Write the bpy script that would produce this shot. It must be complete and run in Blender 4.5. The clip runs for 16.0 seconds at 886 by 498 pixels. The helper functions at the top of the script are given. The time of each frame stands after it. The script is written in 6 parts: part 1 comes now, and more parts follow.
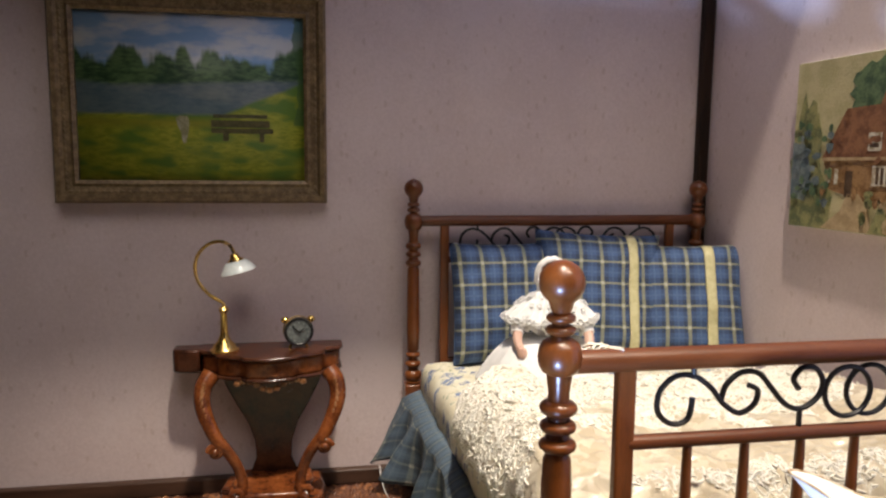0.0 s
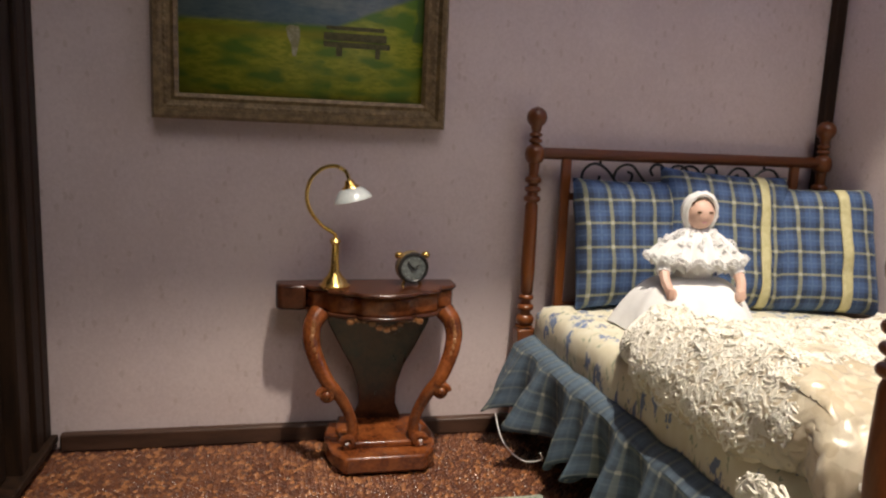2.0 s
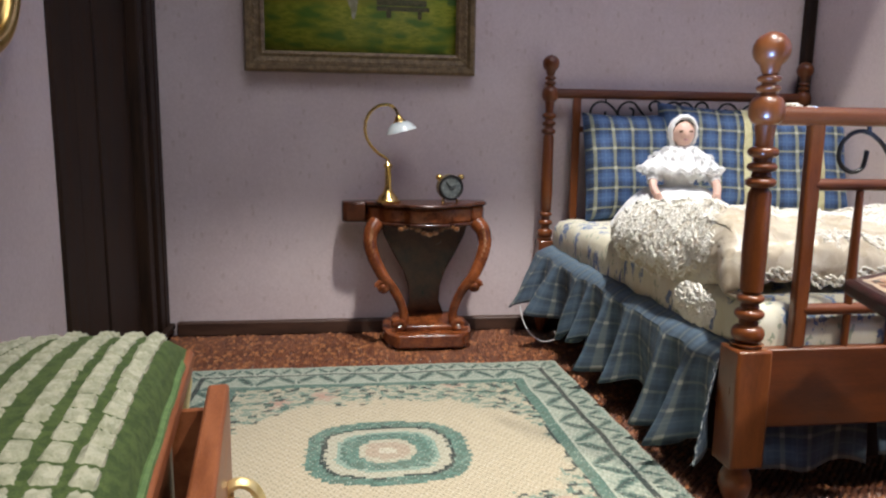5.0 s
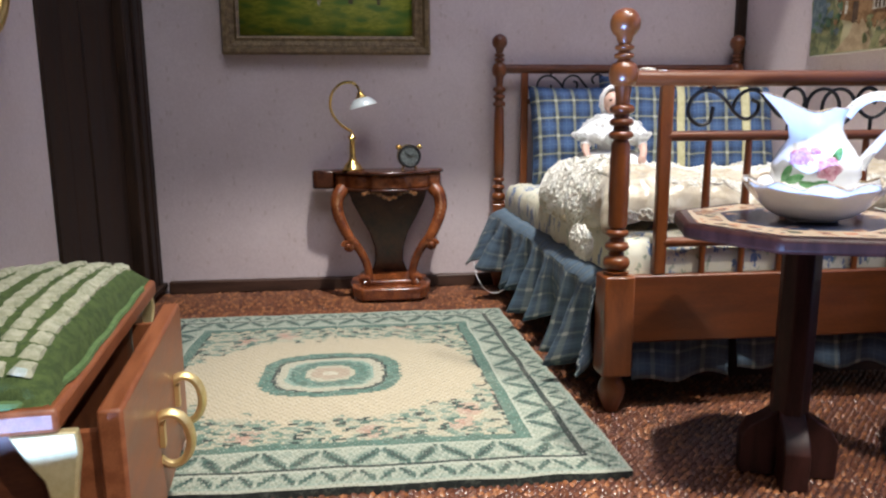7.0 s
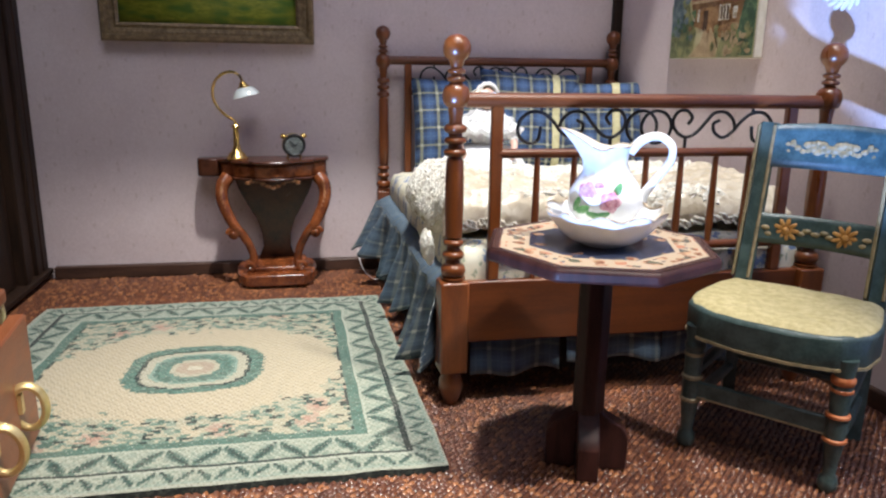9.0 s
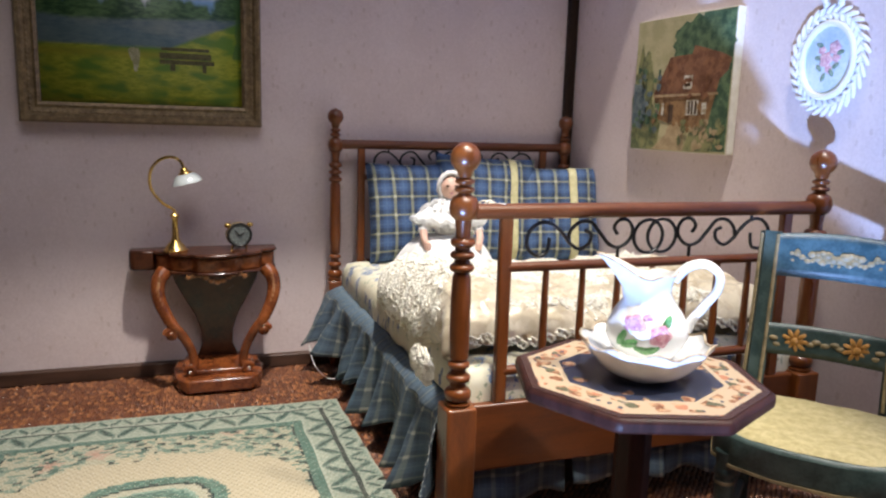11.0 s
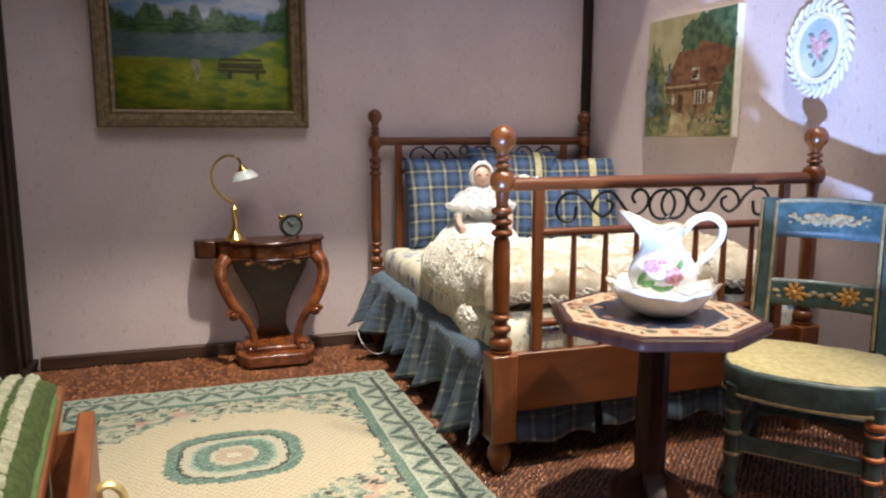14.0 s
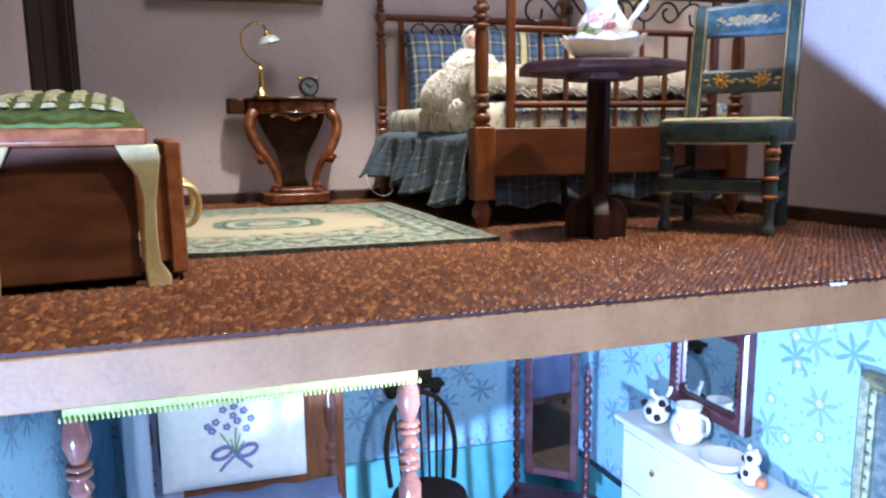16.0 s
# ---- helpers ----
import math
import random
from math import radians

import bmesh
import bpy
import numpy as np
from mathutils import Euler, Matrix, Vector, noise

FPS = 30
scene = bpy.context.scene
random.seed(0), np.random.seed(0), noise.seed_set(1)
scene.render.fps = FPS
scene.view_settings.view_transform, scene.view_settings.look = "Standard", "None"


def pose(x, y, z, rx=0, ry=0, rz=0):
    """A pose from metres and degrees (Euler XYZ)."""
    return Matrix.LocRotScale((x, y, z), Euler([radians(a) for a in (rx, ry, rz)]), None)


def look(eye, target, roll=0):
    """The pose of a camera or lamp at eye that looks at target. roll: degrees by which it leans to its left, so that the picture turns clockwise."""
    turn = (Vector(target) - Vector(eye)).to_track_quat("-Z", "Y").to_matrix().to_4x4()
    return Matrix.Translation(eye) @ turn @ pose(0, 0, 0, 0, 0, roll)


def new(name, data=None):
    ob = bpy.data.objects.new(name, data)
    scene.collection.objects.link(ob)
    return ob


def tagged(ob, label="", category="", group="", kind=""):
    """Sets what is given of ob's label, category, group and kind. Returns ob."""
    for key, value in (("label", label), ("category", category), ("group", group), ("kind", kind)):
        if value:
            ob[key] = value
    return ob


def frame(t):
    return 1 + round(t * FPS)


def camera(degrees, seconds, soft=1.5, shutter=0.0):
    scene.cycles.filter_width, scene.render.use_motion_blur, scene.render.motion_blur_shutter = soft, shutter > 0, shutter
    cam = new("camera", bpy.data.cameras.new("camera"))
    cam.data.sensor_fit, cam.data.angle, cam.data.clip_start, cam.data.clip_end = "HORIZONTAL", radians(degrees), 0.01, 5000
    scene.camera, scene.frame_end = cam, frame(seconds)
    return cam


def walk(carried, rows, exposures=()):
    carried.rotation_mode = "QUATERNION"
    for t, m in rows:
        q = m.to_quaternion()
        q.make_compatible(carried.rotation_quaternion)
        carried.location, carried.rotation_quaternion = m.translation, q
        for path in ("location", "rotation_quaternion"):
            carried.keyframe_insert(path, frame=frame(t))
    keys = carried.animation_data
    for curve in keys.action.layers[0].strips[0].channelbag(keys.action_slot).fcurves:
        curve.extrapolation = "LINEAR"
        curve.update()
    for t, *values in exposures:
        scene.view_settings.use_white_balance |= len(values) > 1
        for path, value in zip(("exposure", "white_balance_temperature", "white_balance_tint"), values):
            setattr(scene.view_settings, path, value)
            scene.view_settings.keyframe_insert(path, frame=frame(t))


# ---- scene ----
cam = camera(62.3, 16.0, soft=2.3)
PATH = [
    (0, (0.01841, 0.03296, 0.13730), (0.05342, 0.22840, 0.11326), 0.58),
    (0.5, (0.01732, 0.03127, 0.13101), (0.04990, 0.22708, 0.10656), 1.10),
    (1, (-0.01670, 0.04620, 0.12505), (0.02890, 0.23903, 0.09793), 1.88),
    (1.5, (-0.02984, 0.06099, 0.11453), (0.01575, 0.25402, 0.08875), 2.01),
    (2, (-0.03506, 0.06452, 0.12007), (0.00788, 0.25711, 0.08744), 2.47),
    (2.5, (-0.03163, 0.05184, 0.11521), (0.00638, 0.24577, 0.08442), 1.99),
    (3, (-0.02638, 0.02956, 0.10576), (0.00840, 0.22436, 0.07675), 1.62),
    (3.5, (-0.03726, 0.01825, 0.10086), (0.00418, 0.21161, 0.07094), 2.11),
    (4, (-0.03830, 0.00617, 0.10026), (-0.00074, 0.19997, 0.06820), 1.89),
    (6.5, (-0.02090, -0.02835, 0.08998), (-0.00112, 0.16771, 0.05582), -0.12),
    (7, (-0.01056, -0.04751, 0.09098), (0.01025, 0.14792, 0.05392), -0.31),
    (7.5, (-0.00438, -0.05749, 0.09264), (0.02080, 0.13687, 0.05274), 0.12),
    (8, (-0.00147, -0.05952, 0.09519), (0.03091, 0.13319, 0.05262), 0.76),
    (8.5, (0.00991, -0.06262, 0.09982), (0.04249, 0.12947, 0.05466), 0.64),
    (9, (0.01794, -0.06271, 0.11028), (0.05416, 0.12782, 0.06142), 0.87),
    (9.5, (0.01813, -0.06104, 0.11442), (0.06281, 0.12874, 0.06984), 1.12),
    (10, (0.01090, -0.05064, 0.12053), (0.06548, 0.13739, 0.07971), 1.70),
    (12.5, (-0.02552, -0.02119, 0.12599), (0.04194, 0.16496, 0.09778), 1.44),
    (13, (-0.02624, -0.03177, 0.12307), (0.03895, 0.15514, 0.09448), 1.23),
    (13.5, (-0.02637, -0.04468, 0.12310), (0.03598, 0.14273, 0.09164), 0.50),
    (14, (-0.02868, -0.06334, 0.11676), (0.03161, 0.12476, 0.08540), 0.02),
    (14.5, (-0.03731, -0.08259, 0.10563), (0.02480, 0.10483, 0.07373), -0.20),
    (15, (-0.05000, -0.10157, 0.08574), (0.01743, 0.08354, 0.05133), -0.41),
    (15.5, (-0.05420, -0.11747, 0.06847), (0.01582, 0.06647, 0.03291), -0.42),
    (16, (-0.04537, -0.13612, 0.04169), (0.01266, 0.05253, 0.00940), -0.61),
]
EXPOSURES = [(0.0, -0.15, 6800, 10.0), (2.5, -0.1, 6700, 9.5), (4.0, 0.0, 6000, 9.0), (6.5, 0.1, 5700, 8.0), (9.5, 0.15, 5700, 8.0), (12.5, 0.05, 6500, 8.5), (14.5, 0.2, 6300, 8.0), (16.0, 0.2, 6000, 8.5)]
walk(cam, [(t, look(eye, target, roll)) for t, eye, target, roll in PATH], EXPOSURES)

# ---- world and lights ----
world = bpy.data.worlds.new("gallery")
scene.world = world
world.use_nodes = True
bg = world.node_tree.nodes["Background"]
bg.inputs["Color"].default_value = (1.0, 0.9, 0.86, 1)
bg.inputs["Strength"].default_value = 0.014


def lamp(name, eye, target, size, watts, colour):
    data = bpy.data.lights.new(name, "AREA")
    data.shape, data.size, data.energy, data.color = "DISK", size * 0.01, watts, colour
    ob = new(name, data)
    ob.matrix_world = look([v * 0.01 for v in eye], [v * 0.01 for v in target])
    return ob


def spot(name, eye, target, degrees, blend, watts, colour, soft):
    data = bpy.data.lights.new(name, "SPOT")
    data.energy, data.color, data.shadow_soft_size = watts, colour, soft * 0.01
    data.spot_size, data.spot_blend = radians(degrees), blend
    new(name, data).matrix_world = look([v * 0.01 for v in eye], [v * 0.01 for v in target])


spot("case_spot", (8, 6.5, 75), (6.5, 27.5, 0), 36, 1.0, 30.0, (1.0, 0.90, 0.78), 1.8)
spot("front_spot", (31, -14, 72), (2.0, 4.5, 0), 28.5, 0.9, 29.0, (1.0, 0.87, 0.70), 1.6)
# Wide disc added as fill, to brighten the walls; no such fitting is known.
lamp("gallery_lamp", (4, -27, 82), (2, 30, 14), 42, 2.0, (1.0, 0.93, 0.92))
lamp("blue_lamp", (-26, -37, -26), (14, 20, 2), 3.0, 13.5, (0.37, 0.54, 1.0))
# Unseen light added under the slab to brighten the lower room.
lamp("lower_room_lamp", (5, 3.2, -2.0), (6, 24, -14), 1.6, 0.51, (0.74, 0.84, 1.0))


# ---- node shorthand ----
class V:
    """A value in a node tree, with arithmetic."""
    tree = None

    def __init__(self, socket):
        self.s = socket

    @staticmethod
    def op(kind, a, b=None, c=None):
        n = V.tree.nodes.new("ShaderNodeMath")
        n.operation = kind
        for i, v in enumerate((a, b, c)):
            if isinstance(v, V):
                V.tree.links.new(v.s, n.inputs[i])
            elif v is not None:
                n.inputs[i].default_value = v
        return V(n.outputs[0])

    def __add__(self, o): return V.op("ADD", self, o)
    def __radd__(self, o): return V.op("ADD", o, self)
    def __sub__(self, o): return V.op("SUBTRACT", self, o)
    def __rsub__(self, o): return V.op("SUBTRACT", o, self)
    def __mul__(self, o): return V.op("MULTIPLY", self, o)
    def __rmul__(self, o): return V.op("MULTIPLY", o, self)
    def __truediv__(self, o): return V.op("DIVIDE", self, o)
    def __lt__(self, o): return V.op("LESS_THAN", self, o)
    def __gt__(self, o): return V.op("GREATER_THAN", self, o)
    def abs(self): return V.op("ABSOLUTE", self)
    def frac(self): return V.op("FRACT", self)
    def min(self, o): return V.op("MINIMUM", self, o)
    def max(self, o): return V.op("MAXIMUM", self, o)
    def pow(self, o): return V.op("POWER", self, o)
    def sin(self): return V.op("SINE", self)

    def ramp(self, lo, hi):
        n = V.tree.nodes.new("ShaderNodeMapRange")
        n.interpolation_type = "SMOOTHSTEP"
        V.tree.links.new(self.s, n.inputs[0])
        n.inputs[1].default_value, n.inputs[2].default_value = lo, hi
        return V(n.outputs[0])


def mix(f, a, b):
    n = V.tree.nodes.new("ShaderNodeMix")
    n.data_type = "RGBA"
    for i, v in ((0, f), (6, a), (7, b)):
        if isinstance(v, V):
            V.tree.links.new(v.s, n.inputs[i])
        elif i == 0:
            n.inputs[i].default_value = v
        else:
            n.inputs[i].default_value = (*v, 1)
    return V(n.outputs[2])


def coords(kind="Object", scale=(1, 1, 1)):
    t = V.tree.nodes.new("ShaderNodeTexCoord")
    m = V.tree.nodes.new("ShaderNodeMapping")
    m.inputs["Scale"].default_value = scale
    V.tree.links.new(t.outputs[kind], m.inputs[0])
    return V(m.outputs[0])


def xyz(v):
    n = V.tree.nodes.new("ShaderNodeSeparateXYZ")
    V.tree.links.new(v.s, n.inputs[0])
    return V(n.outputs[0]), V(n.outputs[1]), V(n.outputs[2])


def combine(x, y, z=0.0):
    n = V.tree.nodes.new("ShaderNodeCombineXYZ")
    for i, v in enumerate((x, y, z)):
        if isinstance(v, V):
            V.tree.links.new(v.s, n.inputs[i])
        else:
            n.inputs[i].default_value = v
    return V(n.outputs[0])


def noise_v(v, scale, detail=3.0, rough=0.55, distort=0.0):
    n = V.tree.nodes.new("ShaderNodeTexNoise")
    V.tree.links.new(v.s, n.inputs["Vector"])
    n.inputs["Scale"].default_value, n.inputs["Detail"].default_value = scale, detail
    n.inputs["Roughness"].default_value, n.inputs["Distortion"].default_value = rough, distort
    return V(n.outputs[0])


def cells(v, scale, flat=False, feature="F1", random=1.0):
    n = V.tree.nodes.new("ShaderNodeTexVoronoi")
    n.feature = feature
    n.voronoi_dimensions = "2D" if flat else "3D"
    V.tree.links.new(v.s, n.inputs["Vector"])
    n.inputs["Scale"].default_value, n.inputs["Randomness"].default_value = scale, random
    tint = None
    if feature == "F1":
        s = V.tree.nodes.new("ShaderNodeSeparateColor")
        V.tree.links.new(n.outputs["Color"], s.inputs[0])
        tint = V(s.outputs[0])
    return V(n.outputs["Distance"]), tint


def random_of(kind):
    if kind == "island":
        return V(V.tree.nodes.new("ShaderNodeNewGeometry").outputs["Random Per Island"])
    return V(V.tree.nodes.new("ShaderNodeObjectInfo").outputs["Random"])


def material(name, paint):
    """paint(tree) returns a dict: colour, rough, metal, bump (height, strength, distance) and other sockets of the shader."""
    m = bpy.data.materials.new(name)
    m.use_nodes = True
    V.tree = m.node_tree
    shader = m.node_tree.nodes["Principled BSDF"]
    got = paint()
    for key, v in got.items():
        if key == "bump":
            n = V.tree.nodes.new("ShaderNodeBump")
            V.tree.links.new(v[0].s, n.inputs["Height"])
            n.inputs["Strength"].default_value, n.inputs["Distance"].default_value = v[1], v[2]
            V.tree.links.new(n.outputs[0], shader.inputs["Normal"])
            continue
        s = shader.inputs[key]
        if isinstance(v, V):
            V.tree.links.new(v.s, s)
        elif isinstance(v, tuple):
            s.default_value = (*v, 1)
        else:
            s.default_value = v
    return m


def plain(name, c1, c2, scale=150, rough=0.5, bump=0.2, fine=1500, metal=0.0, stretch=(1, 1, 1), vary=0.12, lo=0.35, hi=0.65, **more):
    """A surface of two mingled tones, with a fine grain of its own."""
    def paint():
        v = coords("Object", stretch)
        broad, grain = noise_v(v, scale, 4), noise_v(v, fine, 3)
        tone = (broad * 0.7 + grain * 0.3).ramp(lo, hi)
        return {"Base Color": mix(tone, c1, c2), "Roughness": (broad - 0.5) * (vary * 2) + rough, "Metallic": metal,
                "bump": (grain * 0.6 + broad * 0.4, bump, 0.0004), **more}
    return material(name, paint)


# ---- materials ----
WOOD = plain("mahogany", (0.105, 0.027, 0.005), (0.21, 0.061, 0.012), 60, 0.32, 0.12, 900, stretch=(4, 4, 0.7), lo=0.3, hi=0.7, **{"Coat Weight": 0.25, "Coat Roughness": 0.25})
WOOD_X = plain("mahogany_rail", (0.080, 0.020, 0.0035), (0.155, 0.041, 0.007), 60, 0.42, 0.12, 900, stretch=(0.7, 4, 4), lo=0.3, hi=0.7, **{"Coat Weight": 0.1, "Coat Roughness": 0.3})
DARK = plain("dark_wood", (0.013, 0.0065, 0.0035), (0.038, 0.018, 0.009), 60, 0.6, 0.3, 700, stretch=(5, 5, 0.5), **{"Specular IOR Level": 0.25})
TRIM = plain("walnut_trim", (0.035, 0.016, 0.009), (0.075, 0.035, 0.02), 70, 0.5, 0.25, 900, stretch=(0.6, 4, 4))
CARVED = plain("carved_walnut", (0.075, 0.018, 0.006), (0.26, 0.075, 0.02), 130, 0.24, 0.3, 900, vary=0.1)
CARVED_GILT = plain("rubbed_gilt_walnut", (0.14, 0.045, 0.014), (0.36, 0.17, 0.07), 260, 0.26, 0.3, 1200)
CARVED_DARK = plain("carved_walnut_dark", (0.025, 0.009, 0.005), (0.08, 0.026, 0.012), 130, 0.22, 0.2, 900)
BRASS = plain("brass", (0.75, 0.48, 0.13), (0.85, 0.6, 0.22), 200, 0.24, 0.08, 1500, 1.0)
GOLD = plain("gilt", (0.62, 0.38, 0.09), (0.8, 0.56, 0.2), 200, 0.32, 0.15, 1500, 1.0)
IRON = plain("black_iron", (0.008, 0.008, 0.008), (0.02, 0.018, 0.017), 300, 0.4, 0.2, 2000)
PORCELAIN = plain("porcelain", (0.80, 0.80, 0.79), (0.86, 0.86, 0.85), 80, 0.08, 0.02, 900, vary=0.02)
RIM_GILT = plain("worn_gilt_line", (0.34, 0.23, 0.12), (0.62, 0.54, 0.42), 500, 0.3, 0.1, 1500)
WHITE_CLOTH = plain("white_cotton", (0.80, 0.80, 0.79), (0.88, 0.88, 0.87), 200, 0.85, 0.3, 3500)
FRAYED = plain("frayed_cotton", (0.26, 0.29, 0.30), (0.48, 0.50, 0.48), 400, 0.85, 0.6, 2500)
LACE = plain("cream_crochet", (0.82, 0.78, 0.67), (0.90, 0.88, 0.80), 300, 0.55, 0.5, 3000)
SKIN = plain("doll_bisque", (0.64, 0.40, 0.31), (0.74, 0.50, 0.40), 150, 0.45, 0.05, 900)
HAIR = plain("doll_hair", (0.10, 0.05, 0.025), (0.16, 0.085, 0.045), 300, 0.6, 0.3, 2500)
PINK = plain("rose_enamel", (0.52, 0.17, 0.24), (0.78, 0.50, 0.55), 900, 0.15, 0.05, 3000)
LEAF = plain("leaf_enamel", (0.10, 0.28, 0.10), (0.22, 0.42, 0.18), 900, 0.15, 0.05, 3000)
TEAL = plain("teal_paint", (0.026, 0.046, 0.043), (0.066, 0.100, 0.093), 160, 0.4, 0.3, 1200)
# Teal with the blue light on the chair's top slat put into its colour.
TEAL_BLUE_LIT = plain("blue_paint", (0.026, 0.066, 0.088), (0.068, 0.135, 0.165), 200, 0.42, 0.25, 1200)
RUSH = plain("cream_rush", (0.36, 0.30, 0.13), (0.54, 0.46, 0.24), 420, 0.75, 0.8, 1300, lo=0.3, hi=0.7)
ORNAMENT = plain("gilt_paint", (0.20, 0.165, 0.09), (0.40, 0.31, 0.17), 300, 0.45, 0.2, 1500)
ORANGE = plain("orange_paint", (0.45, 0.13, 0.04), (0.60, 0.22, 0.08), 300, 0.4, 0.1, 1500)
OAK = plain("reddish_oak", (0.20, 0.062, 0.022), (0.33, 0.115, 0.045), 70, 0.4, 0.2, 900, stretch=(4, 0.7, 4))
OAK_DARK = plain("dark_box_wood", (0.065, 0.019, 0.007), (0.125, 0.041, 0.014), 70, 0.45, 0.2, 900, stretch=(0.8, 4, 3))
CREAM_METAL = plain("pale_gilt_metal", (0.55, 0.46, 0.22), (0.70, 0.61, 0.35), 120, 0.33, 0.1, 900, metal=0.35)
GREEN_YARN = plain("green_yarn", (0.040, 0.068, 0.015), (0.090, 0.130, 0.034), 500, 0.9, 1.0, 2500)
WHITE_YARN = plain("white_yarn", (0.33, 0.34, 0.22), (0.55, 0.54, 0.39), 500, 0.9, 1.0, 2500)
PLASTER = plain("wall_edge_paint", (0.42, 0.33, 0.30), (0.52, 0.42, 0.39), 90, 0.6, 0.3, 800)
SLAB = plain("pink_beige_paint", (0.25, 0.130, 0.056), (0.33, 0.175, 0.078), 60, 0.55, 0.35, 700)
CANVAS = plain("canvas_edge", (0.70, 0.66, 0.54), (0.80, 0.77, 0.66), 300, 0.8, 0.4, 2500)
GLASS_DARK = plain("mirror_glass", (0.75, 0.77, 0.78), (0.78, 0.8, 0.8), 50, 0.03, 0.0, 500, 1.0, vary=0.0)
MILK = plain("milk_glass", (0.52, 0.57, 0.57), (0.66, 0.70, 0.69), 200, 0.12, 0.05, 900)
CLOCK_FACE = plain("grey_dial", (0.10, 0.115, 0.11), (0.19, 0.21, 0.20), 400, 0.35, 0.1, 1500)
GREEN_GILT = plain("greened_gilt", (0.10, 0.13, 0.10), (0.30, 0.30, 0.17), 260, 0.4, 0.4, 1400, metal=0.3)
MARKS = plain("faint_dial_marks", (0.20, 0.22, 0.21), (0.28, 0.30, 0.29), 400, 0.4, 0.1, 1500)
FRAME_WOOD = plain("bronzed_frame", (0.135, 0.090, 0.042), (0.27, 0.19, 0.095), 350, 0.42, 0.5, 1400, metal=0.25)
PURPLE_WOOD = plain("purple_brown_wood", (0.020, 0.006, 0.0045), (0.050, 0.016, 0.012), 80, 0.5, 0.15, 900, stretch=(4, 4, 0.7), **{"Specular IOR Level": 0.25})


def wallpaper():
    v = coords("Object")
    broad, grain = noise_v(v, 25, 3), noise_v(v, 900, 4)
    d, tint = cells(coords("Object", (1, 1, 0.55)), 260)
    fleck = ((d + (grain - 0.5) * 0.25) < 0.20) * (tint > 0.4)
    base = mix((broad * 0.5 + grain * 0.5).ramp(0.35, 0.65), (0.62, 0.51, 0.50), (0.70, 0.59, 0.58))
    return {"Base Color": mix(fleck * 0.17, base, (0.30, 0.18, 0.10)), "Roughness": 0.75, "bump": (grain, 0.12, 0.0003)}


WALLPAPER = material("pink_wallpaper", wallpaper)


def blue_paper():
    v = coords("Object")
    x, y, z = xyz(v)
    grain = noise_v(v, 700, 3)
    flat = combine(x + y, z, 0.0)
    d, tint = cells(flat, 36, True)
    wig = noise_v(flat, 330, 2)
    n = V.tree.nodes.new("ShaderNodeTexVoronoi")
    n.voronoi_dimensions = "2D"
    V.tree.links.new(flat.s, n.inputs["Vector"])
    n.inputs["Scale"].default_value = 36
    cx, cy, _ = xyz(V(n.outputs["Position"]))
    turn = V.op("ARCTAN2", z - cy, x + y - cx) + tint * 6.0
    rays = (turn * 3.5).sin().abs().pow(2.5)
    flower = ((d + (wig - 0.5) * 0.12 - rays * 0.30) < 0.05)
    d2, t2 = cells(combine(x + y + 0.03, z, 0.0), 62, True)
    bud = ((d2 + (wig - 0.5) * 0.2) < 0.21) * (t2 > 0.55)
    d3, t3 = cells(flat, 210, True)
    speck = (d3 < 0.22) * (t3 > 0.7)
    base = mix(grain.ramp(0.3, 0.7), (0.29, 0.52, 0.70), (0.35, 0.58, 0.75))
    c = mix(flower * 0.9, base, mix(tint > 0.5, (0.14, 0.27, 0.48), (0.20, 0.34, 0.53)))
    c = mix(speck * 0.5, c, (0.10, 0.28, 0.42))
    c = mix(bud * 0.7, c, mix((d2 < 0.12), (0.22, 0.34, 0.50), (0.62, 0.50, 0.52)))
    return {"Base Color": c, "Roughness": 0.6, "bump": (grain, 0.1, 0.0003)}


BLUE_PAPER = material("blue_wallpaper", blue_paper)


def plaid(name, p, blues, yellow, line=0.75):
    def paint():
        u, w, _ = xyz(coords("UV"))
        thread = noise_v(coords("UV", (1, 1, 1)), 9, 3)

        def bands(a, shift):
            k = (a * (1 / p) + shift).frac()
            wide = (k < 0.46)
            thin = ((k - 0.71).abs() < 0.08)
            mid = ((k - 0.21).abs() < 0.035)
            return wide, thin, mid
        w1, t1, m1 = bands(u, 0.0)
        w2, t2, m2 = bands(w, 0.13)
        c = mix((w1 + w2) * 0.42, blues[0], blues[1])
        c = mix((m1.max(m2)) * 0.35, c, blues[2])
        fine = ((w * (1 / p) + 0.13).frac() - 0.71).abs() < 0.05
        c = mix((t1.max(fine)) * line, c, yellow)
        c = mix((t1 * t2) * (line * 0.9), c, (0.62, 0.60, 0.48))
        c = mix(thread.ramp(0.3, 0.7) * 0.25, c, blues[0])
        weave = ((u * 190).sin() * (w * 190).sin())
        return {"Base Color": c, "Roughness": 0.8, "bump": (weave, 0.25, 0.0002)}
    return material(name, paint)


PLAID = plaid("blue_plaid", 0.92, ((0.026, 0.044, 0.092), (0.066, 0.128, 0.285), (0.13, 0.21, 0.36)), (0.35, 0.35, 0.21), 0.68)
PLAID_SKIRT = plaid("blue_plaid_skirt", 0.9, ((0.055, 0.078, 0.105), (0.092, 0.14, 0.195), (0.16, 0.205, 0.245)), (0.22, 0.245, 0.215), 0.48)


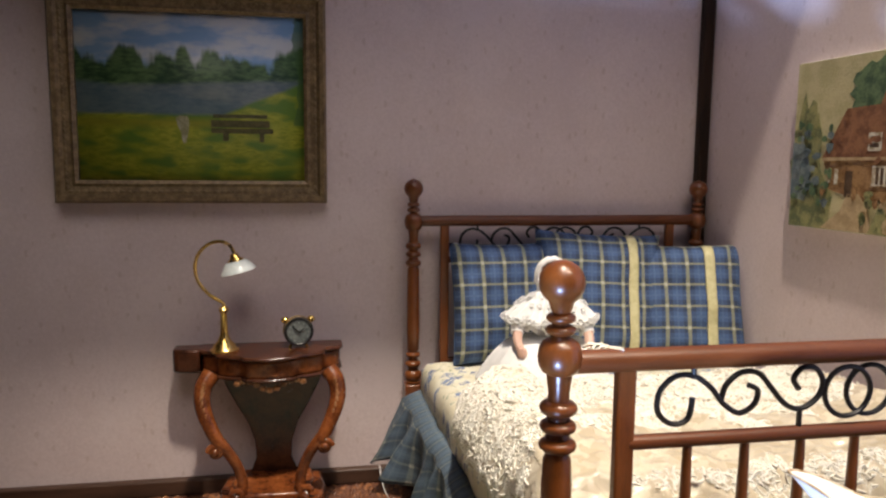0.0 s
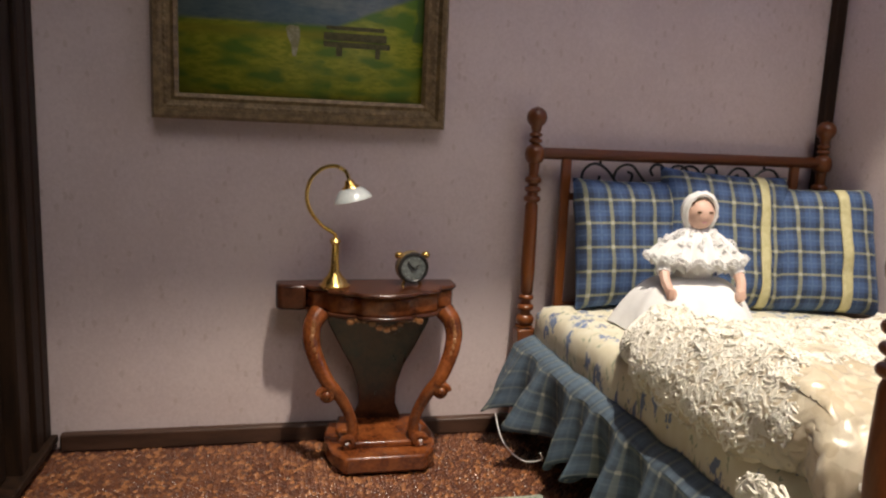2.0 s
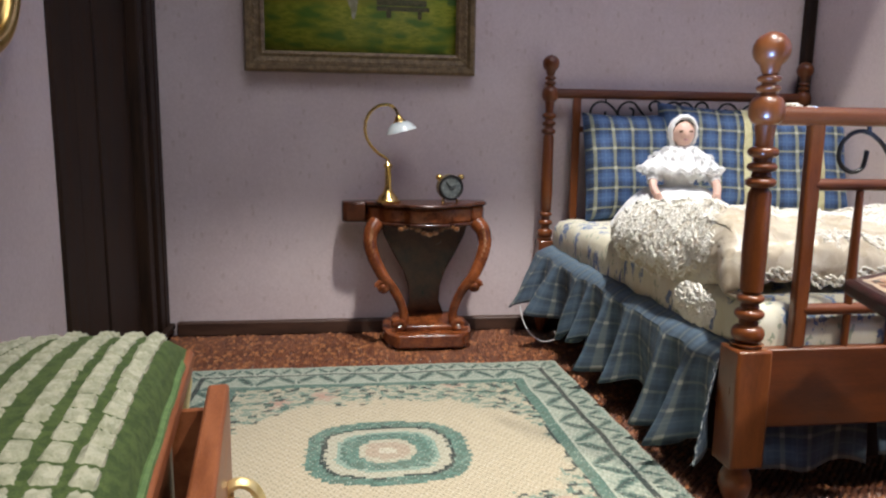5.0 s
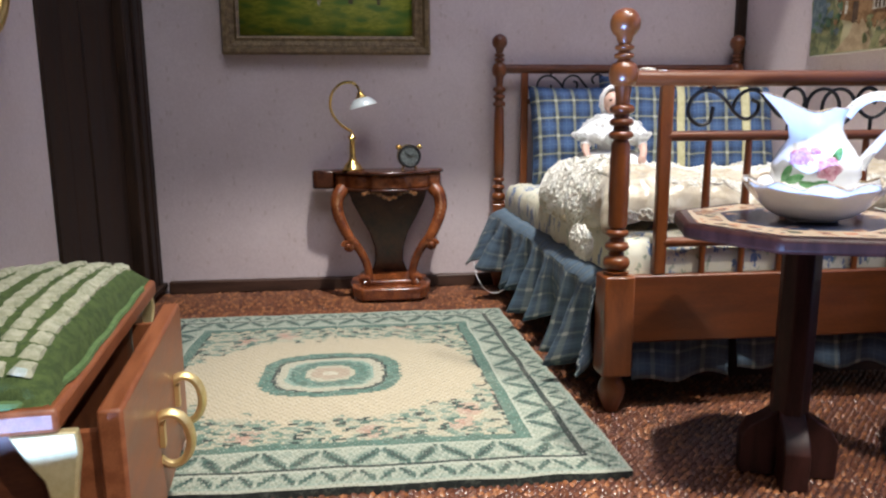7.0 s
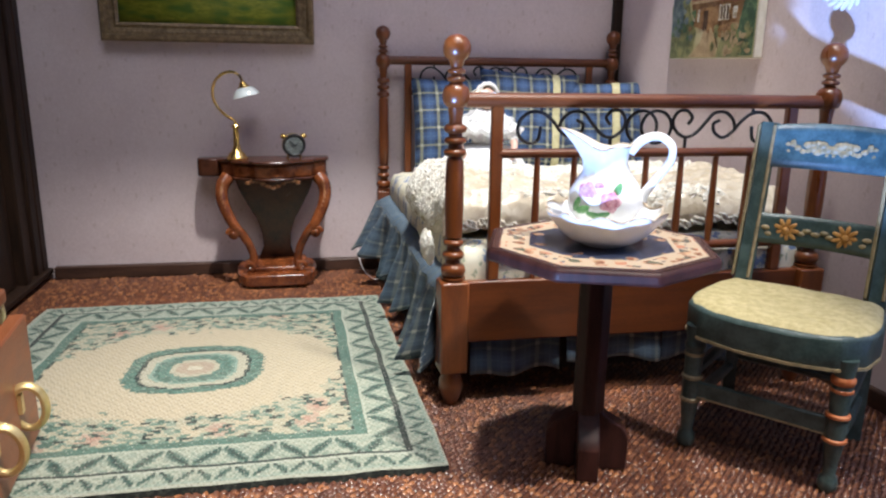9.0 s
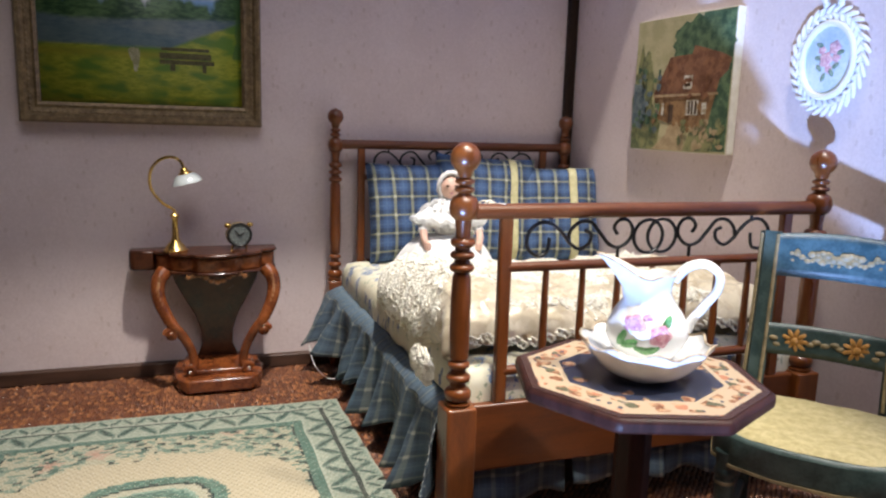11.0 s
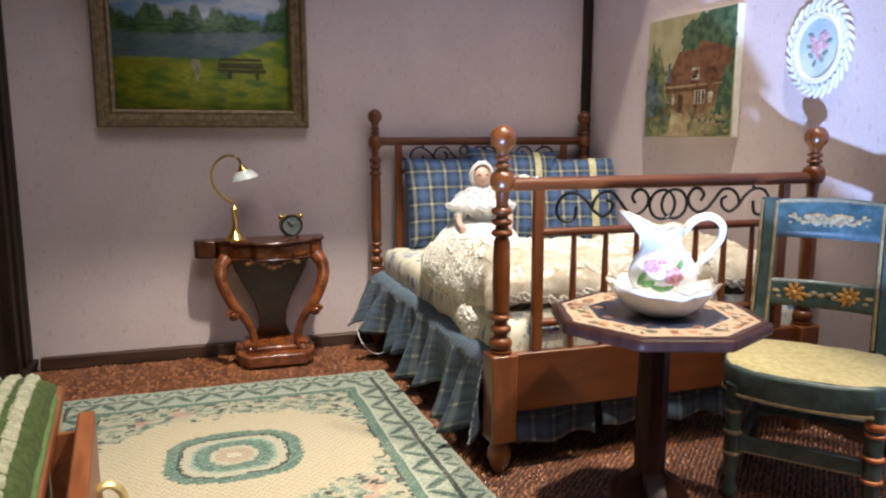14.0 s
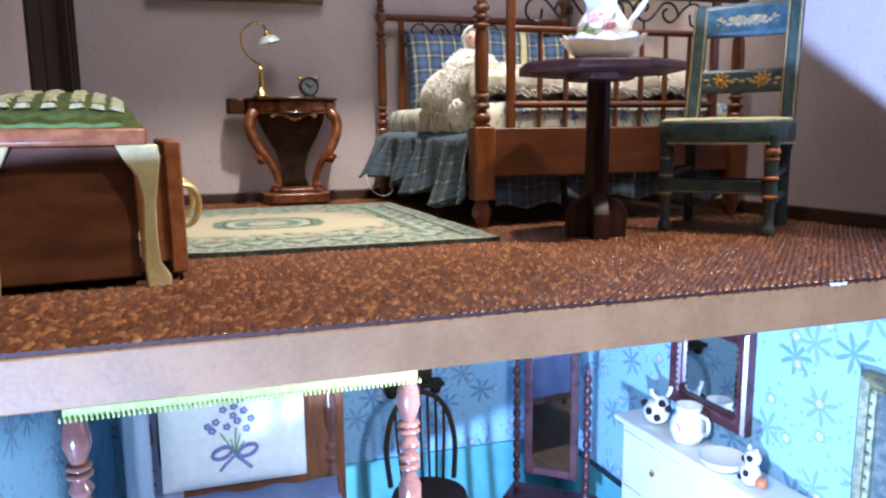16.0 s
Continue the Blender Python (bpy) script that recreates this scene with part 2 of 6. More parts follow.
def sprig():
    v = coords("UV")
    wig = noise_v(v, 2.2, 3)
    n = V.tree.nodes.new("ShaderNodeVectorMath")
    n.operation = "ADD"
    V.tree.links.new(v.s, n.inputs[0])
    V.tree.links.new((combine(wig, wig * 1.3)).s, n.inputs[1])
    d, tint = cells(V(n.outputs[0]), 1.15, True)
    d2, t2 = cells(V(n.outputs[0]), 2.6, True)
    fuzz = noise_v(v, 7, 3)
    blue = ((d + (fuzz - 0.5) * 0.9) < 0.20)
    green = ((d2 + (fuzz - 0.5) * 0.8) < 0.17) * (t2 > 0.45)
    base = mix(noise_v(v, 1.2, 3).ramp(0.35, 0.65), (0.66, 0.61, 0.45), (0.72, 0.69, 0.56))
    c = mix(green * 0.7, base, (0.20, 0.27, 0.16))
    return {"Base Color": mix(blue * 0.85, c, mix(tint, (0.045, 0.09, 0.25), (0.12, 0.21, 0.42))), "Roughness": 0.7, "bump": (noise_v(v, 45, 2), 0.2, 0.0003)}


SPRIG = material("blue_sprig_cotton", sprig)


def crochet():
    v = coords("Object")
    hole, tint = cells(v, 330)
    wide, _ = cells(v, 85)
    g = noise_v(v, 60, 4)
    tone = (g * 0.7 + tint * 0.3).ramp(0.3, 0.7)
    c = mix(tone, (0.55, 0.46, 0.32), (0.74, 0.66, 0.51))
    c = mix((hole < 0.12) * (noise_v(v, 45, 2) > 0.55) * 0.45, c, (0.34, 0.26, 0.15))
    return {"Base Color": c, "Roughness": 0.26, "Sheen Weight": 0.3, "bump": (wide * 0.8 + hole * 0.25 + noise_v(v, 900, 3) * 0.15, 0.6, 0.0009)}


SATIN = material("cream_crochet_satin", crochet)


def rug_pattern():
    x0, y0, _ = xyz(coords("UV"))          # centimetres from the rug's middle
    x, y = V.op("SNAP", x0, 0.10), V.op("SNAP", y0, 0.12)
    v = combine(x, y)
    A, B = 7.95, 8.2
    fuzz = noise_v(v, 4, 3)
    fz = (fuzz - 0.5) * 0.3
    feather = (noise_v(combine(x * 0.5, y * 5.5), 2.2, 2) - 0.5) * 0.34
    dx, dy = A - x.abs() + fz * 0.15, B - y.abs() + fz * 0.15
    d = dx.min(dy)
    side = dx < dy
    al = y * side + x * (1.0 - side)
    cream, pale = (0.49, 0.42, 0.285), (0.40, 0.42, 0.33)
    green, deep, rose = (0.075, 0.135, 0.105), (0.020, 0.034, 0.031), (0.46, 0.31, 0.23)
    # field with leafy sprays and roses in the corners
    r = (x.abs() / 6.1).pow(2.0) + (y.abs() / 4.5).pow(2.0)
    haze = noise_v(v, 1.0, 3)
    zone = ((r + feather * 0.9 + (haze - 0.5) * 0.9) > 0.86)
    sx = V.op("SIGN", x * y)
    lean = combine(x * 0.62 - y * sx * 0.35, y * 1.5 + x * sx * 0.7)
    cross = combine(x * 0.55 + y * sx * 0.5, y * 1.4 - x * sx * 0.45)
    c1, t1 = cells(v, 2.4, True)
    c2, t2 = cells(lean, 1.9, True)
    c3, t3 = cells(v, 0.75, True)
    c4, t4 = cells(cross, 2.6, True)
    c = mix(noise_v(v, 3, 3).ramp(0.3, 0.7), cream, (0.51, 0.44, 0.305))
    c = mix(zone * haze.ramp(0.36, 0.50) * 0.5, c, (0.34, 0.36, 0.27))
    c = mix(zone * ((c1 + fz) < 0.36) * (t1 > 0.3) * 0.75, c, (0.19, 0.27, 0.21))
    c = mix(zone * ((c3 + fz * 1.3) < 0.36) * (t3 < 0.40) * 0.75, c, rose)
    c = mix(zone * ((c3 + fz * 1.3) < 0.13) * (t3 < 0.40) * 0.6, c, (0.42, 0.22, 0.16))
    c = mix(zone * ((c4 + fz * 0.6) < 0.29) * (t4 > 0.3) * 0.9, c, (0.12, 0.21, 0.16))
    c = mix(zone * ((c2 + fz * 0.6) < 0.30) * (t2 > 0.38), c, green)
    c = mix(zone * ((c2 + fz * 0.6) < 0.26) * (t2 > 0.58), c, deep)
    # medallion with feathered, stepped rings
    q = ((((x / 2.5).abs()).pow(3.0) + ((y / 2.2).abs()).pow(3.0)).pow(0.3333)) + feather * 0.42
    c = mix(q < 1.0, c, mix(fuzz.ramp(0.4, 0.6), green, (0.12, 0.22, 0.17)))
    c = mix(q < 0.82, c, deep)
    c = mix(q < 0.765, c, (0.44, 0.42, 0.31))
    c = mix(q < 0.63, c, (0.24, 0.34, 0.27))
    c = mix(q < 0.57, c, mix(fuzz.ramp(0.4, 0.6), green, (0.13, 0.23, 0.18)))
    c = mix(q < 0.335, c, (0.44, 0.41, 0.30))
    c = mix(q < 0.25, c, (0.40, 0.32, 0.23))
    c = mix(q < 0.09, c, (0.52, 0.48, 0.36))

    def leaves(rate, lo, span, wide):
        """Slanting leaf blades, leaning to and fro, on a pale ground."""
        t = (d - lo) / span
        run = al * rate + (haze - 0.5) * 0.2
        odd = ((run * 0.5).frac() > 0.5) * 2.0 - 1.0
        off = (run.frac() - 0.5 - (t - 0.5) * odd * 0.85).abs() + fz * 0.6
        body = ((t - 0.5) * 1.9).abs().pow(2.0)
        blade = (1.0 - body).max(0.0) * wide
        k = mix(fuzz.ramp(0.35, 0.65), pale, (0.28, 0.33, 0.26))
        k = mix((off < blade) * 0.9, k, (0.14, 0.205, 0.165))
        k = mix((off < blade * 0.66), k, (0.055, 0.105, 0.084))
        k = mix((off < blade * 0.2) * 0.7, k, deep)
        foot = (t < 0.16) * ((run * 2.0).frac() < 0.5)
        return mix(foot * 0.6, k, (0.13, 0.21, 0.16))
    c = mix(d < 2.55, c, deep)
    c = mix(d < 2.50, c, mix(fuzz.ramp(0.35, 0.65), green, (0.11, 0.20, 0.155)))
    c = mix(d < 2.10, c, (0.40, 0.43, 0.34))
    c = mix(d < 2.0, c, leaves(1.25, 1.02, 0.98, 0.30))
    c = mix(d < 1.06, c, deep)
    c = mix(d < 0.90, c, (0.42, 0.45, 0.36))
    c = mix(d < 0.86, c, leaves(2.0, 0.2, 0.66, 0.28))
    c = mix(d < 0.2, c, (0.30, 0.36, 0.29))
    c = mix(d < 0.11, c, (0.40, 0.41, 0.32))
    knots = (x0 * 42).sin() * (y0 * 37).sin()
    worn = noise_v(combine(x0, y0), 0.5, 3)
    # the ribs of the weave: dark between the warp threads, pale where a knot stands up
    speck = noise_v(combine(x0, y0), 6, 2)
    rib = ((x0 * 38).sin() * (y0 * 20 + (x0 * 19).sin() * 1.5).sin())
    c = mix(rib.ramp(0.25, 0.9) * speck.ramp(0.3, 0.6) * 0.6, c, (0.13, 0.125, 0.09))
    c = mix((0.0 - rib).ramp(0.45, 0.95) * speck.ramp(0.4, 0.62) * 0.6, c, (0.66, 0.64, 0.53))
    return {"Base Color": mix(worn.ramp(0.4, 0.75) * 0.12, c, (0.42, 0.38, 0.28)), "Roughness": 0.92, "bump": (knots * 0.5 + (y0 * 74).sin() * 0.5 + fuzz, 0.6, 0.0005)}


RUG = material("woven_rug", rug_pattern)
BINDING = plain("dark_green_rug_binding", (0.018, 0.026, 0.023), (0.12, 0.14, 0.115), 500, 0.9, 0.6, 1800, lo=0.45, hi=0.75)


def carpet_nap():
    r = random_of("island")
    g = noise_v(coords("Object"), 60, 3)
    c = mix(r.ramp(0.65, 1.0) * 0.75, mix(r, (0.062, 0.016, 0.005), (0.17, 0.054, 0.016)), (0.40, 0.165, 0.055))
    return {"Base Color": mix(g.ramp(0.35, 0.7) * 0.35, c, (0.18, 0.062, 0.025)), "Roughness": 0.36, "Specular IOR Level": 1.0, "bump": (noise_v(coords("Object"), 2600, 2), 0.25, 0.0003)}


NAP = material("russet_carpet_nap", carpet_nap)
CARPET = plain("russet_carpet_ground", (0.03, 0.008, 0.005), (0.06, 0.018, 0.011), 300, 0.7, 0.6, 1500)


def landscape():
    """A lakeside meadow in oils: sky, trees, water and grass, in the picture's own height and width."""
    v = coords("UV")
    u, w, _ = xyz(v)
    soft = noise_v(v, 6, 4)
    bump = noise_v(combine(u * 3, w * 6), 8, 4)
    lump = noise_v(combine(u * 1.3, w * 0.3), 7, 3)
    sky = mix(noise_v(combine(u, w * 1.8), 3.2, 4).ramp(0.42, 0.60), (0.24, 0.42, 0.64), (0.66, 0.70, 0.71))
    c = sky
    top = 0.74 + (lump - 0.5) * 0.40 + (soft - 0.5) * 0.06
    c = mix((w - top).ramp(0.025, -0.025), c, mix((soft * 0.5 + bump * 0.5).ramp(0.38, 0.62), (0.025, 0.070, 0.030), (0.13, 0.23, 0.09)))
    bank = 0.585 + (u - 0.45) * 0.06 + (soft - 0.5) * 0.03
    c = mix((w - bank).ramp(0.02, -0.02), c, mix((bump * 0.4 + soft * 0.6).ramp(0.3, 0.7), (0.10, 0.15, 0.18), (0.23, 0.27, 0.25)))
    c = mix((w - 0.52 + (u - 0.4) * 0.18 + (soft - 0.5) * 0.08).ramp(0.02, -0.02) * u.ramp(0.78, 0.62), c, mix((bump * 0.4 + soft * 0.6).ramp(0.3, 0.7), (0.08, 0.14, 0.18), (0.17, 0.23, 0.24)))
    lawn = mix(bump.ramp(0.35, 0.65), (0.24, 0.30, 0.028), (0.42, 0.43, 0.05))
    lawn = mix(noise_v(combine(u * 2, w * 4), 3, 3).ramp(0.45, 0.62), lawn, (0.12, 0.23, 0.035))
    edge = 0.405 + (soft - 0.5) * 0.02 + (u - 0.62).max(0.0) * 0.55
    c = mix((w - edge).ramp(0.015, -0.015), c, lawn)
    c = mix((w - edge + 0.05).abs().ramp(0.05, 0.0) * 0.6 * (u < 0.6), c, (0.34, 0.30, 0.03))
    c = mix((u - 0.95 + (soft - 0.5) * 0.1 > 0.0) * (w > 0.35) * 0.75, c, (0.07, 0.15, 0.05))
    return {"Base Color": c, "Roughness": 0.42, "bump": (bump, 0.3, 0.0004)}


LANDSCAPE = material("lakeside_oil_painting", landscape)


def daub(name, c1, c2, scale=260):
    return plain(name, c1, c2, scale, 0.5, 0.7, 1100, lo=0.4, hi=0.6)


OIL_SKY = daub("oil_pale_sky", (0.42, 0.38, 0.20), (0.52, 0.47, 0.27), 120)
OIL_TREE = daub("oil_dark_tree", (0.040, 0.085, 0.045), (0.13, 0.20, 0.10))
OIL_BUSH = daub("oil_bush", (0.11, 0.13, 0.06), (0.29, 0.28, 0.12))
OIL_ROOF = daub("oil_thatch", (0.16, 0.068, 0.034), (0.28, 0.13, 0.065))
OIL_WALL = daub("oil_house_wall", (0.20, 0.10, 0.035), (0.34, 0.20, 0.09))
OIL_PATH = daub("oil_path", (0.36, 0.26, 0.14), (0.48, 0.36, 0.21))
OIL_WHITE = daub("oil_white", (0.36, 0.30, 0.20), (0.68, 0.66, 0.58), 420)
OIL_FAINT = daub("oil_faint_white", (0.26, 0.25, 0.12), (0.46, 0.43, 0.31), 400)
OIL_BROWN = daub("oil_brown", (0.06, 0.035, 0.02), (0.11, 0.065, 0.035))
OIL_BENCH = daub("oil_bench", (0.075, 0.075, 0.025), (0.13, 0.115, 0.045), 500)
PALE_ROSE = plain("pale_rose_enamel", (0.60, 0.30, 0.36), (0.78, 0.56, 0.59), 900, 0.15, 0.05, 3000)
PALE_BLUE = plain("pale_blue_glaze", (0.50, 0.62, 0.68), (0.70, 0.77, 0.80), 90, 0.1, 0.03, 900, vary=0.02, lo=0.4, hi=0.6)
DULL_LEAF = plain("dull_leaf_enamel", (0.16, 0.24, 0.18), (0.32, 0.40, 0.32), 900, 0.15, 0.05, 3000)
PALE_BRASS = plain("pale_brass", (0.72, 0.55, 0.22), (0.82, 0.66, 0.32), 200, 0.38, 0.1, 1500, metal=0.7)
OIL_BLUE = daub("oil_blue_grey", (0.09, 0.13, 0.15), (0.20, 0.24, 0.24))


def inlay():
    """The octagonal table top: a flowered band between pale lines round a dark field."""
    x, y, _ = xyz(coords("UV"))
    a, b = x.abs(), y.abs()
    r = a.max(b).max((a + b) * 0.7071)
    v = coords("UV")
    fuzz = noise_v(v, 4, 3)
    d, tint = cells(v, 2.3, True)
    d2, t2 = cells(v, 3.6, True)
    cream = (0.50, 0.39, 0.27)
    flower = mix(tint > 0.5, (0.45, 0.20, 0.12), (0.30, 0.16, 0.10))
    band = mix((d + (fuzz - 0.5) * 0.7) < 0.34, cream, flower)
    band = mix(((d2 + (fuzz - 0.5) * 0.5) < 0.22) * (t2 > 0.6), band, (0.07, 0.08, 0.11))
    turn = (V.op("ARCTAN2", y, x) * (4 / math.pi)).frac()
    mid = 1.0 - ((turn - 0.5).abs() * 2.0)                 # 1 at the middle of an edge, 0 at its corners
    swag = ((r + (fuzz - 0.5) * 0.9 - 1.2 - (1.0 - mid) * 0.9) > 0.0) * (r < 2.42) * ((tint + fuzz * 0.6) > 0.45)
    field = mix(fuzz, (0.020, 0.028, 0.058), (0.050, 0.058, 0.10))
    c = mix(r > 1.9, field, band)
    spray = mix(fuzz.ramp(0.4, 0.6), (0.20, 0.085, 0.05), (0.52, 0.33, 0.20))
    c = mix(swag * ((d + (fuzz - 0.5) * 0.5) < 0.40), c, mix(t2 > 0.72, spray, (0.12, 0.12, 0.08)))
    c = mix((r - 1.9).abs() < 0.06, c, cream)
    c = mix((r - 2.52).abs() < 0.05, c, cream)
    c = mix(r > 2.60, c, (0.06, 0.03, 0.027))
    return {"Base Color": c, "Roughness": 0.25, "bump": (fuzz, 0.05, 0.0003)}


INLAY = material("inlaid_table_top", inlay)


def blue_quilt():
    v = coords("Object")
    g = noise_v(v, 1800, 3)
    return {"Base Color": mix((noise_v(v, 60, 3) * 0.5 + g * 0.5).ramp(0.35, 0.65), (0.13, 0.17, 0.33), (0.20, 0.25, 0.43)), "Roughness": 0.8, "bump": (g, 0.3, 0.0003)}


QUILT = material("blue_bedspread_cloth", blue_quilt)
DADO = plain("turquoise_dado", (0.11, 0.38, 0.42), (0.15, 0.46, 0.50), 60, 0.5, 0.15, 700)
WHITE_PAINT = plain("white_paint", (0.72, 0.74, 0.74), (0.80, 0.81, 0.80), 60, 0.4, 0.1, 700)
PLUM_WOOD = plain("plum_wood", (0.05, 0.016, 0.02), (0.10, 0.035, 0.04), 70, 0.3, 0.15, 900)
COPPER_WOOD = plain("polished_turned_wood", (0.12, 0.050, 0.040), (0.22, 0.10, 0.080), 80, 0.2, 0.1, 900)
VALANCE = plain("yellow_green_fringe", (0.28, 0.36, 0.09), (0.42, 0.47, 0.17), 400, 0.7, 0.4, 1800)
VIOLET = plain("violet_thread", (0.17, 0.17, 0.40), (0.28, 0.27, 0.52), 500, 0.8, 0.4, 2500)
BLACK_SPOT = plain("black_glaze", (0.015, 0.014, 0.014), (0.03, 0.028, 0.027), 300, 0.15, 0.05, 1500)
BLACK_LINE = plain("dark_line", (0.012, 0.012, 0.014), (0.02, 0.02, 0.022), 300, 0.5, 0.1, 1500)
FLOOR_LOW = plain("lower_floor", (0.12, 0.07, 0.04), (0.2, 0.12, 0.07), 60, 0.5, 0.2, 700, stretch=(0.5, 4, 1))


# ---- shape shorthand: all lengths in centimetres ----
CM = 0.01


def mesh_object(name, bm, mats, parent=None, smooth=True, solid=0.0, bevel=0.0):
    bmesh.ops.scale(bm, vec=(CM, CM, CM), verts=bm.verts)
    bmesh.ops.recalc_face_normals(bm, faces=bm.faces)
    me = bpy.data.meshes.new(name)
    bm.to_mesh(me)
    bm.free()
    for m in mats if isinstance(mats, (list, tuple)) else [mats]:
        me.materials.append(m)
    ob = new(name, me)
    ob.parent = parent
    if smooth:
        me.set_sharp_from_angle(angle=radians(40))
        for p in me.polygons:
            p.use_smooth = True
    if solid:
        s = ob.modifiers.new("thickness", "SOLIDIFY")
        s.thickness, s.offset = solid * CM, 0.0
    if bevel:
        b = ob.modifiers.new("edges", "BEVEL")
        b.width, b.segments, b.limit_method = bevel * CM, 2, "ANGLE"
    return ob


def part(name, bm, mat, parent, label="", **how):
    ob = mesh_object(name, bm, mat, parent, **how)
    return tagged(ob, label) if label else ob


def thing(name, x, y, z, label, category, group="", rz=0, kind=""):
    ob = new(name)
    ob.empty_display_size = 0.005
    ob.matrix_world = pose(x * CM, y * CM, z * CM, 0, 0, rz)
    return tagged(ob, label, category, group, kind)


def single(name, bm, mat, x, y, z, label, category, group="", rz=0, kind="", **how):
    ob = mesh_object(name, bm, mat, **how)
    ob.matrix_world = pose(x * CM, y * CM, z * CM, 0, 0, rz)
    return tagged(ob, label, category, group, kind)


def box(bm, x0, x1, y0, y1, z0, z1, index=0):
    v = [bm.verts.new((x, y, z)) for x in (x0, x1) for y in (y0, y1) for z in (z0, z1)]
    for a in ((0, 1, 3, 2), (4, 6, 7, 5), (0, 4, 5, 1), (2, 3, 7, 6), (0, 2, 6, 4), (1, 5, 7, 3)):
        bm.faces.new([v[i] for i in a]).material_index = index
    return v


def prism(bm, outline, z0, z1, index=0):
    lo = [bm.verts.new((x, y, z0)) for x, y in outline]
    hi = [bm.verts.new((x, y, z1)) for x, y in outline]
    n = len(outline)
    fs = [bm.faces.new(lo[::-1]), bm.faces.new(hi)]
    fs += [bm.faces.new((lo[i], lo[(i + 1) % n], hi[(i + 1) % n], hi[i])) for i in range(n)]
    for f in fs:
        f.material_index = index
    return lo + hi


def lathe(bm, profile, cx=0.0, cy=0.0, seg=20, index=0, sx=1.0, sy=1.0):
    rings = []
    for r, z in profile:
        if r <= 1e-6:
            rings.append([bm.verts.new((cx, cy, z))])
        else:
            rings.append([bm.verts.new((cx + sx * r * math.cos(2 * math.pi * i / seg), cy + sy * r * math.sin(2 * math.pi * i / seg), z)) for i in range(seg)])
    for a, b in zip(rings, rings[1:]):
        for i in range(seg):
            j = (i + 1) % seg
            if len(a) == 1 and len(b) == 1:
                continue
            f = (a[0], b[j], b[i]) if len(a) == 1 else (a[i], a[j], b[0]) if len(b) == 1 else (a[i], a[j], b[j], b[i])
            bm.faces.new(f).material_index = index
    for ring, flip in ((rings[0], True), (rings[-1], False)):
        if len(ring) > 1:
            bm.faces.new(ring[::-1] if flip else ring).material_index = index
    return [v for r in rings for v in r]


def ball(bm, x, y, z, r, seg=16, sx=1.0, sy=1.0, sz=1.0, index=0):
    n = seg // 2
    return lathe(bm, [(r * math.sin(math.pi * i / n), z - sz * r * math.cos(math.pi * i / n)) for i in range(n + 1)], x, y, seg, index, sx, sy)


def bead(z, r, h):
    """A turned swelling about height z, for lathe profiles that run upwards."""
    return [(r * (0.55 + 0.45 * math.cos(a)), z + h * math.sin(a)) for a in (-1.5, -1.0, -0.5, 0, 0.5, 1.0, 1.5)]


def smooth_line(pts, n=6, closed=False):
    out, m = [], len(pts)
    p = [Vector(q) for q in pts]
    for i in range(m if closed else m - 1):
        a, b, c, d = (p[(i - 1) % m], p[i], p[(i + 1) % m], p[(i + 2) % m]) if closed else (p[max(i - 1, 0)], p[i], p[i + 1], p[min(i + 2, m - 1)])
        for k in range(n):
            t = k / n
            out.append(0.5 * (2 * b + (c - a) * t + (2 * a - 5 * b + 4 * c - d) * t * t + (3 * b - a - 3 * c + d) * t ** 3))
    if not closed:
        out.append(p[-1])
    return out


def tube(bm, pts, r, seg=8, closed=False, index=0, flat=1.0):
    """A rod along pts; r is a radius or a function of the share of the length."""
    pts = [Vector(q) for q in pts]
    n, rings, up = len(pts), [], Vector((0.123, 0.3, 1)).normalized()
    side = None
    for i, q in enumerate(pts):
        a, b = (pts[i - 1], pts[(i + 1) % n]) if closed else (pts[max(i - 1, 0)], pts[min(i + 1, n - 1)])
        way = (b - a).normalized()
        side = way.cross(up).normalized() if side is None else (side - way * side.dot(way)).normalized()
        other = way.cross(side)
        rad = r(i / max(n - 1, 1)) if callable(r) else r
        rings.append([bm.verts.new(q + rad * (math.cos(2 * math.pi * k / seg) * side + flat * math.sin(2 * math.pi * k / seg) * other)) for k in range(seg)])
    for i in range(n if closed else n - 1):
        a, b = rings[i], rings[(i + 1) % n]
        for k in range(seg):
            bm.faces.new((a[k], a[(k + 1) % seg], b[(k + 1) % seg], b[k])).material_index = index
    if not closed:
        bm.faces.new(rings[0][::-1]).material_index = index
        bm.faces.new(rings[-1]).material_index = index


def sheet(bm, nu, nv, f, uv=None, index=0, wrap=False):
    """A grid of faces over f(u, v), with texture places uv(u, v)."""
    g = [[bm.verts.new(f(i / nu, j / nv)) for j in range(nv + 1)] for i in range(nu + (0 if wrap else 1))]
    lay = bm.loops.layers.uv.verify()
    for i in range(nu):
        for j in range(nv):
            k = (i + 1) % nu if wrap else i + 1
            face = bm.faces.new((g[i][j], g[k][j], g[k][j + 1], g[i][j + 1]))
            face.material_index = index
            if uv:
                for loop, (a, b) in zip(face.loops, ((i, j), (i + 1, j), (i + 1, j + 1), (i, j + 1))):
                    loop[lay].uv = uv(a / nu, b / nv)
    return g


def turn_verts(verts, m):
    for v in verts:
        v.co = m @ v.co


def blob(cx, cz, rx, rz, seed, n=22, rough=0.25):
    """A ragged closed outline, as a brush leaves it."""
    rnd = random.Random(seed)
    return [(cx + rx * math.cos(2 * math.pi * i / n) * (1 + rough * (rnd.random() - 0.5)), cz + rz * math.sin(2 * math.pi * i / n) * (1 + rough * (rnd.random() - 0.5))) for i in range(n)]


def wob(x, y, z, s, amp):
    return amp * noise.noise((x * s, y * s, z * s))


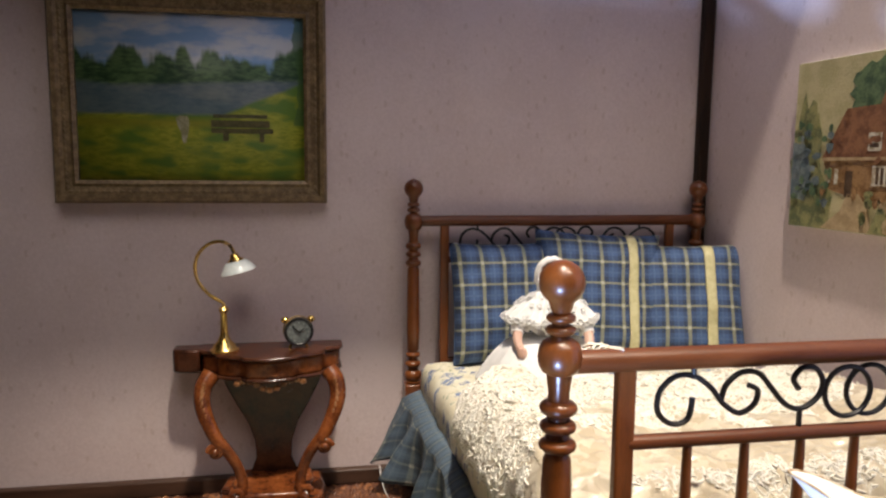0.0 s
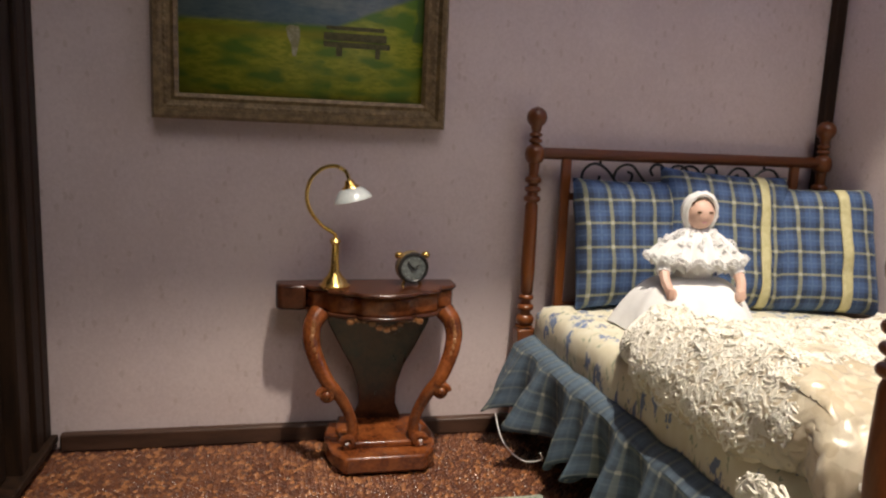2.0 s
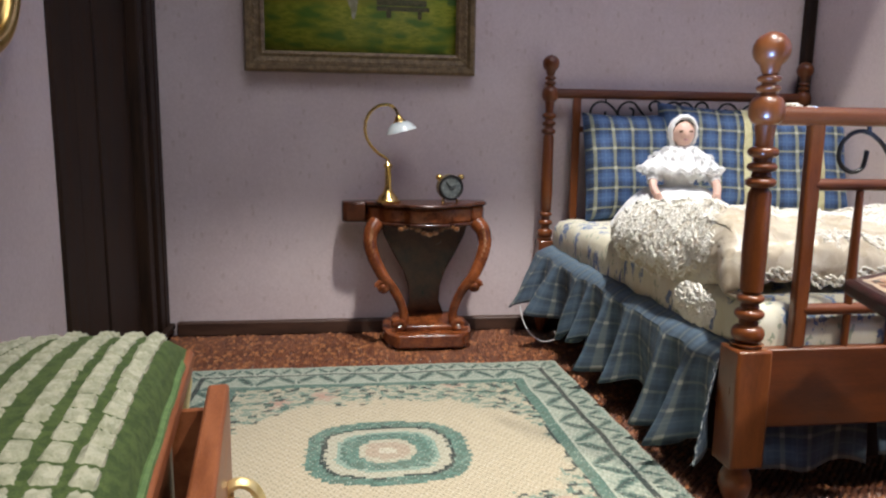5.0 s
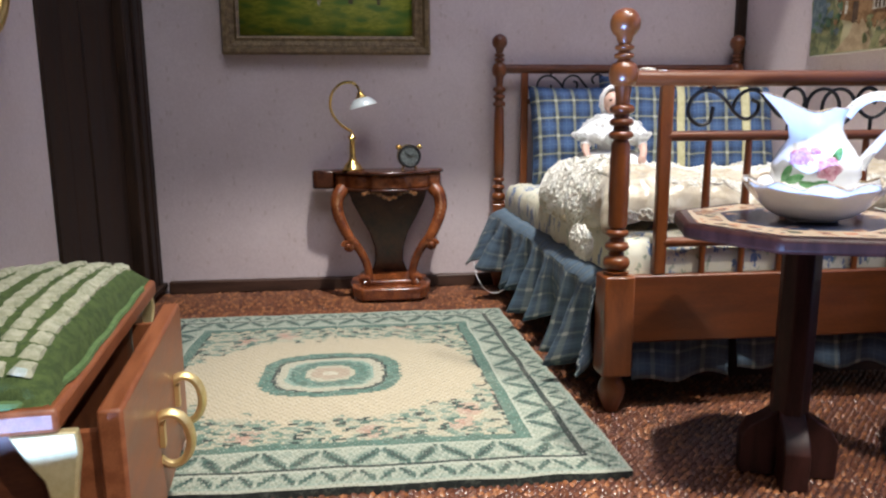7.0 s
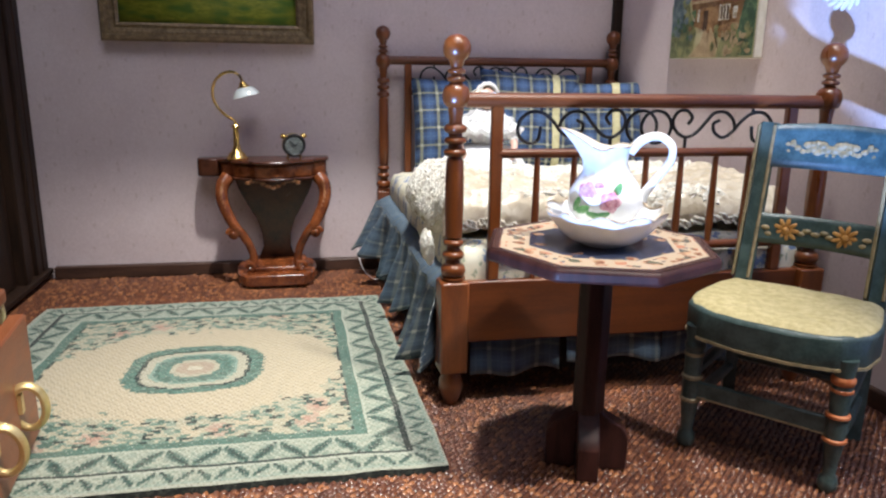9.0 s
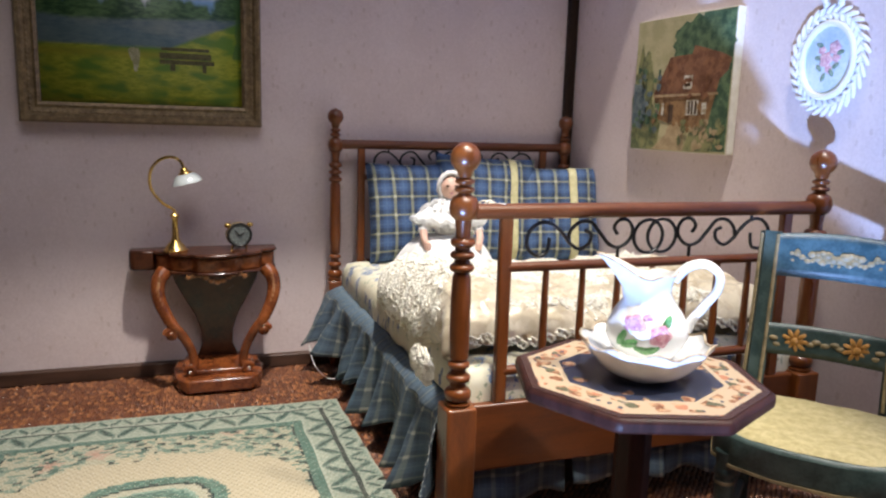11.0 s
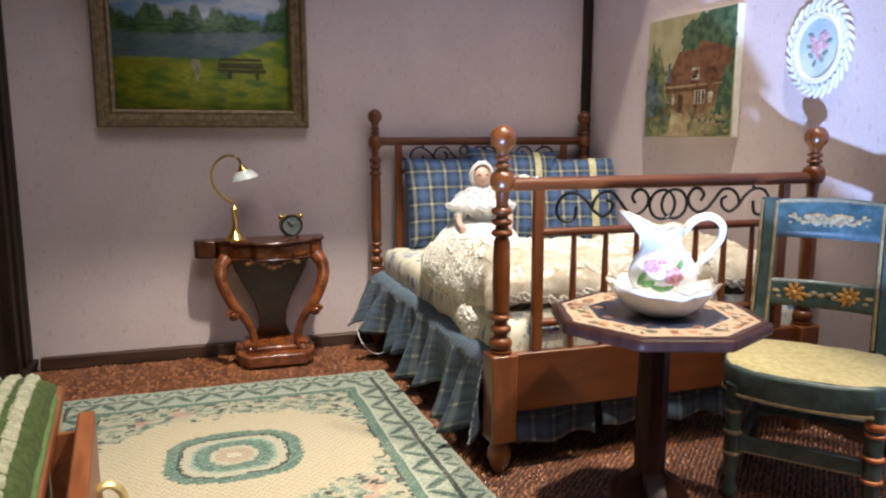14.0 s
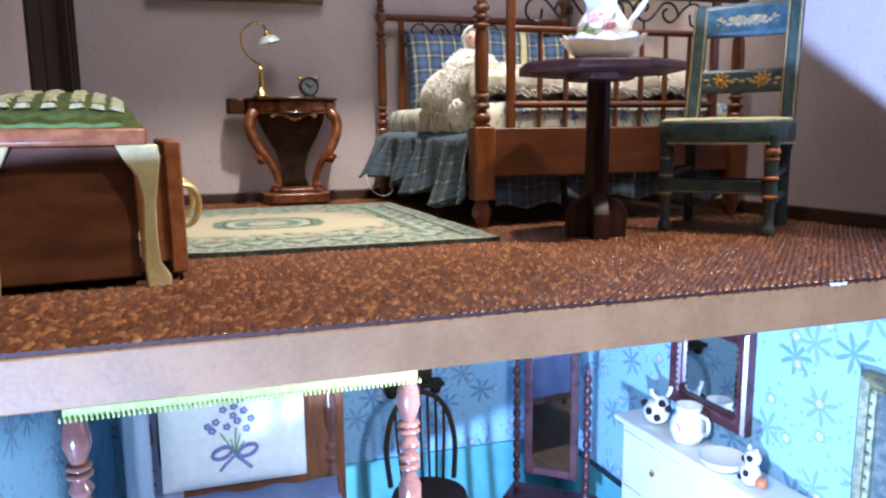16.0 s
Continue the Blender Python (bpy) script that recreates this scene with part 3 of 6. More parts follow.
# ---- structure ----
YB = 34.4


def floor_z(y):
    """The old floor sags slightly towards the back wall."""
    return -0.0125 * max(0.0, y - 8.0)


def sag(bm):
    for v in bm.verts:
        v.co.z += floor_z(v.co.y)



def wall_x(y):
    """The inner face of the slightly splayed right-hand wall."""
    return 19.45 + 0.0635 * (YB - y)


bm = bmesh.new()
prism(bm, [(-12.7, 1.88), (22.6, 1.98), (22.6, 8.0), (22.6, 35.2), (-12.7, 35.2), (-12.7, 8.0)], -1.28, -0.12)
sag(bm)
floor = tagged(mesh_object("floor", bm, SLAB, bevel=0.06), "thick pinkish-beige painted floor board with a bare front edge", "floor", kind="structure")
bm = bmesh.new()
prism(bm, [(-11.8, 1.92), (wall_x(1.2), 2.02), (wall_x(8.0), 8.0), (wall_x(YB), YB), (-11.8, YB), (-11.8, 8.0)], -0.12, -0.02)
sag(bm)
carpet = tagged(mesh_object("floor_carpet", bm, CARPET), "russet brown woven carpet glued to the upper floor", "carpet", kind="structure")

bm = bmesh.new()
turn_verts(prism(bm, blob(0, 0, 0.34, 0.16, 9, 18, 0.6), 0, 0.07), pose(11.6, 2.06, -0.16))
part("chipped_paint", bm, WHITE_CLOTH, floor, "small white chip on the front edge")


def wall(name, z0, z1, paper, label):
    made = []
    for side, outline in (("back", [(-12.7, YB), (22.6, YB), (22.6, 35.2), (-12.7, 35.2)]),
                          ("right", [(wall_x(1.2), 1.2), (wall_x(1.2) + 0.8, 1.2), (wall_x(YB) + 0.8, YB - 0.02), (wall_x(YB), YB - 0.02)])):
        bm = bmesh.new()
        prism(bm, outline, z0, z1)
        made.append(tagged(mesh_object(name + side, bm, paper, smooth=False), label, "wall", kind="structure"))
    return made


wall("wall_", -0.4, 26.0, WALLPAPER, "pale pink wallpapered wall with small brown flecks")
wall("lower_wall_", -25.0, -1.25, BLUE_PAPER, "bright blue wallpapered wall with pale starry flowers")
bm = bmesh.new()
box(bm, -12.6, -11.8, 2.0, 21.8, 0.0, 26.0)
tagged(mesh_object("wall_left", bm, WALLPAPER, smooth=False), "pale pink wallpapered wall beside a dark doorway", "wall", kind="structure")
bm = bmesh.new()
box(bm, -12.6, -11.8, 21.8, YB, 23.0, 26.0)
tagged(mesh_object("wall_left_over_door", bm, WALLPAPER, smooth=False), "pale pink wallpapered wall over a doorway", "wall", kind="structure")
bm = bmesh.new()
box(bm, -12.6, -11.8, 2.0, YB, -25.0, -1.25)
tagged(mesh_object("lower_wall_left", bm, BLUE_PAPER, smooth=False), "bright blue wallpapered wall with pale starry flowers", "wall", kind="structure")
# Unseen board added overhead; its front edge cuts the spot's light on the back wall.
bm = bmesh.new()
box(bm, -12.7, 22.6, 25.9, 35.2, 26.0, 26.8)
tagged(mesh_object("ceiling", bm, PLASTER), "plain ceiling board over the rear of the room", "ceiling", kind="structure")
bm = bmesh.new()
box(bm, -12.7, 22.6, 1.5, 35.2, -26.0, -24.7)
tagged(mesh_object("lower_floor", bm, FLOOR_LOW), "brown wooden floor of the lower room", "floor", kind="structure")

# dark plank door in the left wall, with its moulded frame
door = thing("door_1", -11.8, 21.8, 0, "tall dark brown plank door in a moulded frame", "door", kind="structure")
for k in range(4):
    bm = bmesh.new()
    box(bm, -0.75, -0.25 - 0.05 * (k % 2), 0.75 + 2.1 * k, 0.75 + 2.1 * k + 2.04, 0.3, 22.2)
    part("plank", bm, DARK, door, bevel=0.06)
for y0, y1, x1 in ((0.0, 0.72, 0.12), (9.2, 9.9, 0.12), (9.95, 10.9, -0.1), (10.95, 11.75, 0.05), (11.8, 12.55, 0.06)):
    bm = bmesh.new()
    box(bm, -0.75, x1, y0, y1, 0.0, 22.6)
    part("frame_moulding", bm, DARK, door, bevel=0.08)
bm = bmesh.new()
box(bm, -0.75, 0.15, 0.0, 12.55, 22.6, 23.0)
part("lintel", bm, DARK, door, bevel=0.05)
bm = bmesh.new()
box(bm, -0.7, 0.3, 0.0, 12.5, 0.0, 0.28)
part("threshold", bm, DARK, door, bevel=0.05)

# skirting boards and the corner strip
bm = bmesh.new()
box(bm, -11.4, wall_x(YB) - 0.5, YB - 0.42, YB, -0.34, 0.34)
tagged(mesh_object("baseboard", bm, TRIM, bevel=0.08), "low dark brown skirting board along the papered wall", "baseboard", kind="structure")
bm = bmesh.new()
prism(bm, [(wall_x(1.4) - 0.3, 1.4), (wall_x(1.4), 1.4), (wall_x(YB - 0.5), YB - 0.5), (wall_x(YB - 0.5) - 0.3, YB - 0.5)], 0.0, 0.68)
sag(bm)
tagged(mesh_object("baseboard", bm, TRIM, bevel=0.06), "low dark brown skirting board along the side wall", "baseboard", kind="structure")
bm = bmesh.new()
box(bm, -11.8, -11.55, 2.3, 21.7, 0.0, 0.68)
tagged(mesh_object("baseboard", bm, TRIM, bevel=0.06), "low dark brown skirting board beside the doorway", "baseboard", kind="structure")
bm = bmesh.new()
box(bm, wall_x(YB) - 0.5, wall_x(YB), YB - 0.45, YB, 0.0, 26.0)
tagged(mesh_object("trim", bm, DARK, bevel=0.08), "thin dark brown corner strip from floor to ceiling", "trim", kind="structure")

# ---- upper bedroom: the bed ----
BX0, BX1, BYF, BYH = 6.0, 18.8, 16.1, 33.55
bed = thing("bed", BX0, BYF, 0, "turned mahogany bed with black iron scrollwork and spindles", "bed")
W, L = BX1 - BX0, BYH - BYF


def post_profile(top, r):
    """A turned post from the top of its square block (4.25) up to a ball finial."""
    k = top - 11.75
    p = [(0.34 * r, 4.25), (0.40 * r, 4.35)] + bead(4.6, 0.40 * r, 0.22) + [(0.24 * r, 4.9)] + bead(5.1, 0.36 * r, 0.14) + [(0.23 * r, 5.3)]
    p += bead(5.5, 0.33 * r, 0.12) + [(0.27 * r, 5.7), (0.30 * r, 6.6), (0.29 * r, 7.6), (0.27 * r, 8.35 + k)]
    p += bead(8.63 + k, 0.36 * r, 0.13) + [(0.24 * r, 8.78 + k)] + bead(9.0 + k, 0.35 * r, 0.12) + [(0.22 * r, 9.2 + k)] + bead(9.36 + k, 0.36 * r, 0.14)
    p += [(0.2 * r, 9.66 + k), (0.24 * r, 9.95 + k)] + bead(10.35 + k, 0.42 * r, 0.34) + [(0.18 * r, 10.74 + k)] + bead(10.86 + k, 0.29 * r, 0.09)
    p += [(0.17 * r, 10.98 + k)] + bead(11.09 + k, 0.28 * r, 0.09) + [(0.2 * r, 11.25 + k)]
    p += [(0.43 * r * math.sin(a), 11.75 + k - 0.43 * r * math.cos(a)) for a in (0.6, 0.9, 1.2, 1.5, 1.8, 2.1, 2.4, 2.7, 3.0)] + [(0, 12.18 + k)]
    return p


def bed_end(y, top, block, r, lift=0.0):
    """Posts, stiles, rails, iron scrolls, spindles and panel of one end of the bed."""
    k = top - 11.75
    hi, mid, low = 10.15 + k + lift, 8.5 + k + lift, 5.18
    for x in (0, W):
        bm = bmesh.new()
        lathe(bm, post_profile(top, r), x, y, 24)
        p = part("post", bm, WOOD, bed)
        bm = bmesh.new()
        box(bm, x - block, x + block, y - block, y + block, 1.13, 4.25)
        part("post_block", bm, WOOD, p, bevel=0.07)
        bm = bmesh.new()
        lathe(bm, [(0.0, floor_z(BYF + y)), (0.20, floor_z(BYF + y)), (0.33, 0.24), (0.42, 0.55), (0.39, 0.8), (0.28, 1.02), (0.27, 1.15)], x, y, 18)
        part("foot", bm, WOOD, p)
    for z, rad, x0, x1 in ((hi, 0.23, 0.3, W - 0.3), (mid, 0.15, 1.4, W - 1.4), (low, 0.15, 1.4, W - 1.4)):
        bm = bmesh.new()
        tube(bm, [(x0, y, z), (x0 + (x1 - x0) * 0.5, y, z), (x1, y, z)], rad, 14)
        part("rail", bm, WOOD_X, bed)
    for x in (1.32, W - 1.32):
        bm = bmesh.new()
        box(bm, x - 0.19, x + 0.19, y - 0.13, y + 0.13, 4.2, hi - 0.1)
        part("stile", bm, WOOD, bed, bevel=0.05)
    for i in range(7):
        x = 2.68 + i * (W - 5.36) / 6
        bm = bmesh.new()
        lathe(bm, [(0.09, 4.15), (0.1, 5.3), (0.13, 6.0), (0.11, 7.2), (0.09, mid)], x, y, 10)
        part("spindle", bm, WOOD, bed)
    bm = bmesh.new()
    box(bm, block - 0.05, W - block + 0.05, y - 0.16, y + 0.16, 2.1, 4.2)
    part("panel", bm, WOOD_X, bed, bevel=0.06)
    # iron scrolls, drawn for the left half and mirrored about the middle
    c, zc = W / 2, (hi + mid) / 2
    left = [
        [(-4.95, 0.02), (-5.02, -0.38), (-5.28, -0.46), (-5.52, -0.22), (-5.5, 0.16), (-5.26, 0.42), (-4.95, 0.42), (-4.65, 0.18), (-4.42, -0.14), (-4.15, -0.32),
         (-3.9, -0.16), (-3.86, 0.1), (-4.02, 0.2)],
        [(-4.48, -0.1), (-4.4, 0.22), (-4.16, 0.44), (-3.86, 0.42), (-3.62, 0.12), (-3.36, -0.2), (-3.08, -0.3), (-2.8, -0.1), (-2.72, 0.2), (-2.86, 0.46), (-3.1, 0.48),
         (-3.24, 0.28), (-3.14, 0.08)],
    ]
    for mirror in (1, -1):
        for pts in left:
            bm = bmesh.new()
            tube(bm, smooth_line([(c + mirror * ((a + 2.7) * 1.27 - 0.8), y, zc + b * 1.08) for a, b in pts], 6), 0.058, 7)
            part("iron_scroll", bm, IRON, bed)
        bm = bmesh.new()
        tube(bm, [(c + mirror * (-0.27 + 0.52 * math.cos(a * math.pi / 12)), y - 0.03 * mirror, zc + 0.52 * math.sin(a * math.pi / 12)) for a in range(24)], 0.055, 7, True)
        part("iron_ring", bm, IRON, bed)
        for a, z0, z1 in ((-4.95, zc + 0.4, hi - 0.15), (-3.1, mid + 0.1, zc - 0.28)):
            bm = bmesh.new()
            tube(bm, [(c + mirror * ((a + 2.7) * 1.27 - 0.8), y, z0), (c + mirror * ((a + 2.7) * 1.27 - 0.8), y, z1)], 0.055, 7)
            part("iron_pin", bm, IRON, bed)


bed_end(0.0, 11.5, 0.46, 1.0, 0.08)
bed_end(L, 12.55, 0.36, 0.92, 0.25)
for x in (0.1, W - 0.1):
    bm = bmesh.new()
    box(bm, x - 0.12, x + 0.12, 0.3, L - 0.3, 2.3, 3.7)
    part("side_rail", bm, WOOD, bed, bevel=0.05)

SKEW = Matrix(((1, -0.022, 0, 0), (0, 1, 0, 0), (0, 0, 1, 0), (0, 0, 0, 1)))


def skewed(ob, y):
    """The bed stands slightly askew: its foot end is shifted sideways, and all that lies on it follows."""
    for o in (ob, *ob.children_recursive):
        if o.data:
            o.data.transform(Matrix.Translation((0.022 * y * CM, 0, 0)) @ SKEW)


skewed(bed, L)

# mattress in sprigged cotton: a soft block with rounded edges
bm = bmesh.new()


def soft_block(bm, x0, x1, y0, y1, z0, z1, r, nx, ny, bulge, uvk=1.0, amp=0.08):
    """Top and sides of a padded block, closed below."""
    px, py = (x1 - x0) / 2, (y1 - y0) / 2

    def f(u, v):
        a, b = 2 * u - 1, 2 * v - 1
        # the outer tenth of the sheet folds down the sides
        sa, sb = max(-1, min(1, a / 0.8)), max(-1, min(1, b / 0.8))
        fa, fb = max(0, abs(a) - 0.8) / 0.2, max(0, abs(b) - 0.8) / 0.2
        down = max(fa, fb)
        x = (x0 + x1) / 2 + sa * (px - r) + math.copysign(r * math.sin(min(1, fa * 2.5) * 1.5708), a) * (fa > 0)
        y = (y0 + y1) / 2 + sb * (py - r) + math.copysign(r * math.sin(min(1, fb * 2.5) * 1.5708), b) * (fb > 0)
        top = z1 + bulge * (1 - sa * sa) * (1 - sb * sb)
        drop = r * (1 - math.cos(min(1, down * 2.5) * 1.5708))
        z = top - drop if down < 0.4 else top - r - (down - 0.4) / 0.6 * (z1 - r - z0)
        if down >= 0.999:
            z = z0
        q = noise.noise((x * 0.7, y * 0.7, z * 0.7 + 3)) * amp
        return (x + q, y + q * 0.5, z + q * (0 if down > 0.9 else 1))
    g = sheet(bm, nx, ny, f, lambda u, v: ((x1 - x0 + 4) * uvk * u, (y1 - y0 + 4) * uvk * v))
    rim = [g[i][0] for i in range(nx + 1)] + [g[nx][j] for j in range(1, ny + 1)] + [g[i][ny] for i in range(nx - 1, -1, -1)] + [g[0][j] for j in range(ny - 1, 0, -1)]
    bm.faces.new(rim)


soft_block(bm, 6.25, 18.75, 16.25, 33.1, 2.6, 5.35, 0.55, 60, 70, 0.15)
mattress = single("mattress", bm, SPRIG, 0, 0, 0, "cream mattress covered in blue sprigged cotton on the bed", "mattress")
skewed(mattress, BYH)

# pleated plaid valance round the bed
skirt = thing("bed_skirt", 0, 0, 0, "pleated blue plaid bed skirt hanging below the mattress", "bed skirt")
bm = bmesh.new()


def side_skirt(u, v):
    y = 16.7 + 16.6 * u
    turn = 2 * math.pi * (8.3 * u + 0.3 + 0.16 * math.sin(u * 11) + 0.07 * math.sin(u * 27 + 2))
    step = (turn / (2 * math.pi)) % 1.0
    fold = math.cos(math.pi * step / 0.68) if step < 0.68 else -math.cos(math.pi * (step - 0.68) / 0.32)
    out = v ** 0.8
    rear = max(0, u - 0.62) / 0.38
    near = max(0.0, 1 - u / 0.12)
    x = 5.75 + 0.5 * max(0.0, 1 - v * 10) - out * (0.30 + (0.62 + 0.20 * math.sin(u * 17)) * v ** 0.5 * fold + 1.1 * rear + 0.55 * near + 0.10 * math.sin(u * 5))
    low = 0.72 + 0.80 * u + 0.24 * math.sin(u * 23 + 1) - 0.14 * fold + 0.06 * math.sin(u * 71)
    z = 4.0 - v * (4.0 - low)
    return (x + wob(u * 9, v * 2, 1, 1, 0.12), y + 0.36 * out * math.cos(turn + 0.5), z + wob(u * 14, v * 3, 5, 1, 0.12))


sheet(bm, 420, 16, side_skirt, lambda u, v: (u * 24, v * 3.4))
part("side_panel", bm, PLAID_SKIRT, skirt, solid=0.05)


def end_skirt(x0, x1, low, seed):
    def f(u, v):
        x = x0 + (x1 - x0) * u
        fold = math.sin(u * (x1 - x0) * 1.9 + seed)
        return (x, 16.55 - 0.22 * v * fold - 0.2 * v, 3.0 - v * (3.0 - low - 0.12 * math.sin(u * 9 + seed)))
    return f


for x0, x1, low, seed in ((6.7, 9.9, 0.75, 0.3), (10.1, 13.6, 1.0, 2.0), (13.8, 16.0, 0.9, 4.0), (16.1, 18.4, 0.7, 5.5)):
    bm = bmesh.new()
    sheet(bm, 40, 10, end_skirt(x0, x1, low, seed), lambda u, v: (u * (x1 - x0), v * 2.4))
    part("end_panel", bm, PLAID_SKIRT, skirt, solid=0.05)
bm = bmesh.new()
tube(bm, smooth_line([(4.35, 31.6, 1.5), (4.45, 31.2, 0.8), (4.7, 30.8, 0.35), (5.1, 30.2, 0.18), (5.5, 29.6, 0.5), (5.3, 29.3, 0.9)], 6), 0.025, 5)
part("loose_thread", bm, WHITE_CLOTH, skirt, "loose pale thread")

bm = bmesh.new()
hem = [Vector(side_skirt(0.002 + 0.004 * math.sin(k * 1.9), 0.06 + 0.94 * k / 30)) + Vector((-0.03 + 0.03 * math.sin(k * 2.7), -0.03, 0)) for k in range(31)]
tube(bm, hem, lambda t: 0.018 + 0.005 * math.sin(t * 31), 6)
part("frayed_hem", bm, FRAYED, skirt, "pale frayed hem")
skewed(skirt, BYH)

# pillows
def pillow(x, y, z, w, h, t, rx, ry, rz, label, ribbon=None, seed=0):
    top = thing("pillow", x, y, z, label, "pillow", "pillows on the bed")
    m = pose(0, 0, 0, rx, ry, rz)
    bm = bmesh.new()

    def face(side):
        def f(u, v):
            a, b = 2 * u - 1, 2 * v - 1
            puff = ((1 - a ** 4) * (1 - b ** 4)) ** 0.45
            ax = a * w / 2 * (1 - 0.05 * (1 - abs(b)) ** 2 * 0 - 0.05 * (1 - b * b) * abs(a))
            bz = h / 2 + b * h / 2 * (1 - 0.05 * (1 - a * a) * abs(b))
            q = wob(a * 2 + seed, b * 2, side, 1.2, 0.16)
            return m @ Vector((ax, side * (t / 2 * puff + q * puff), bz))
        return f
    for side in (-1, 1):
        sheet(bm, 26, 26, face(side), lambda u, v: (u * w + seed * 0.37, v * h))
    bmesh.ops.remove_doubles(bm, verts=bm.verts, dist=0.004)
    part("cover", bm, PLAID, top)
    if ribbon is not None:
        bm = bmesh.new()

        def strip(u, v):
            a, b = ribbon + (u - 0.5) * 0.42 / (w / 2), 2 * v - 1
            puff = ((1 - a ** 4) * (1 - b ** 4)) ** 0.45
            return m @ Vector((a * w / 2 * (1 - 0.05 * (1 - b * b) * abs(a)), -(t / 2 * puff + wob(a * 2 + seed, b * 2, -1, 1.2, 0.16) * puff + 0.045), h / 2 + b * h / 2 * (1 - 0.05 * (1 - a * a) * abs(b))))
        sheet(bm, 4, 40, strip)
        part("ribbon", bm, RIBBON, top, "pale yellow ribbon", solid=0.03)
    return top


RIBBON = plain("yellow_ribbon", (0.50, 0.46, 0.24), (0.62, 0.58, 0.34), 400, 0.6, 0.3, 2500)
pillow(9.75, 32.1, 5.35, 4.6, 5.1, 1.7, -12, 0, 3, "blue plaid pillow leaning on the headboard", None, 1)
pillow(13.6, 31.6, 5.35, 5.6, 5.6, 1.8, -16, 3, -3, "blue plaid pillow with a yellow ribbon beside the doll", 0.45, 2)
pillow(17.35, 31.0, 5.3, 4.8, 5.2, 1.8, -18, -1, -15, "blue plaid pillow with a yellow ribbon near the side wall", 0.35, 3)

# crocheted blanket, thick and rumpled, over the foot half of the bed
blanket = thing("crocheted_blanket", 0, 0, 0, "thick rumpled cream crocheted blanket with a satin sheen on the bed", "blanket")


def blanket_at(u, v):
    """u runs from the rolled left edge over the bed to the right, v from the foot to the head."""
    y = 17.05 + 10.4 * v
    corner = max(0.0, (v - 0.68) / 0.32)
    left = 6.0 + 1.25 * corner ** 2 + 0.12 * math.sin(v * 8)
    top = 7.1 - 0.5 * v - 0.3 * max(0.0, (v - 0.6) / 0.4) + 0.3 * max(0.0, 1 - abs(u - 0.25) / 0.14) * min(1.0, v * 4)
    hem = 4.75 + 0.55 * corner + 0.16 * math.sin(v * 9 + 1) + 0.35 * max(0.0, 1 - v / 0.12)
    if u < 0.26:
        a = math.radians(-80 + 170 * u / 0.26)
        x = left + 0.95 - 0.95 * math.cos(a)
        z = (top + hem) / 2 + (top - hem) / 2 * math.sin(a)
    elif u < 0.92:
        t = (u - 0.26) / 0.66
        x = left + 0.95 + (18.3 - left - 0.95) * t
        z = top - 0.18 * math.sin(t * 3.14)
    else:
        t = (u - 0.92) / 0.08
        x = 18.3 + 0.35 * math.sin(t * 1.57)
        z = top - 1.5 * t * t
    # the folded ends at foot and head are rounded over
    low = hem + 0.1 + (5.55 - hem) * min(1.0, u / 0.2)
    for end in (max(0.0, 1 - v / 0.11), max(0.0, (v - 0.90) / 0.10)):
        z = low + (z - low) * math.sqrt(max(0.0, 1 - end * end)) if z > low else z
    q = noise.noise((x * 0.55, y * 0.55, z * 0.5)) * 0.34 + noise.noise((x * 1.3, y * 1.3, z * 1.2)) * 0.17 + noise.noise((x * 3.0, y * 3.0, z * 3)) * 0.05
    q += 0.06 * max(0.0, 1 - 4.0 * abs(noise.noise((x * 2.6, y * 2.6, z * 2.6 + 7)))) ** 0.8
    return Vector((x + q * (0.7 if u < 0.2 else 0.3), y - 0.2 * q, max(z + q, 4.3)))


bm = bmesh.new()
sheet(bm, 280, 230, blanket_at, lambda u, v: (u * 16, v * 12))
part("body", bm, SATIN, blanket, solid=0.12)
rnd = random.Random(5)


def curl(bm, p, e1, e2, n, size, thick):
    """One loose loop of crochet yarn standing on the blanket."""
    a0, span = rnd.random() * 6.3, rnd.choice((3.4, 4.6, 5.6))
    pts = []
    for k in range(10):
        a = span * k / 9
        w1, w2 = size * math.cos(a) + 0.06 * math.sin(3 * a), size * 0.55 * (math.sin(a) + 0.35 * math.sin(2 * a))
        pts.append(p + n * (0.035 + 0.03 * math.sin(a * 1.3 + a0)) + (e1 * math.cos(a0) + e2 * math.sin(a0)) * w1 + (e2 * math.cos(a0) - e1 * math.sin(a0)) * w2)
    tube(bm, pts, thick, 5)


bm = bmesh.new()
for _ in range(11500):
    u, v = rnd.random() * 0.98, rnd.random()
    lace = max(1 - ((u - 0.20) / 0.17) ** 2 - ((v - 0.60) / 0.42) ** 2, 0.85 - ((u - 0.55) / 0.42) ** 2 - ((v - 0.70) / 0.40) ** 2, 0.6 - ((u - 0.62) / 0.35) ** 2 - ((v - 0.05) / 0.05) ** 2)
    if lace + 0.75 * noise.noise((u * 15, v * 10, 2.5)) < 0.10:
        continue
    p = blanket_at(u, v)
    e1 = (blanket_at(min(u + 0.012, 1), v) - p).normalized()
    e2 = (blanket_at(u, min(v + 0.012, 1)) - p).normalized()
    n = e1.cross(e2).normalized()
    if n.z < -0.2 or (n.z < 0.3 and n.x > 0 and u < 0.3):
        n = -n
    curl(bm, p, e1, e2, n, 0.09 + 0.13 * rnd.random(), 0.028 + 0.016 * rnd.random())
tagged(part("crochet_work", bm, LACE, blanket, "cream crochet loops"), kind="stuff")
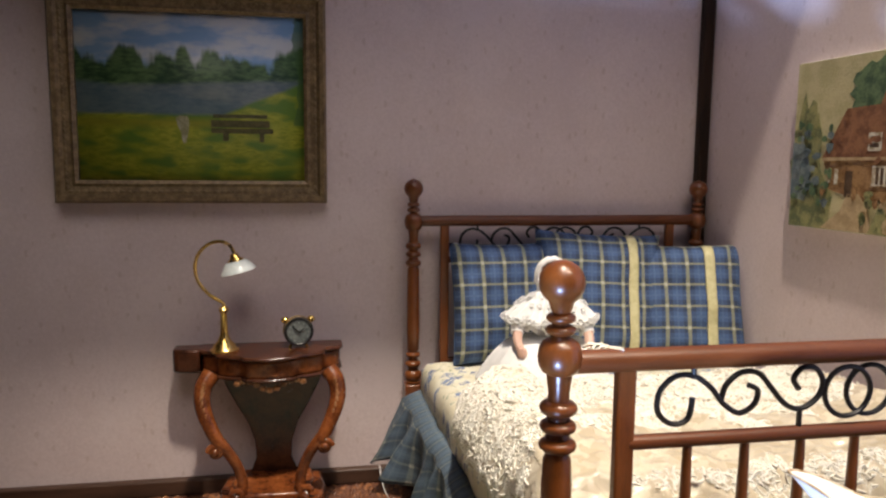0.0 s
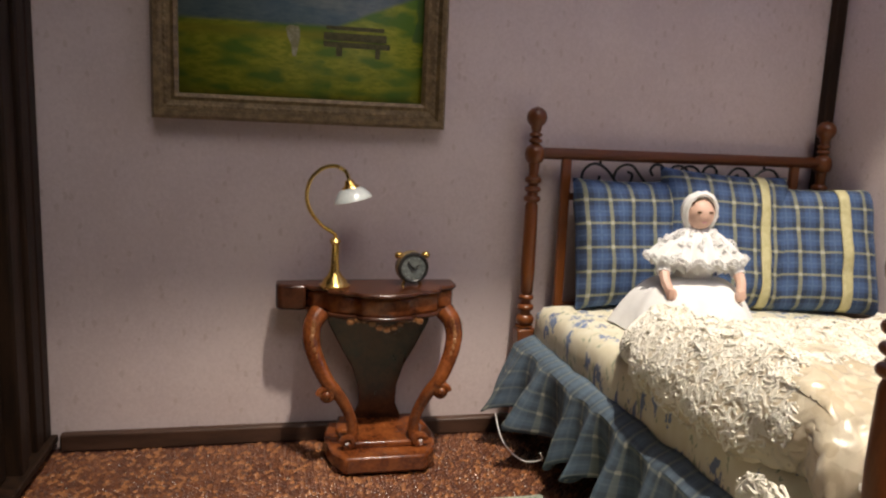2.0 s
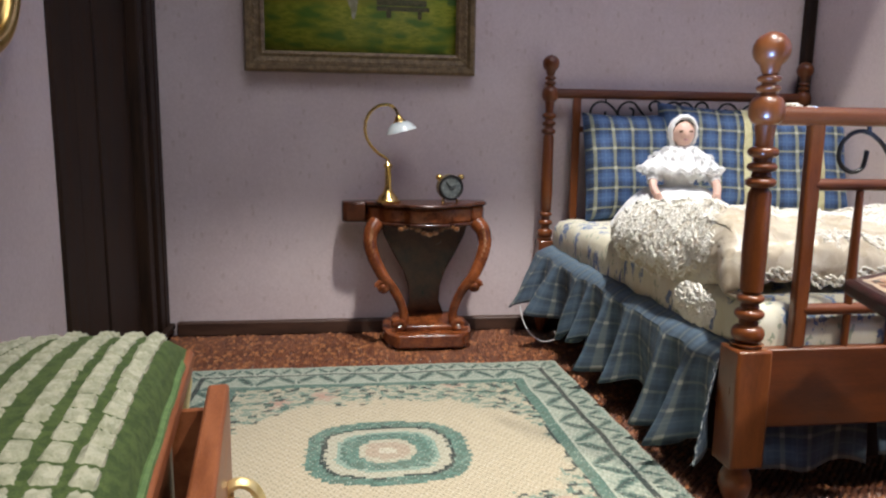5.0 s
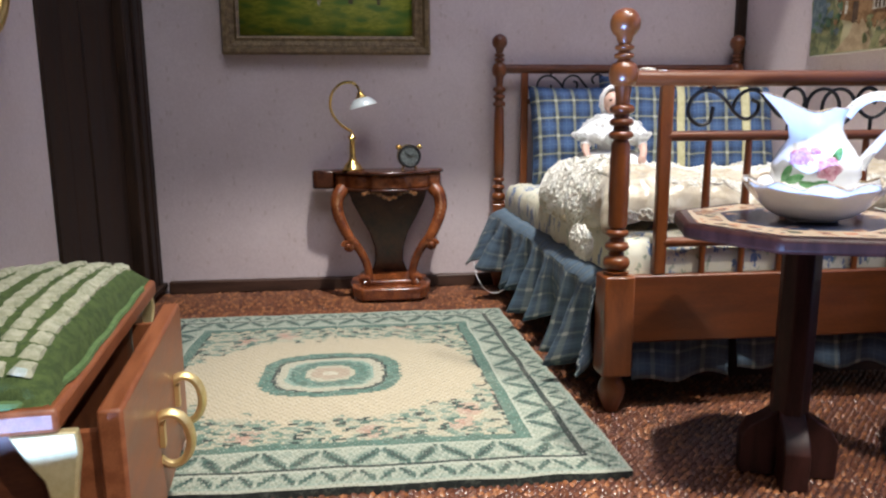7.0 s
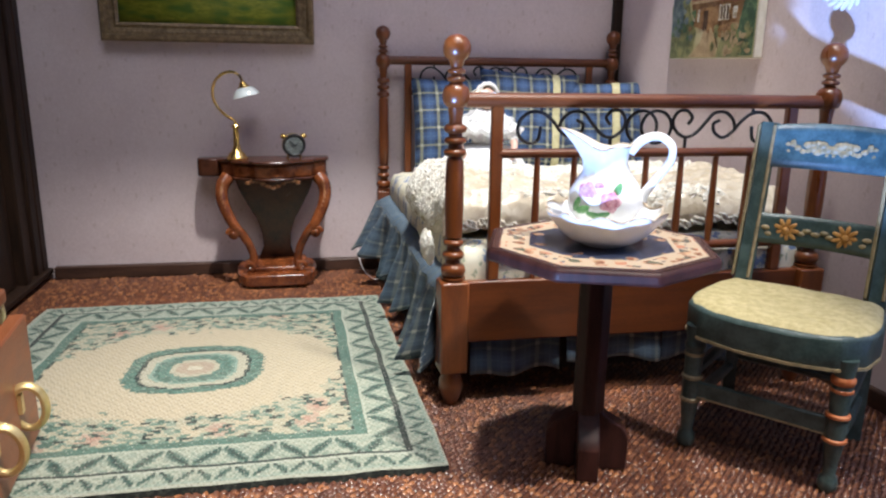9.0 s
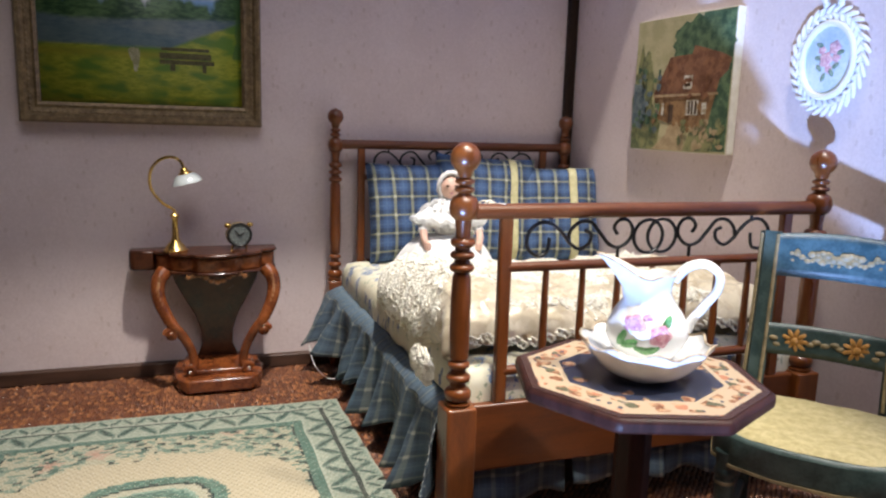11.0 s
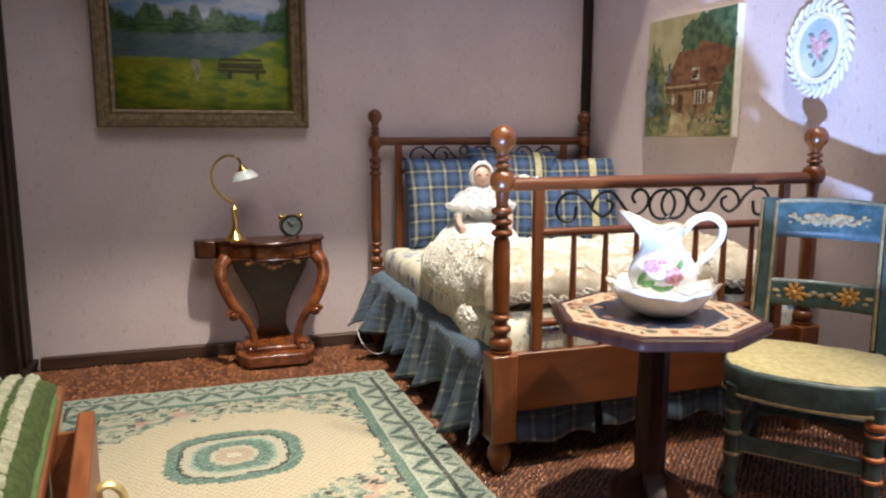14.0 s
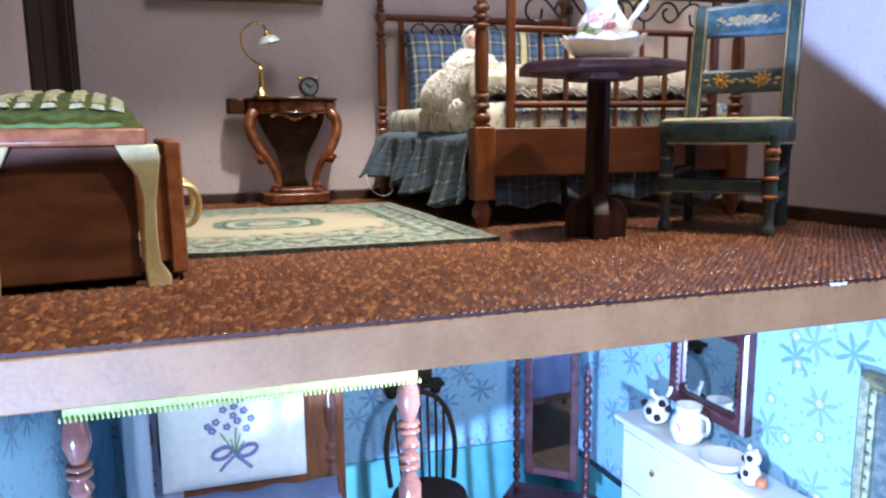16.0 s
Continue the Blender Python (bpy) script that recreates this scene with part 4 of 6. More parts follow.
# the bright knot of yarn low on the side, and the scalloped hem at the foot
bm = bmesh.new()
for k in range(300):
    a, r = rnd.random() * 6.3, math.sqrt(rnd.random())
    p = Vector((5.60 - 0.25 * rnd.random() * (1 - 0.6 * r), 18.0 + 0.95 * r * math.cos(a), 4.90 + 0.40 * r * math.sin(a)))
    curl(bm, p, Vector((0.1, 1, 0)), Vector((0.1, 0, 0.8)), Vector((-1, 0, 0)), 0.12 + 0.13 * rnd.random(), 0.040)
tagged(part("tuft", bm, LACE, blanket, "bright cream yarn tuft"), kind="stuff")
bm = bmesh.new()
for k in range(86):
    x = 6.6 + k * 0.138
    z = 5.80 + 0.12 * math.sin(k * 0.31) + 0.07 * math.sin(k * 1.7)
    pts = [(x + 0.11 * math.cos(a), 17.0 - 0.06 * math.sin(2 * a), z + 0.11 * math.sin(a)) for a in [2 * math.pi * j / 8 for j in range(8)]]
    tube(bm, pts, 0.042, 5, True)
tagged(part("crochet_hem", bm, LACE, blanket, "scalloped crochet hem"), kind="stuff")

skewed(blanket, BYH)

# the doll: one mesh, white dress and bonnet
bm = bmesh.new()
ball(bm, 0, -0.05, 4.1, 0.47, 20, 1.0, 1.0, 1.15, 1)                   # head
ball(bm, 0, 0.08, 4.22, 0.5, 20, 1.0, 0.9, 1.0, 2)                       # hair behind
ball(bm, 0, 0.2, 4.18, 0.58, 20, 1.0, 0.85, 1.15, 0)                    # bonnet
hood = [(0.52 * math.sin(a), -0.14 + 0.1 * math.cos(a), 4.14 - 0.66 * math.cos(a)) for a in [0.35 + k * 0.22 for k in range(26)]]
tube(bm, hood, lambda t: 0.065 + 0.025 * math.sin(t * 90), 7, False, 0)
tube(bm, [(x * 1.08, y + 0.12, 4.2 + (z - 4.2) * 1.05) for x, y, z in hood], lambda t: 0.09 + 0.025 * math.sin(t * 70), 7, False, 0)
lathe(bm, [(0.7, 1.6), (0.6, 2.0), (0.78, 2.6), (0.75, 3.1), (0.3, 3.5), (0.2, 3.75)], 0, 0.1, 20, 0, 1.05, 0.75)


def collar(u, v, k=0.0):
    a = u * 2 * math.pi
    r = 0.22 + v * (1.36 - k * 0.4 + (0.10 + 0.05 * math.sin(a * 5)) * math.sin(a * 17 + k * 3))
    return (r * math.cos(a) * 1.05, 0.05 + 0.62 * r * math.sin(a) - 0.1 * v, 3.66 - k * 0.12 - (1.12 + 0.25 * k) * v ** 1.5 + 0.10 * math.sin(a * 17 + k * 3) * v)


sheet(bm, 140, 7, collar, wrap=True)
sheet(bm, 140, 7, lambda u, v: collar(u, v, 1.0), wrap=True)
for k in range(110):
    p = Vector(collar(k / 110, 1.0))
    tube(bm, [p + Vector((0.10 * math.cos(b), -0.05 + 0.03 * math.sin(3 * b + k), 0.10 * math.sin(b))) for b in [j * 1.05 for j in range(6)]], 0.032, 4, True)
for k in range(60):
    q = Vector(collar(rnd.random(), 0.3 + 0.6 * rnd.random()))
    tube(bm, [q + Vector((0.08 * math.cos(b), -0.06, 0.04 + 0.07 * math.sin(b))) for b in [j * 1.05 for j in range(6)]], 0.03, 4, True)


def gown(u, v):
    a = u * 2 * math.pi
    fold = 0.10 * math.sin(a * 9 + 2) + 0.26 * math.sin(a * 5 + 0.6) + 0.04 * math.sin(a * 16 + 1)
    r = 0.62 + v ** 0.8 * (1.62 + 0.35 * max(0.0, -math.cos(a)) + fold * 0.7 * (0.3 + 0.7 * v))
    fwd = 0.55 * v * (1 - math.sin(a)) * 0.55
    return (r * 1.02 * math.cos(a) - 0.05 * v, 0.1 + 0.72 * r * math.sin(a) - fwd, max(0.06 + 0.05 * math.sin(a * 9), 1.9 - 1.8 * v ** 1.9 + 0.14 * math.sin(a * 7 + 1) * v * (1.1 - v)))


sheet(bm, 120, 18, gown, wrap=True)
for s in (-1, 1):
    tube(bm, smooth_line([(s * 0.75, 0.0, 3.0), (s * 1.2, -0.25, 2.5), (s * 1.32, -0.6, 2.1)], 4), lambda t: 0.3 - 0.06 * t, 10, False, 0)
    tube(bm, smooth_line([(s * 1.3, -0.55, 2.2), (s * 1.32, -0.85, 1.85), (s * 1.22, -1.1, 1.55)], 4), lambda t: 0.19 - 0.04 * t, 8, False, 1)
    ball(bm, s * 1.2, -1.15, 1.5, 0.2, 8, 1, 1, 1.2, 1)
for s in (-0.19, 0.19):
    ball(bm, s, -0.46, 4.2, 0.085, 8, 1.2, 0.5, 0.6, 2)
ball(bm, 0, -0.51, 4.05, 0.06, 8, 1, 0.8, 1, 1)
ball(bm, 0, -0.47, 3.86, 0.07, 8, 1.2, 0.5, 0.5, 3)
doll = single("doll", bm, [WHITE_CLOTH, SKIN, HAIR, PINK], 10.6, 29.2, 5.34, "small bisque doll in white lace bonnet and gown on bed", "doll", rz=-8)

# white lace rag caught on the foot rail
bm = bmesh.new()
for k in range(9):
    a = rnd.random() * 6.3
    p = Vector((7.0 + 0.6 * rnd.random(), 16.1 + 0.25 * rnd.random(), 10.42 + 0.14 * rnd.random()))
    tube(bm, [p + Vector((0.16 * math.cos(b), 0.1 * math.sin(b + a), 0.07 * math.sin(b))) for b in [j * 1.05 for j in range(6)]], 0.03, 5, True)
single("lace_scrap", bm, LACE, 0, 0, -0.33, "scrap of white lace lying on the foot rail", "lace", kind="stuff")

# ---- upper bedroom: pictures and wall things ----
def rect_frame(bm, x0, x1, z0, z1, w, profile, y):
    """A mitred frame: profile is (share of the width from the outside, projection)."""
    rows = [[(x0 + s * w, z0 + s * w, d), (x1 - s * w, z0 + s * w, d), (x1 - s * w, z1 - s * w, d), (x0 + s * w, z1 - s * w, d)] for s, d in profile]
    vs = [[bm.verts.new((x, y - d, z)) for x, z, d in r] for r in rows]
    for a, b in zip(vs, vs[1:]):
        for i in range(4):
            bm.faces.new((a[i], a[(i + 1) % 4], b[(i + 1) % 4], b[i]))


pic = thing("framed_painting", -2.8, YB, 0, "oil painting of a lakeside meadow in a carved bronzed frame", "painting")
PX0, PX1, PZ0, PZ1 = -5.15, 5.25, 11.93, 20.2
bm = bmesh.new()
rect_frame(bm, PX0, PX1, PZ0, PZ1, 0.9, ((0, 0.0), (0, 0.55), (0.12, 0.72), (0.3, 0.70), (0.42, 0.55), (0.72, 0.50), (0.85, 0.58), (1.0, 0.50), (1.0, 0.2)), 0.0)
fr = part("frame", bm, FRAME_WOOD, pic, smooth=False)
ornament = []
for k in range(40):
    ornament.append((PX0 + 0.6 + k * (PX1 - PX0 - 1.2) / 39, PZ0 + 0.45, 0))
    ornament.append((PX0 + 0.6 + k * (PX1 - PX0 - 1.2) / 39, PZ1 - 0.45, 0))
for k in range(30):
    ornament.append((PX0 + 0.45, PZ0 + 0.6 + k * (PZ1 - PZ0 - 1.2) / 29, 1))
    ornament.append((PX1 - 0.45, PZ0 + 0.6 + k * (PZ1 - PZ0 - 1.2) / 29, 1))
bm = bmesh.new()
for k, (x, z, up) in enumerate(ornament):
    ball(bm, x, -0.53, z, 0.11, 6, 0.7 if up else 1.1, 0.35, 1.1 if up else 0.7)
tagged(part("carving", bm, FRAME_WOOD, fr), kind="stuff")
bm = bmesh.new()
sheet(bm, 2, 2, lambda u, v: (PX0 + 0.75 + (PX1 - PX0 - 1.5) * u, -0.3, PZ0 + 0.75 + (PZ1 - PZ0 - 1.5) * v), lambda u, v: (u, v))
canvas = part("painted_canvas", bm, LANDSCAPE, pic, solid=0.1)


def dab(outline, y, mat, name, parent, depth=0.03):
    """A flat, ragged patch of paint standing on its canvas, facing the room."""
    bm = bmesh.new()
    vs = prism(bm, outline, 0, depth)
    turn_verts(vs, Matrix(((1, 0, 0, 0), (0, 0, -1, y), (0, 1, 0, 0), (0, 0, 0, 1))))
    return part(name, bm, mat, parent)


def uvpt(u, v):
    return (PX0 + 0.75 + (PX1 - PX0 - 1.5) * u, PZ0 + 0.75 + (PZ1 - PZ0 - 1.5) * v)


def patch(u0, v0, u1, v1):
    return [uvpt(u0, v0), uvpt(u1, v0), uvpt(u1, v1), uvpt(u0, v1)]


for q in ((0.575, 0.335, 0.83, 0.375), (0.585, 0.39, 0.82, 0.41), (0.575, 0.30, 0.845, 0.328), (0.625, 0.255, 0.65, 0.30), (0.785, 0.25, 0.805, 0.30)):
    dab(patch(*q), -0.345, OIL_BENCH, "painted_bench", canvas)
dab([uvpt(0.425, 0.385), uvpt(0.44, 0.40), uvpt(0.475, 0.395), uvpt(0.482, 0.37), uvpt(0.478, 0.31), uvpt(0.465, 0.24), uvpt(0.452, 0.24), uvpt(0.446, 0.30), uvpt(0.432, 0.34)], -0.345, OIL_FAINT, "painted_white_patch", canvas)

# small unframed canvas of a cottage on the side wall
YC = 24.85
cot = thing("canvas_painting", wall_x(YC) - 0.02, YC, 0, "small unframed oil canvas of a thatched cottage with white edges", "painting", rz=-90 + math.degrees(math.atan(0.0635)))
CW, CZ0, CZ1, CD = 6.3, 11.45, 17.35, 0.42
bm = bmesh.new()
box(bm, -CW / 2, CW / 2, -CD, 0.0, CZ0, CZ1)
part("stretched_canvas", bm, CANVAS, cot, bevel=0.05)


def cpt(u, v):
    return (-CW / 2 + CW * u, CZ0 + (CZ1 - CZ0) * v)


def cdab(pts, mat, name, layer):
    dab([cpt(u, v) for u, v in pts], -CD - 0.012 * layer, mat, name, cot, 0.012)


cdab([(0.004, 0.004), (0.996, 0.004), (0.996, 0.996), (0.004, 0.996)], OIL_SKY, "painted_sky", 1)
cdab(blob(0.12, 0.40, 0.115, 0.38, 3, 26, 0.5), OIL_BUSH, "painted_bush", 2)
cdab([(0.004, 0.004), (0.30, 0.004), (0.33, 0.20), (0.24, 0.34), (0.12, 0.48), (0.004, 0.5)], OIL_BUSH, "painted_bank", 3)
cdab([(0.005, 0.18), (0.12, 0.16), (0.16, 0.34), (0.10, 0.5), (0.005, 0.52)], OIL_BLUE, "painted_shade", 4)
cdab(blob(0.72, 0.80, 0.26, 0.18, 5, 30, 0.35), OIL_TREE, "painted_tree", 2)
cdab(blob(0.55, 0.78, 0.13, 0.16, 6, 26, 0.4), OIL_TREE, "painted_tree", 3)
cdab([(0.66, 0.62), (0.995, 0.58), (0.995, 0.99), (0.70, 0.99)], OIL_TREE, "painted_tree", 3)
cdab([(0.24, 0.42), (0.40, 0.70), (0.62, 0.71), (0.64, 0.77), (0.72, 0.75), (0.90, 0.70), (0.99, 0.66), (0.92, 0.42), (0.6, 0.40)], OIL_ROOF, "painted_roof", 5)
cdab([(0.25, 0.42), (0.90, 0.42), (0.84, 0.22), (0.55, 0.18), (0.30, 0.24)], OIL_WALL, "painted_house_wall", 4)
cdab([(0.78, 0.02), (0.995, 0.02), (0.995, 0.6), (0.90, 0.52), (0.84, 0.28)], OIL_TREE, "painted_shrub", 6)
cdab([(0.26, 0.01), (0.62, 0.01), (0.58, 0.14), (0.52, 0.22), (0.44, 0.22), (0.40, 0.12)], OIL_PATH, "painted_path", 6)
cdab([(0.60, 0.01), (0.86, 0.01), (0.82, 0.20), (0.66, 0.16)], OIL_BUSH, "painted_flower_bed", 7)
cdab([(0.56, 0.46), (0.645, 0.46), (0.645, 0.56), (0.56, 0.56)], OIL_WHITE, "painted_window", 7)
cdab([(0.60, 0.27), (0.72, 0.27), (0.72, 0.38), (0.60, 0.38)], OIL_WHITE, "painted_window", 7)
cdab([(0.755, 0.28), (0.80, 0.28), (0.80, 0.36), (0.755, 0.36)], OIL_WHITE, "painted_window", 7)
cdab([(0.29, 0.28), (0.315, 0.28), (0.315, 0.36), (0.29, 0.36)], OIL_WHITE, "painted_window", 7)
cdab([(0.345, 0.27), (0.37, 0.27), (0.37, 0.36), (0.345, 0.36)], OIL_WHITE, "painted_window", 7)
for u in (0.625, 0.655, 0.69):
    cdab([(u, 0.28), (u + 0.018, 0.28), (u + 0.018, 0.37), (u, 0.37)], OIL_BROWN, "painted_bar", 8)
for v in (0.48, 0.52):
    cdab([(0.575, v), (0.63, v), (0.63, v + 0.02), (0.575, v + 0.02)], OIL_BROWN, "painted_bar", 8)
cdab([(0.42, 0.20), (0.47, 0.20), (0.47, 0.35), (0.42, 0.35)], OIL_BROWN, "painted_door", 6)
cdab([(0.25, 0.405), (0.90, 0.415), (0.90, 0.43), (0.25, 0.425)], OIL_PATH, "painted_eave", 8)
crnd = random.Random(8)
for k in range(90):
    u, v = (0.26 + 0.62 * crnd.random(), 0.16 + 0.5 * crnd.random()) if k % 5 == 0 else (0.03 + 0.30 * crnd.random(), 0.04 + 0.6 * crnd.random()) if k % 2 else (0.55 + 0.42 * crnd.random(), 0.03 + 0.2 * crnd.random())
    cdab(blob(u, v, 0.012 + 0.02 * crnd.random(), 0.014 + 0.02 * crnd.random(), k + 50, 7, 0.6), (OIL_ROOF if v > 0.4 else OIL_WALL) if k % 5 == 0 else (OIL_BUSH, OIL_TREE, OIL_PATH, OIL_BLUE)[k % 4], "brush_stroke", 9)

def rosette(bm, r, m):
    """One domed flower with ruffled petals, as a single closed piece; its face looks along +x."""
    rows = []
    for s, h in ((1.0, 0.0), (0.92, 0.10), (0.7, 0.17), (0.55, 0.13), (0.42, 0.22), (0.22, 0.20)):
        rows.append([bm.verts.new((h * r, r * s * (1 + 0.13 * s * math.cos(5 * a)) * math.cos(a + 0.8 * (1 - s)), r * s * (1 + 0.13 * s * math.cos(5 * a)) * math.sin(a + 0.8 * (1 - s)))) for a in [2 * math.pi * k / 20 for k in range(20)]])
    for p, q in zip(rows, rows[1:]):
        for k in range(20):
            bm.faces.new((p[k], p[(k + 1) % 20], q[(k + 1) % 20], q[k]))
    bm.faces.new(rows[0][::-1])
    bm.faces.new(rows[-1])
    turn_verts(bm.verts, m)


# pierced oval porcelain plaque with roses
YP = 17.5
plaque = thing("oval_plaque", wall_x(YP), YP, 14.97, "oval white porcelain plaque with pink roses and pierced rim", "wall plaque", rz=-90 + math.degrees(math.atan(0.0635)))


def oval_lathe(bm, profile, sx, sz, seg=40, index=0, wave=0.0, lobes=24):
    rows = []
    for r, d in profile:
        rows.append([bm.verts.new((sx * r * (1 + wave * r * math.cos(lobes * a)) * math.cos(a), -d, sz * r * (1 + wave * r * math.cos(lobes * a)) * math.sin(a))) for a in [2 * math.pi * i / seg for i in range(seg)]])
    for a, b in zip(rows, rows[1:]):
        for i in range(seg):
            bm.faces.new((a[i], a[(i + 1) % seg], b[(i + 1) % seg], b[i])).material_index = index
    for r in (rows[0], rows[-1]):
        bm.faces.new(r).material_index = index


bm = bmesh.new()
oval_lathe(bm, ((0.68, 0.02), (0.70, 0.2), (0.64, 0.24), (0.3, 0.2), (0.02, 0.19)), 1.5, 1.8)
part("dish", bm, PALE_BLUE, plaque, "pale blue glazed dish")
bm = bmesh.new()
tube(bm, [(1.5 * 0.70 * math.cos(a), -0.27, 1.8 * 0.70 * math.sin(a)) for a in [2 * math.pi * i / 48 for i in range(48)]], 0.12, 8, True)
part("inner_ring", bm, PORCELAIN, plaque)
# the rim: small crossing leaves of porcelain with little gaps between, its outer edge uneven
bm = bmesh.new()
prnd = random.Random(31)
for k in range(30):
    a = 2 * math.pi * k / 30
    for r, lean in ((0.82, 0.13), (0.95, -0.15)):
        jig = 0.02 * prnd.random()
        tube(bm, [(1.5 * (r + d + jig) * math.cos(a + lean * d * 9), -0.2 - 0.05 * math.sin(3.1 * (d + 0.1) / 0.2), 1.8 * (r + d + jig) * math.sin(a + lean * d * 9)) for d in (-0.1, -0.03, 0.04, 0.1)],
             lambda t: 0.05 + 0.04 * math.sin(3.14 * t), 6)
tube(bm, [(1.5 * 0.86 * math.cos(a), -0.2, 1.8 * 0.86 * math.sin(a)) for a in [2 * math.pi * i / 48 for i in range(48)]], 0.075, 6, True)
part("pierced_rim", bm, PORCELAIN, plaque)
bm = bmesh.new()
for s in (-1, 1):
    tube(bm, smooth_line([(s * 0.25, -0.25, 1.85), (s * 0.42, -0.3, 2.3), (s * 0.25, -0.32, 2.65), (s * 0.05, -0.3, 2.25)], 5), 0.12, 7)
    tube(bm, smooth_line([(s * 0.2, -0.25, 2.55), (s * 0.42, -0.35, 2.95), (s * 0.3, -0.38, 3.1)], 4), 0.12, 7)
part("bow", bm, PORCELAIN, plaque)
for x, z, r in ((0.22, 0.42, 0.24), (-0.12, 0.02, 0.26), (0.3, 0.08, 0.16), (-0.3, 0.36, 0.15), (0.02, -0.3, 0.14)):
    bm = bmesh.new()
    rosette(bm, r, pose(x, -0.2, z, 0, 0, -90))
    part("painted_rose", bm, PALE_ROSE, plaque)
for x, z, a in ((0.32, -0.2, 0.5), (-0.36, -0.25, 2.4), (0.16, -0.42, -1.0), (0.45, 0.25, 0.2), (-0.4, 0.55, 2.8), (-0.16, -0.58, -1.9), (-0.42, 0.1, 3.0)):
    bm = bmesh.new()
    vs = ball(bm, 0, 0, 0, 0.17, 8, 1, 0.15, 0.5)
    turn_verts(vs, pose(x, -0.22, z, 0, -math.degrees(a), 0))
    part("painted_leaf", bm, DULL_LEAF, plaque)

# gilt oval mirror on the left wall
mir = thing("oval_mirror", -11.8, 17.6, 13.7, "small oval wall mirror in a gilt frame", "mirror", rz=90)
bm = bmesh.new()
tube(bm, [(1.75 * math.cos(a), -0.22, 2.45 * math.sin(a)) for a in [2 * math.pi * i / 48 for i in range(48)]], 0.24, 10, True)
part("frame", bm, GOLD, mir)
bm = bmesh.new()
oval_lathe(bm, ((1.0, 0.02), (1.0, 0.1), (0.02, 0.1)), 1.7, 2.4)
part("glass", bm, GLASS_DARK, mir, smooth=False)

# ---- console table with lamp and clock ----
TX, TY = -0.35, YB - 0.45
con = thing("console_table", TX + 0.5, TY, -0.3, "small carved walnut console table with scrolled legs and a lyre back", "console table")
TOP = [(-2.86, 0.0), (-2.86, -0.9), (-2.7, -1.25), (-2.2, -1.45), (-2.05, -1.95), (-1.55, -2.3), (-1.15, -2.4), (-0.9, -2.72), (0, -2.9), (0.9, -2.72), (1.15, -2.4), (1.55, -2.3), (2.05, -1.95), (2.2, -1.45), (2.7, -1.25), (2.86, -0.9), (2.86, 0.0)]


def inset(pts, k):
    return [(x * k, y * (2 * k - 1) if y < -0.01 else y) for x, y in pts]


bm = bmesh.new()
prism(bm, TOP, 6.28, 6.46)
part("table_top", bm, CARVED_DARK, con, bevel=0.07)
bm = bmesh.new()
prism(bm, inset(TOP, 0.96), 5.58, 6.27)
part("apron", bm, CARVED, con, bevel=0.1)
bm = bmesh.new()
prism(bm, inset(TOP, 0.985), 5.44, 5.60)
part("lower_moulding", bm, CARVED_DARK, con, bevel=0.06)
for k in range(11):
    bm = bmesh.new()
    x = -1.25 + k * 0.25
    ball(bm, x, -2.6 + 0.26 * abs(x) ** 1.5, 5.36 - 0.16 * math.cos(x * 3.6) - 0.06, 0.15, 8, 1, 0.7, 0.8)
    part("carved_leaf", bm, CARVED_GILT, con, "gilded carved leaf under the apron")
# the rear rail runs on past the top at one end
bm = bmesh.new()
prism(bm, [(-3.87, 0.0), (-3.87, -0.75), (-3.7, -0.95), (-2.8, -1.1), (-2.6, 0.0)], 5.5, 6.44)
part("rail_end", bm, CARVED_DARK, con, "dark projecting rail end", bevel=0.1)
for s in (-1, 1):
    bm = bmesh.new()
    tube(bm, smooth_line([(s * 2.3, -1.5, 5.55), (s * 2.55, -1.75, 5.2), (s * 2.62, -1.95, 4.7), (s * 2.5, -2.15, 4.15), (s * 2.2, -2.4, 3.5), (s * 1.9, -2.55, 3.0)], 6),
         lambda t: 0.37 - 0.12 * t, 12)
    leg = part("leg", bm, CARVED, con)
    bm = bmesh.new()
    tube(bm, smooth_line([(s * 1.95, -2.5, 3.1), (s * 1.62, -2.5, 2.7), (s * 1.3, -2.45, 2.1), (s * 1.12, -2.45, 1.5), (s * 1.15, -2.6, 1.05), (s * 1.35, -2.75, 0.85)], 6),
         lambda t: 0.25 - 0.04 * math.sin(t * 3.0), 12)
    part("lower_leg", bm, CARVED, leg)
    bm = bmesh.new()
    tube(bm, [(s * (2.08 + 0.26 * math.cos(a) * (1 - a / 11)), -2.6, 2.78 + 0.26 * math.sin(a) * (1 - a / 11)) for a in [k * 0.5 for k in range(18)]], 0.15, 8)
    ball(bm, s * 2.08, -2.68, 2.78, 0.18, 10)
    part("scroll", bm, CARVED, leg)
    bm = bmesh.new()
    for k in range(6):
        t = k / 5
        ball(bm, s * (2.52 + 0.12 * math.sin(t * 3.1) - 0.1 * t), -2.05 - 0.35 * t, 5.2 - 1.1 * t, 0.15 - 0.05 * t, 8, 0.7, 0.9, 1.6)
    part("acanthus", bm, CARVED_GILT, leg, "rubbed gilt carved leaf")
    bm = bmesh.new()
    tube(bm, [(s * (1.32 + 0.2 * math.cos(a)), -2.8, 1.02 + 0.2 * math.sin(a)) for a in [k * 0.6 for k in range(10)]], 0.13, 7)
    part("foot_scroll", bm, CARVED, leg)
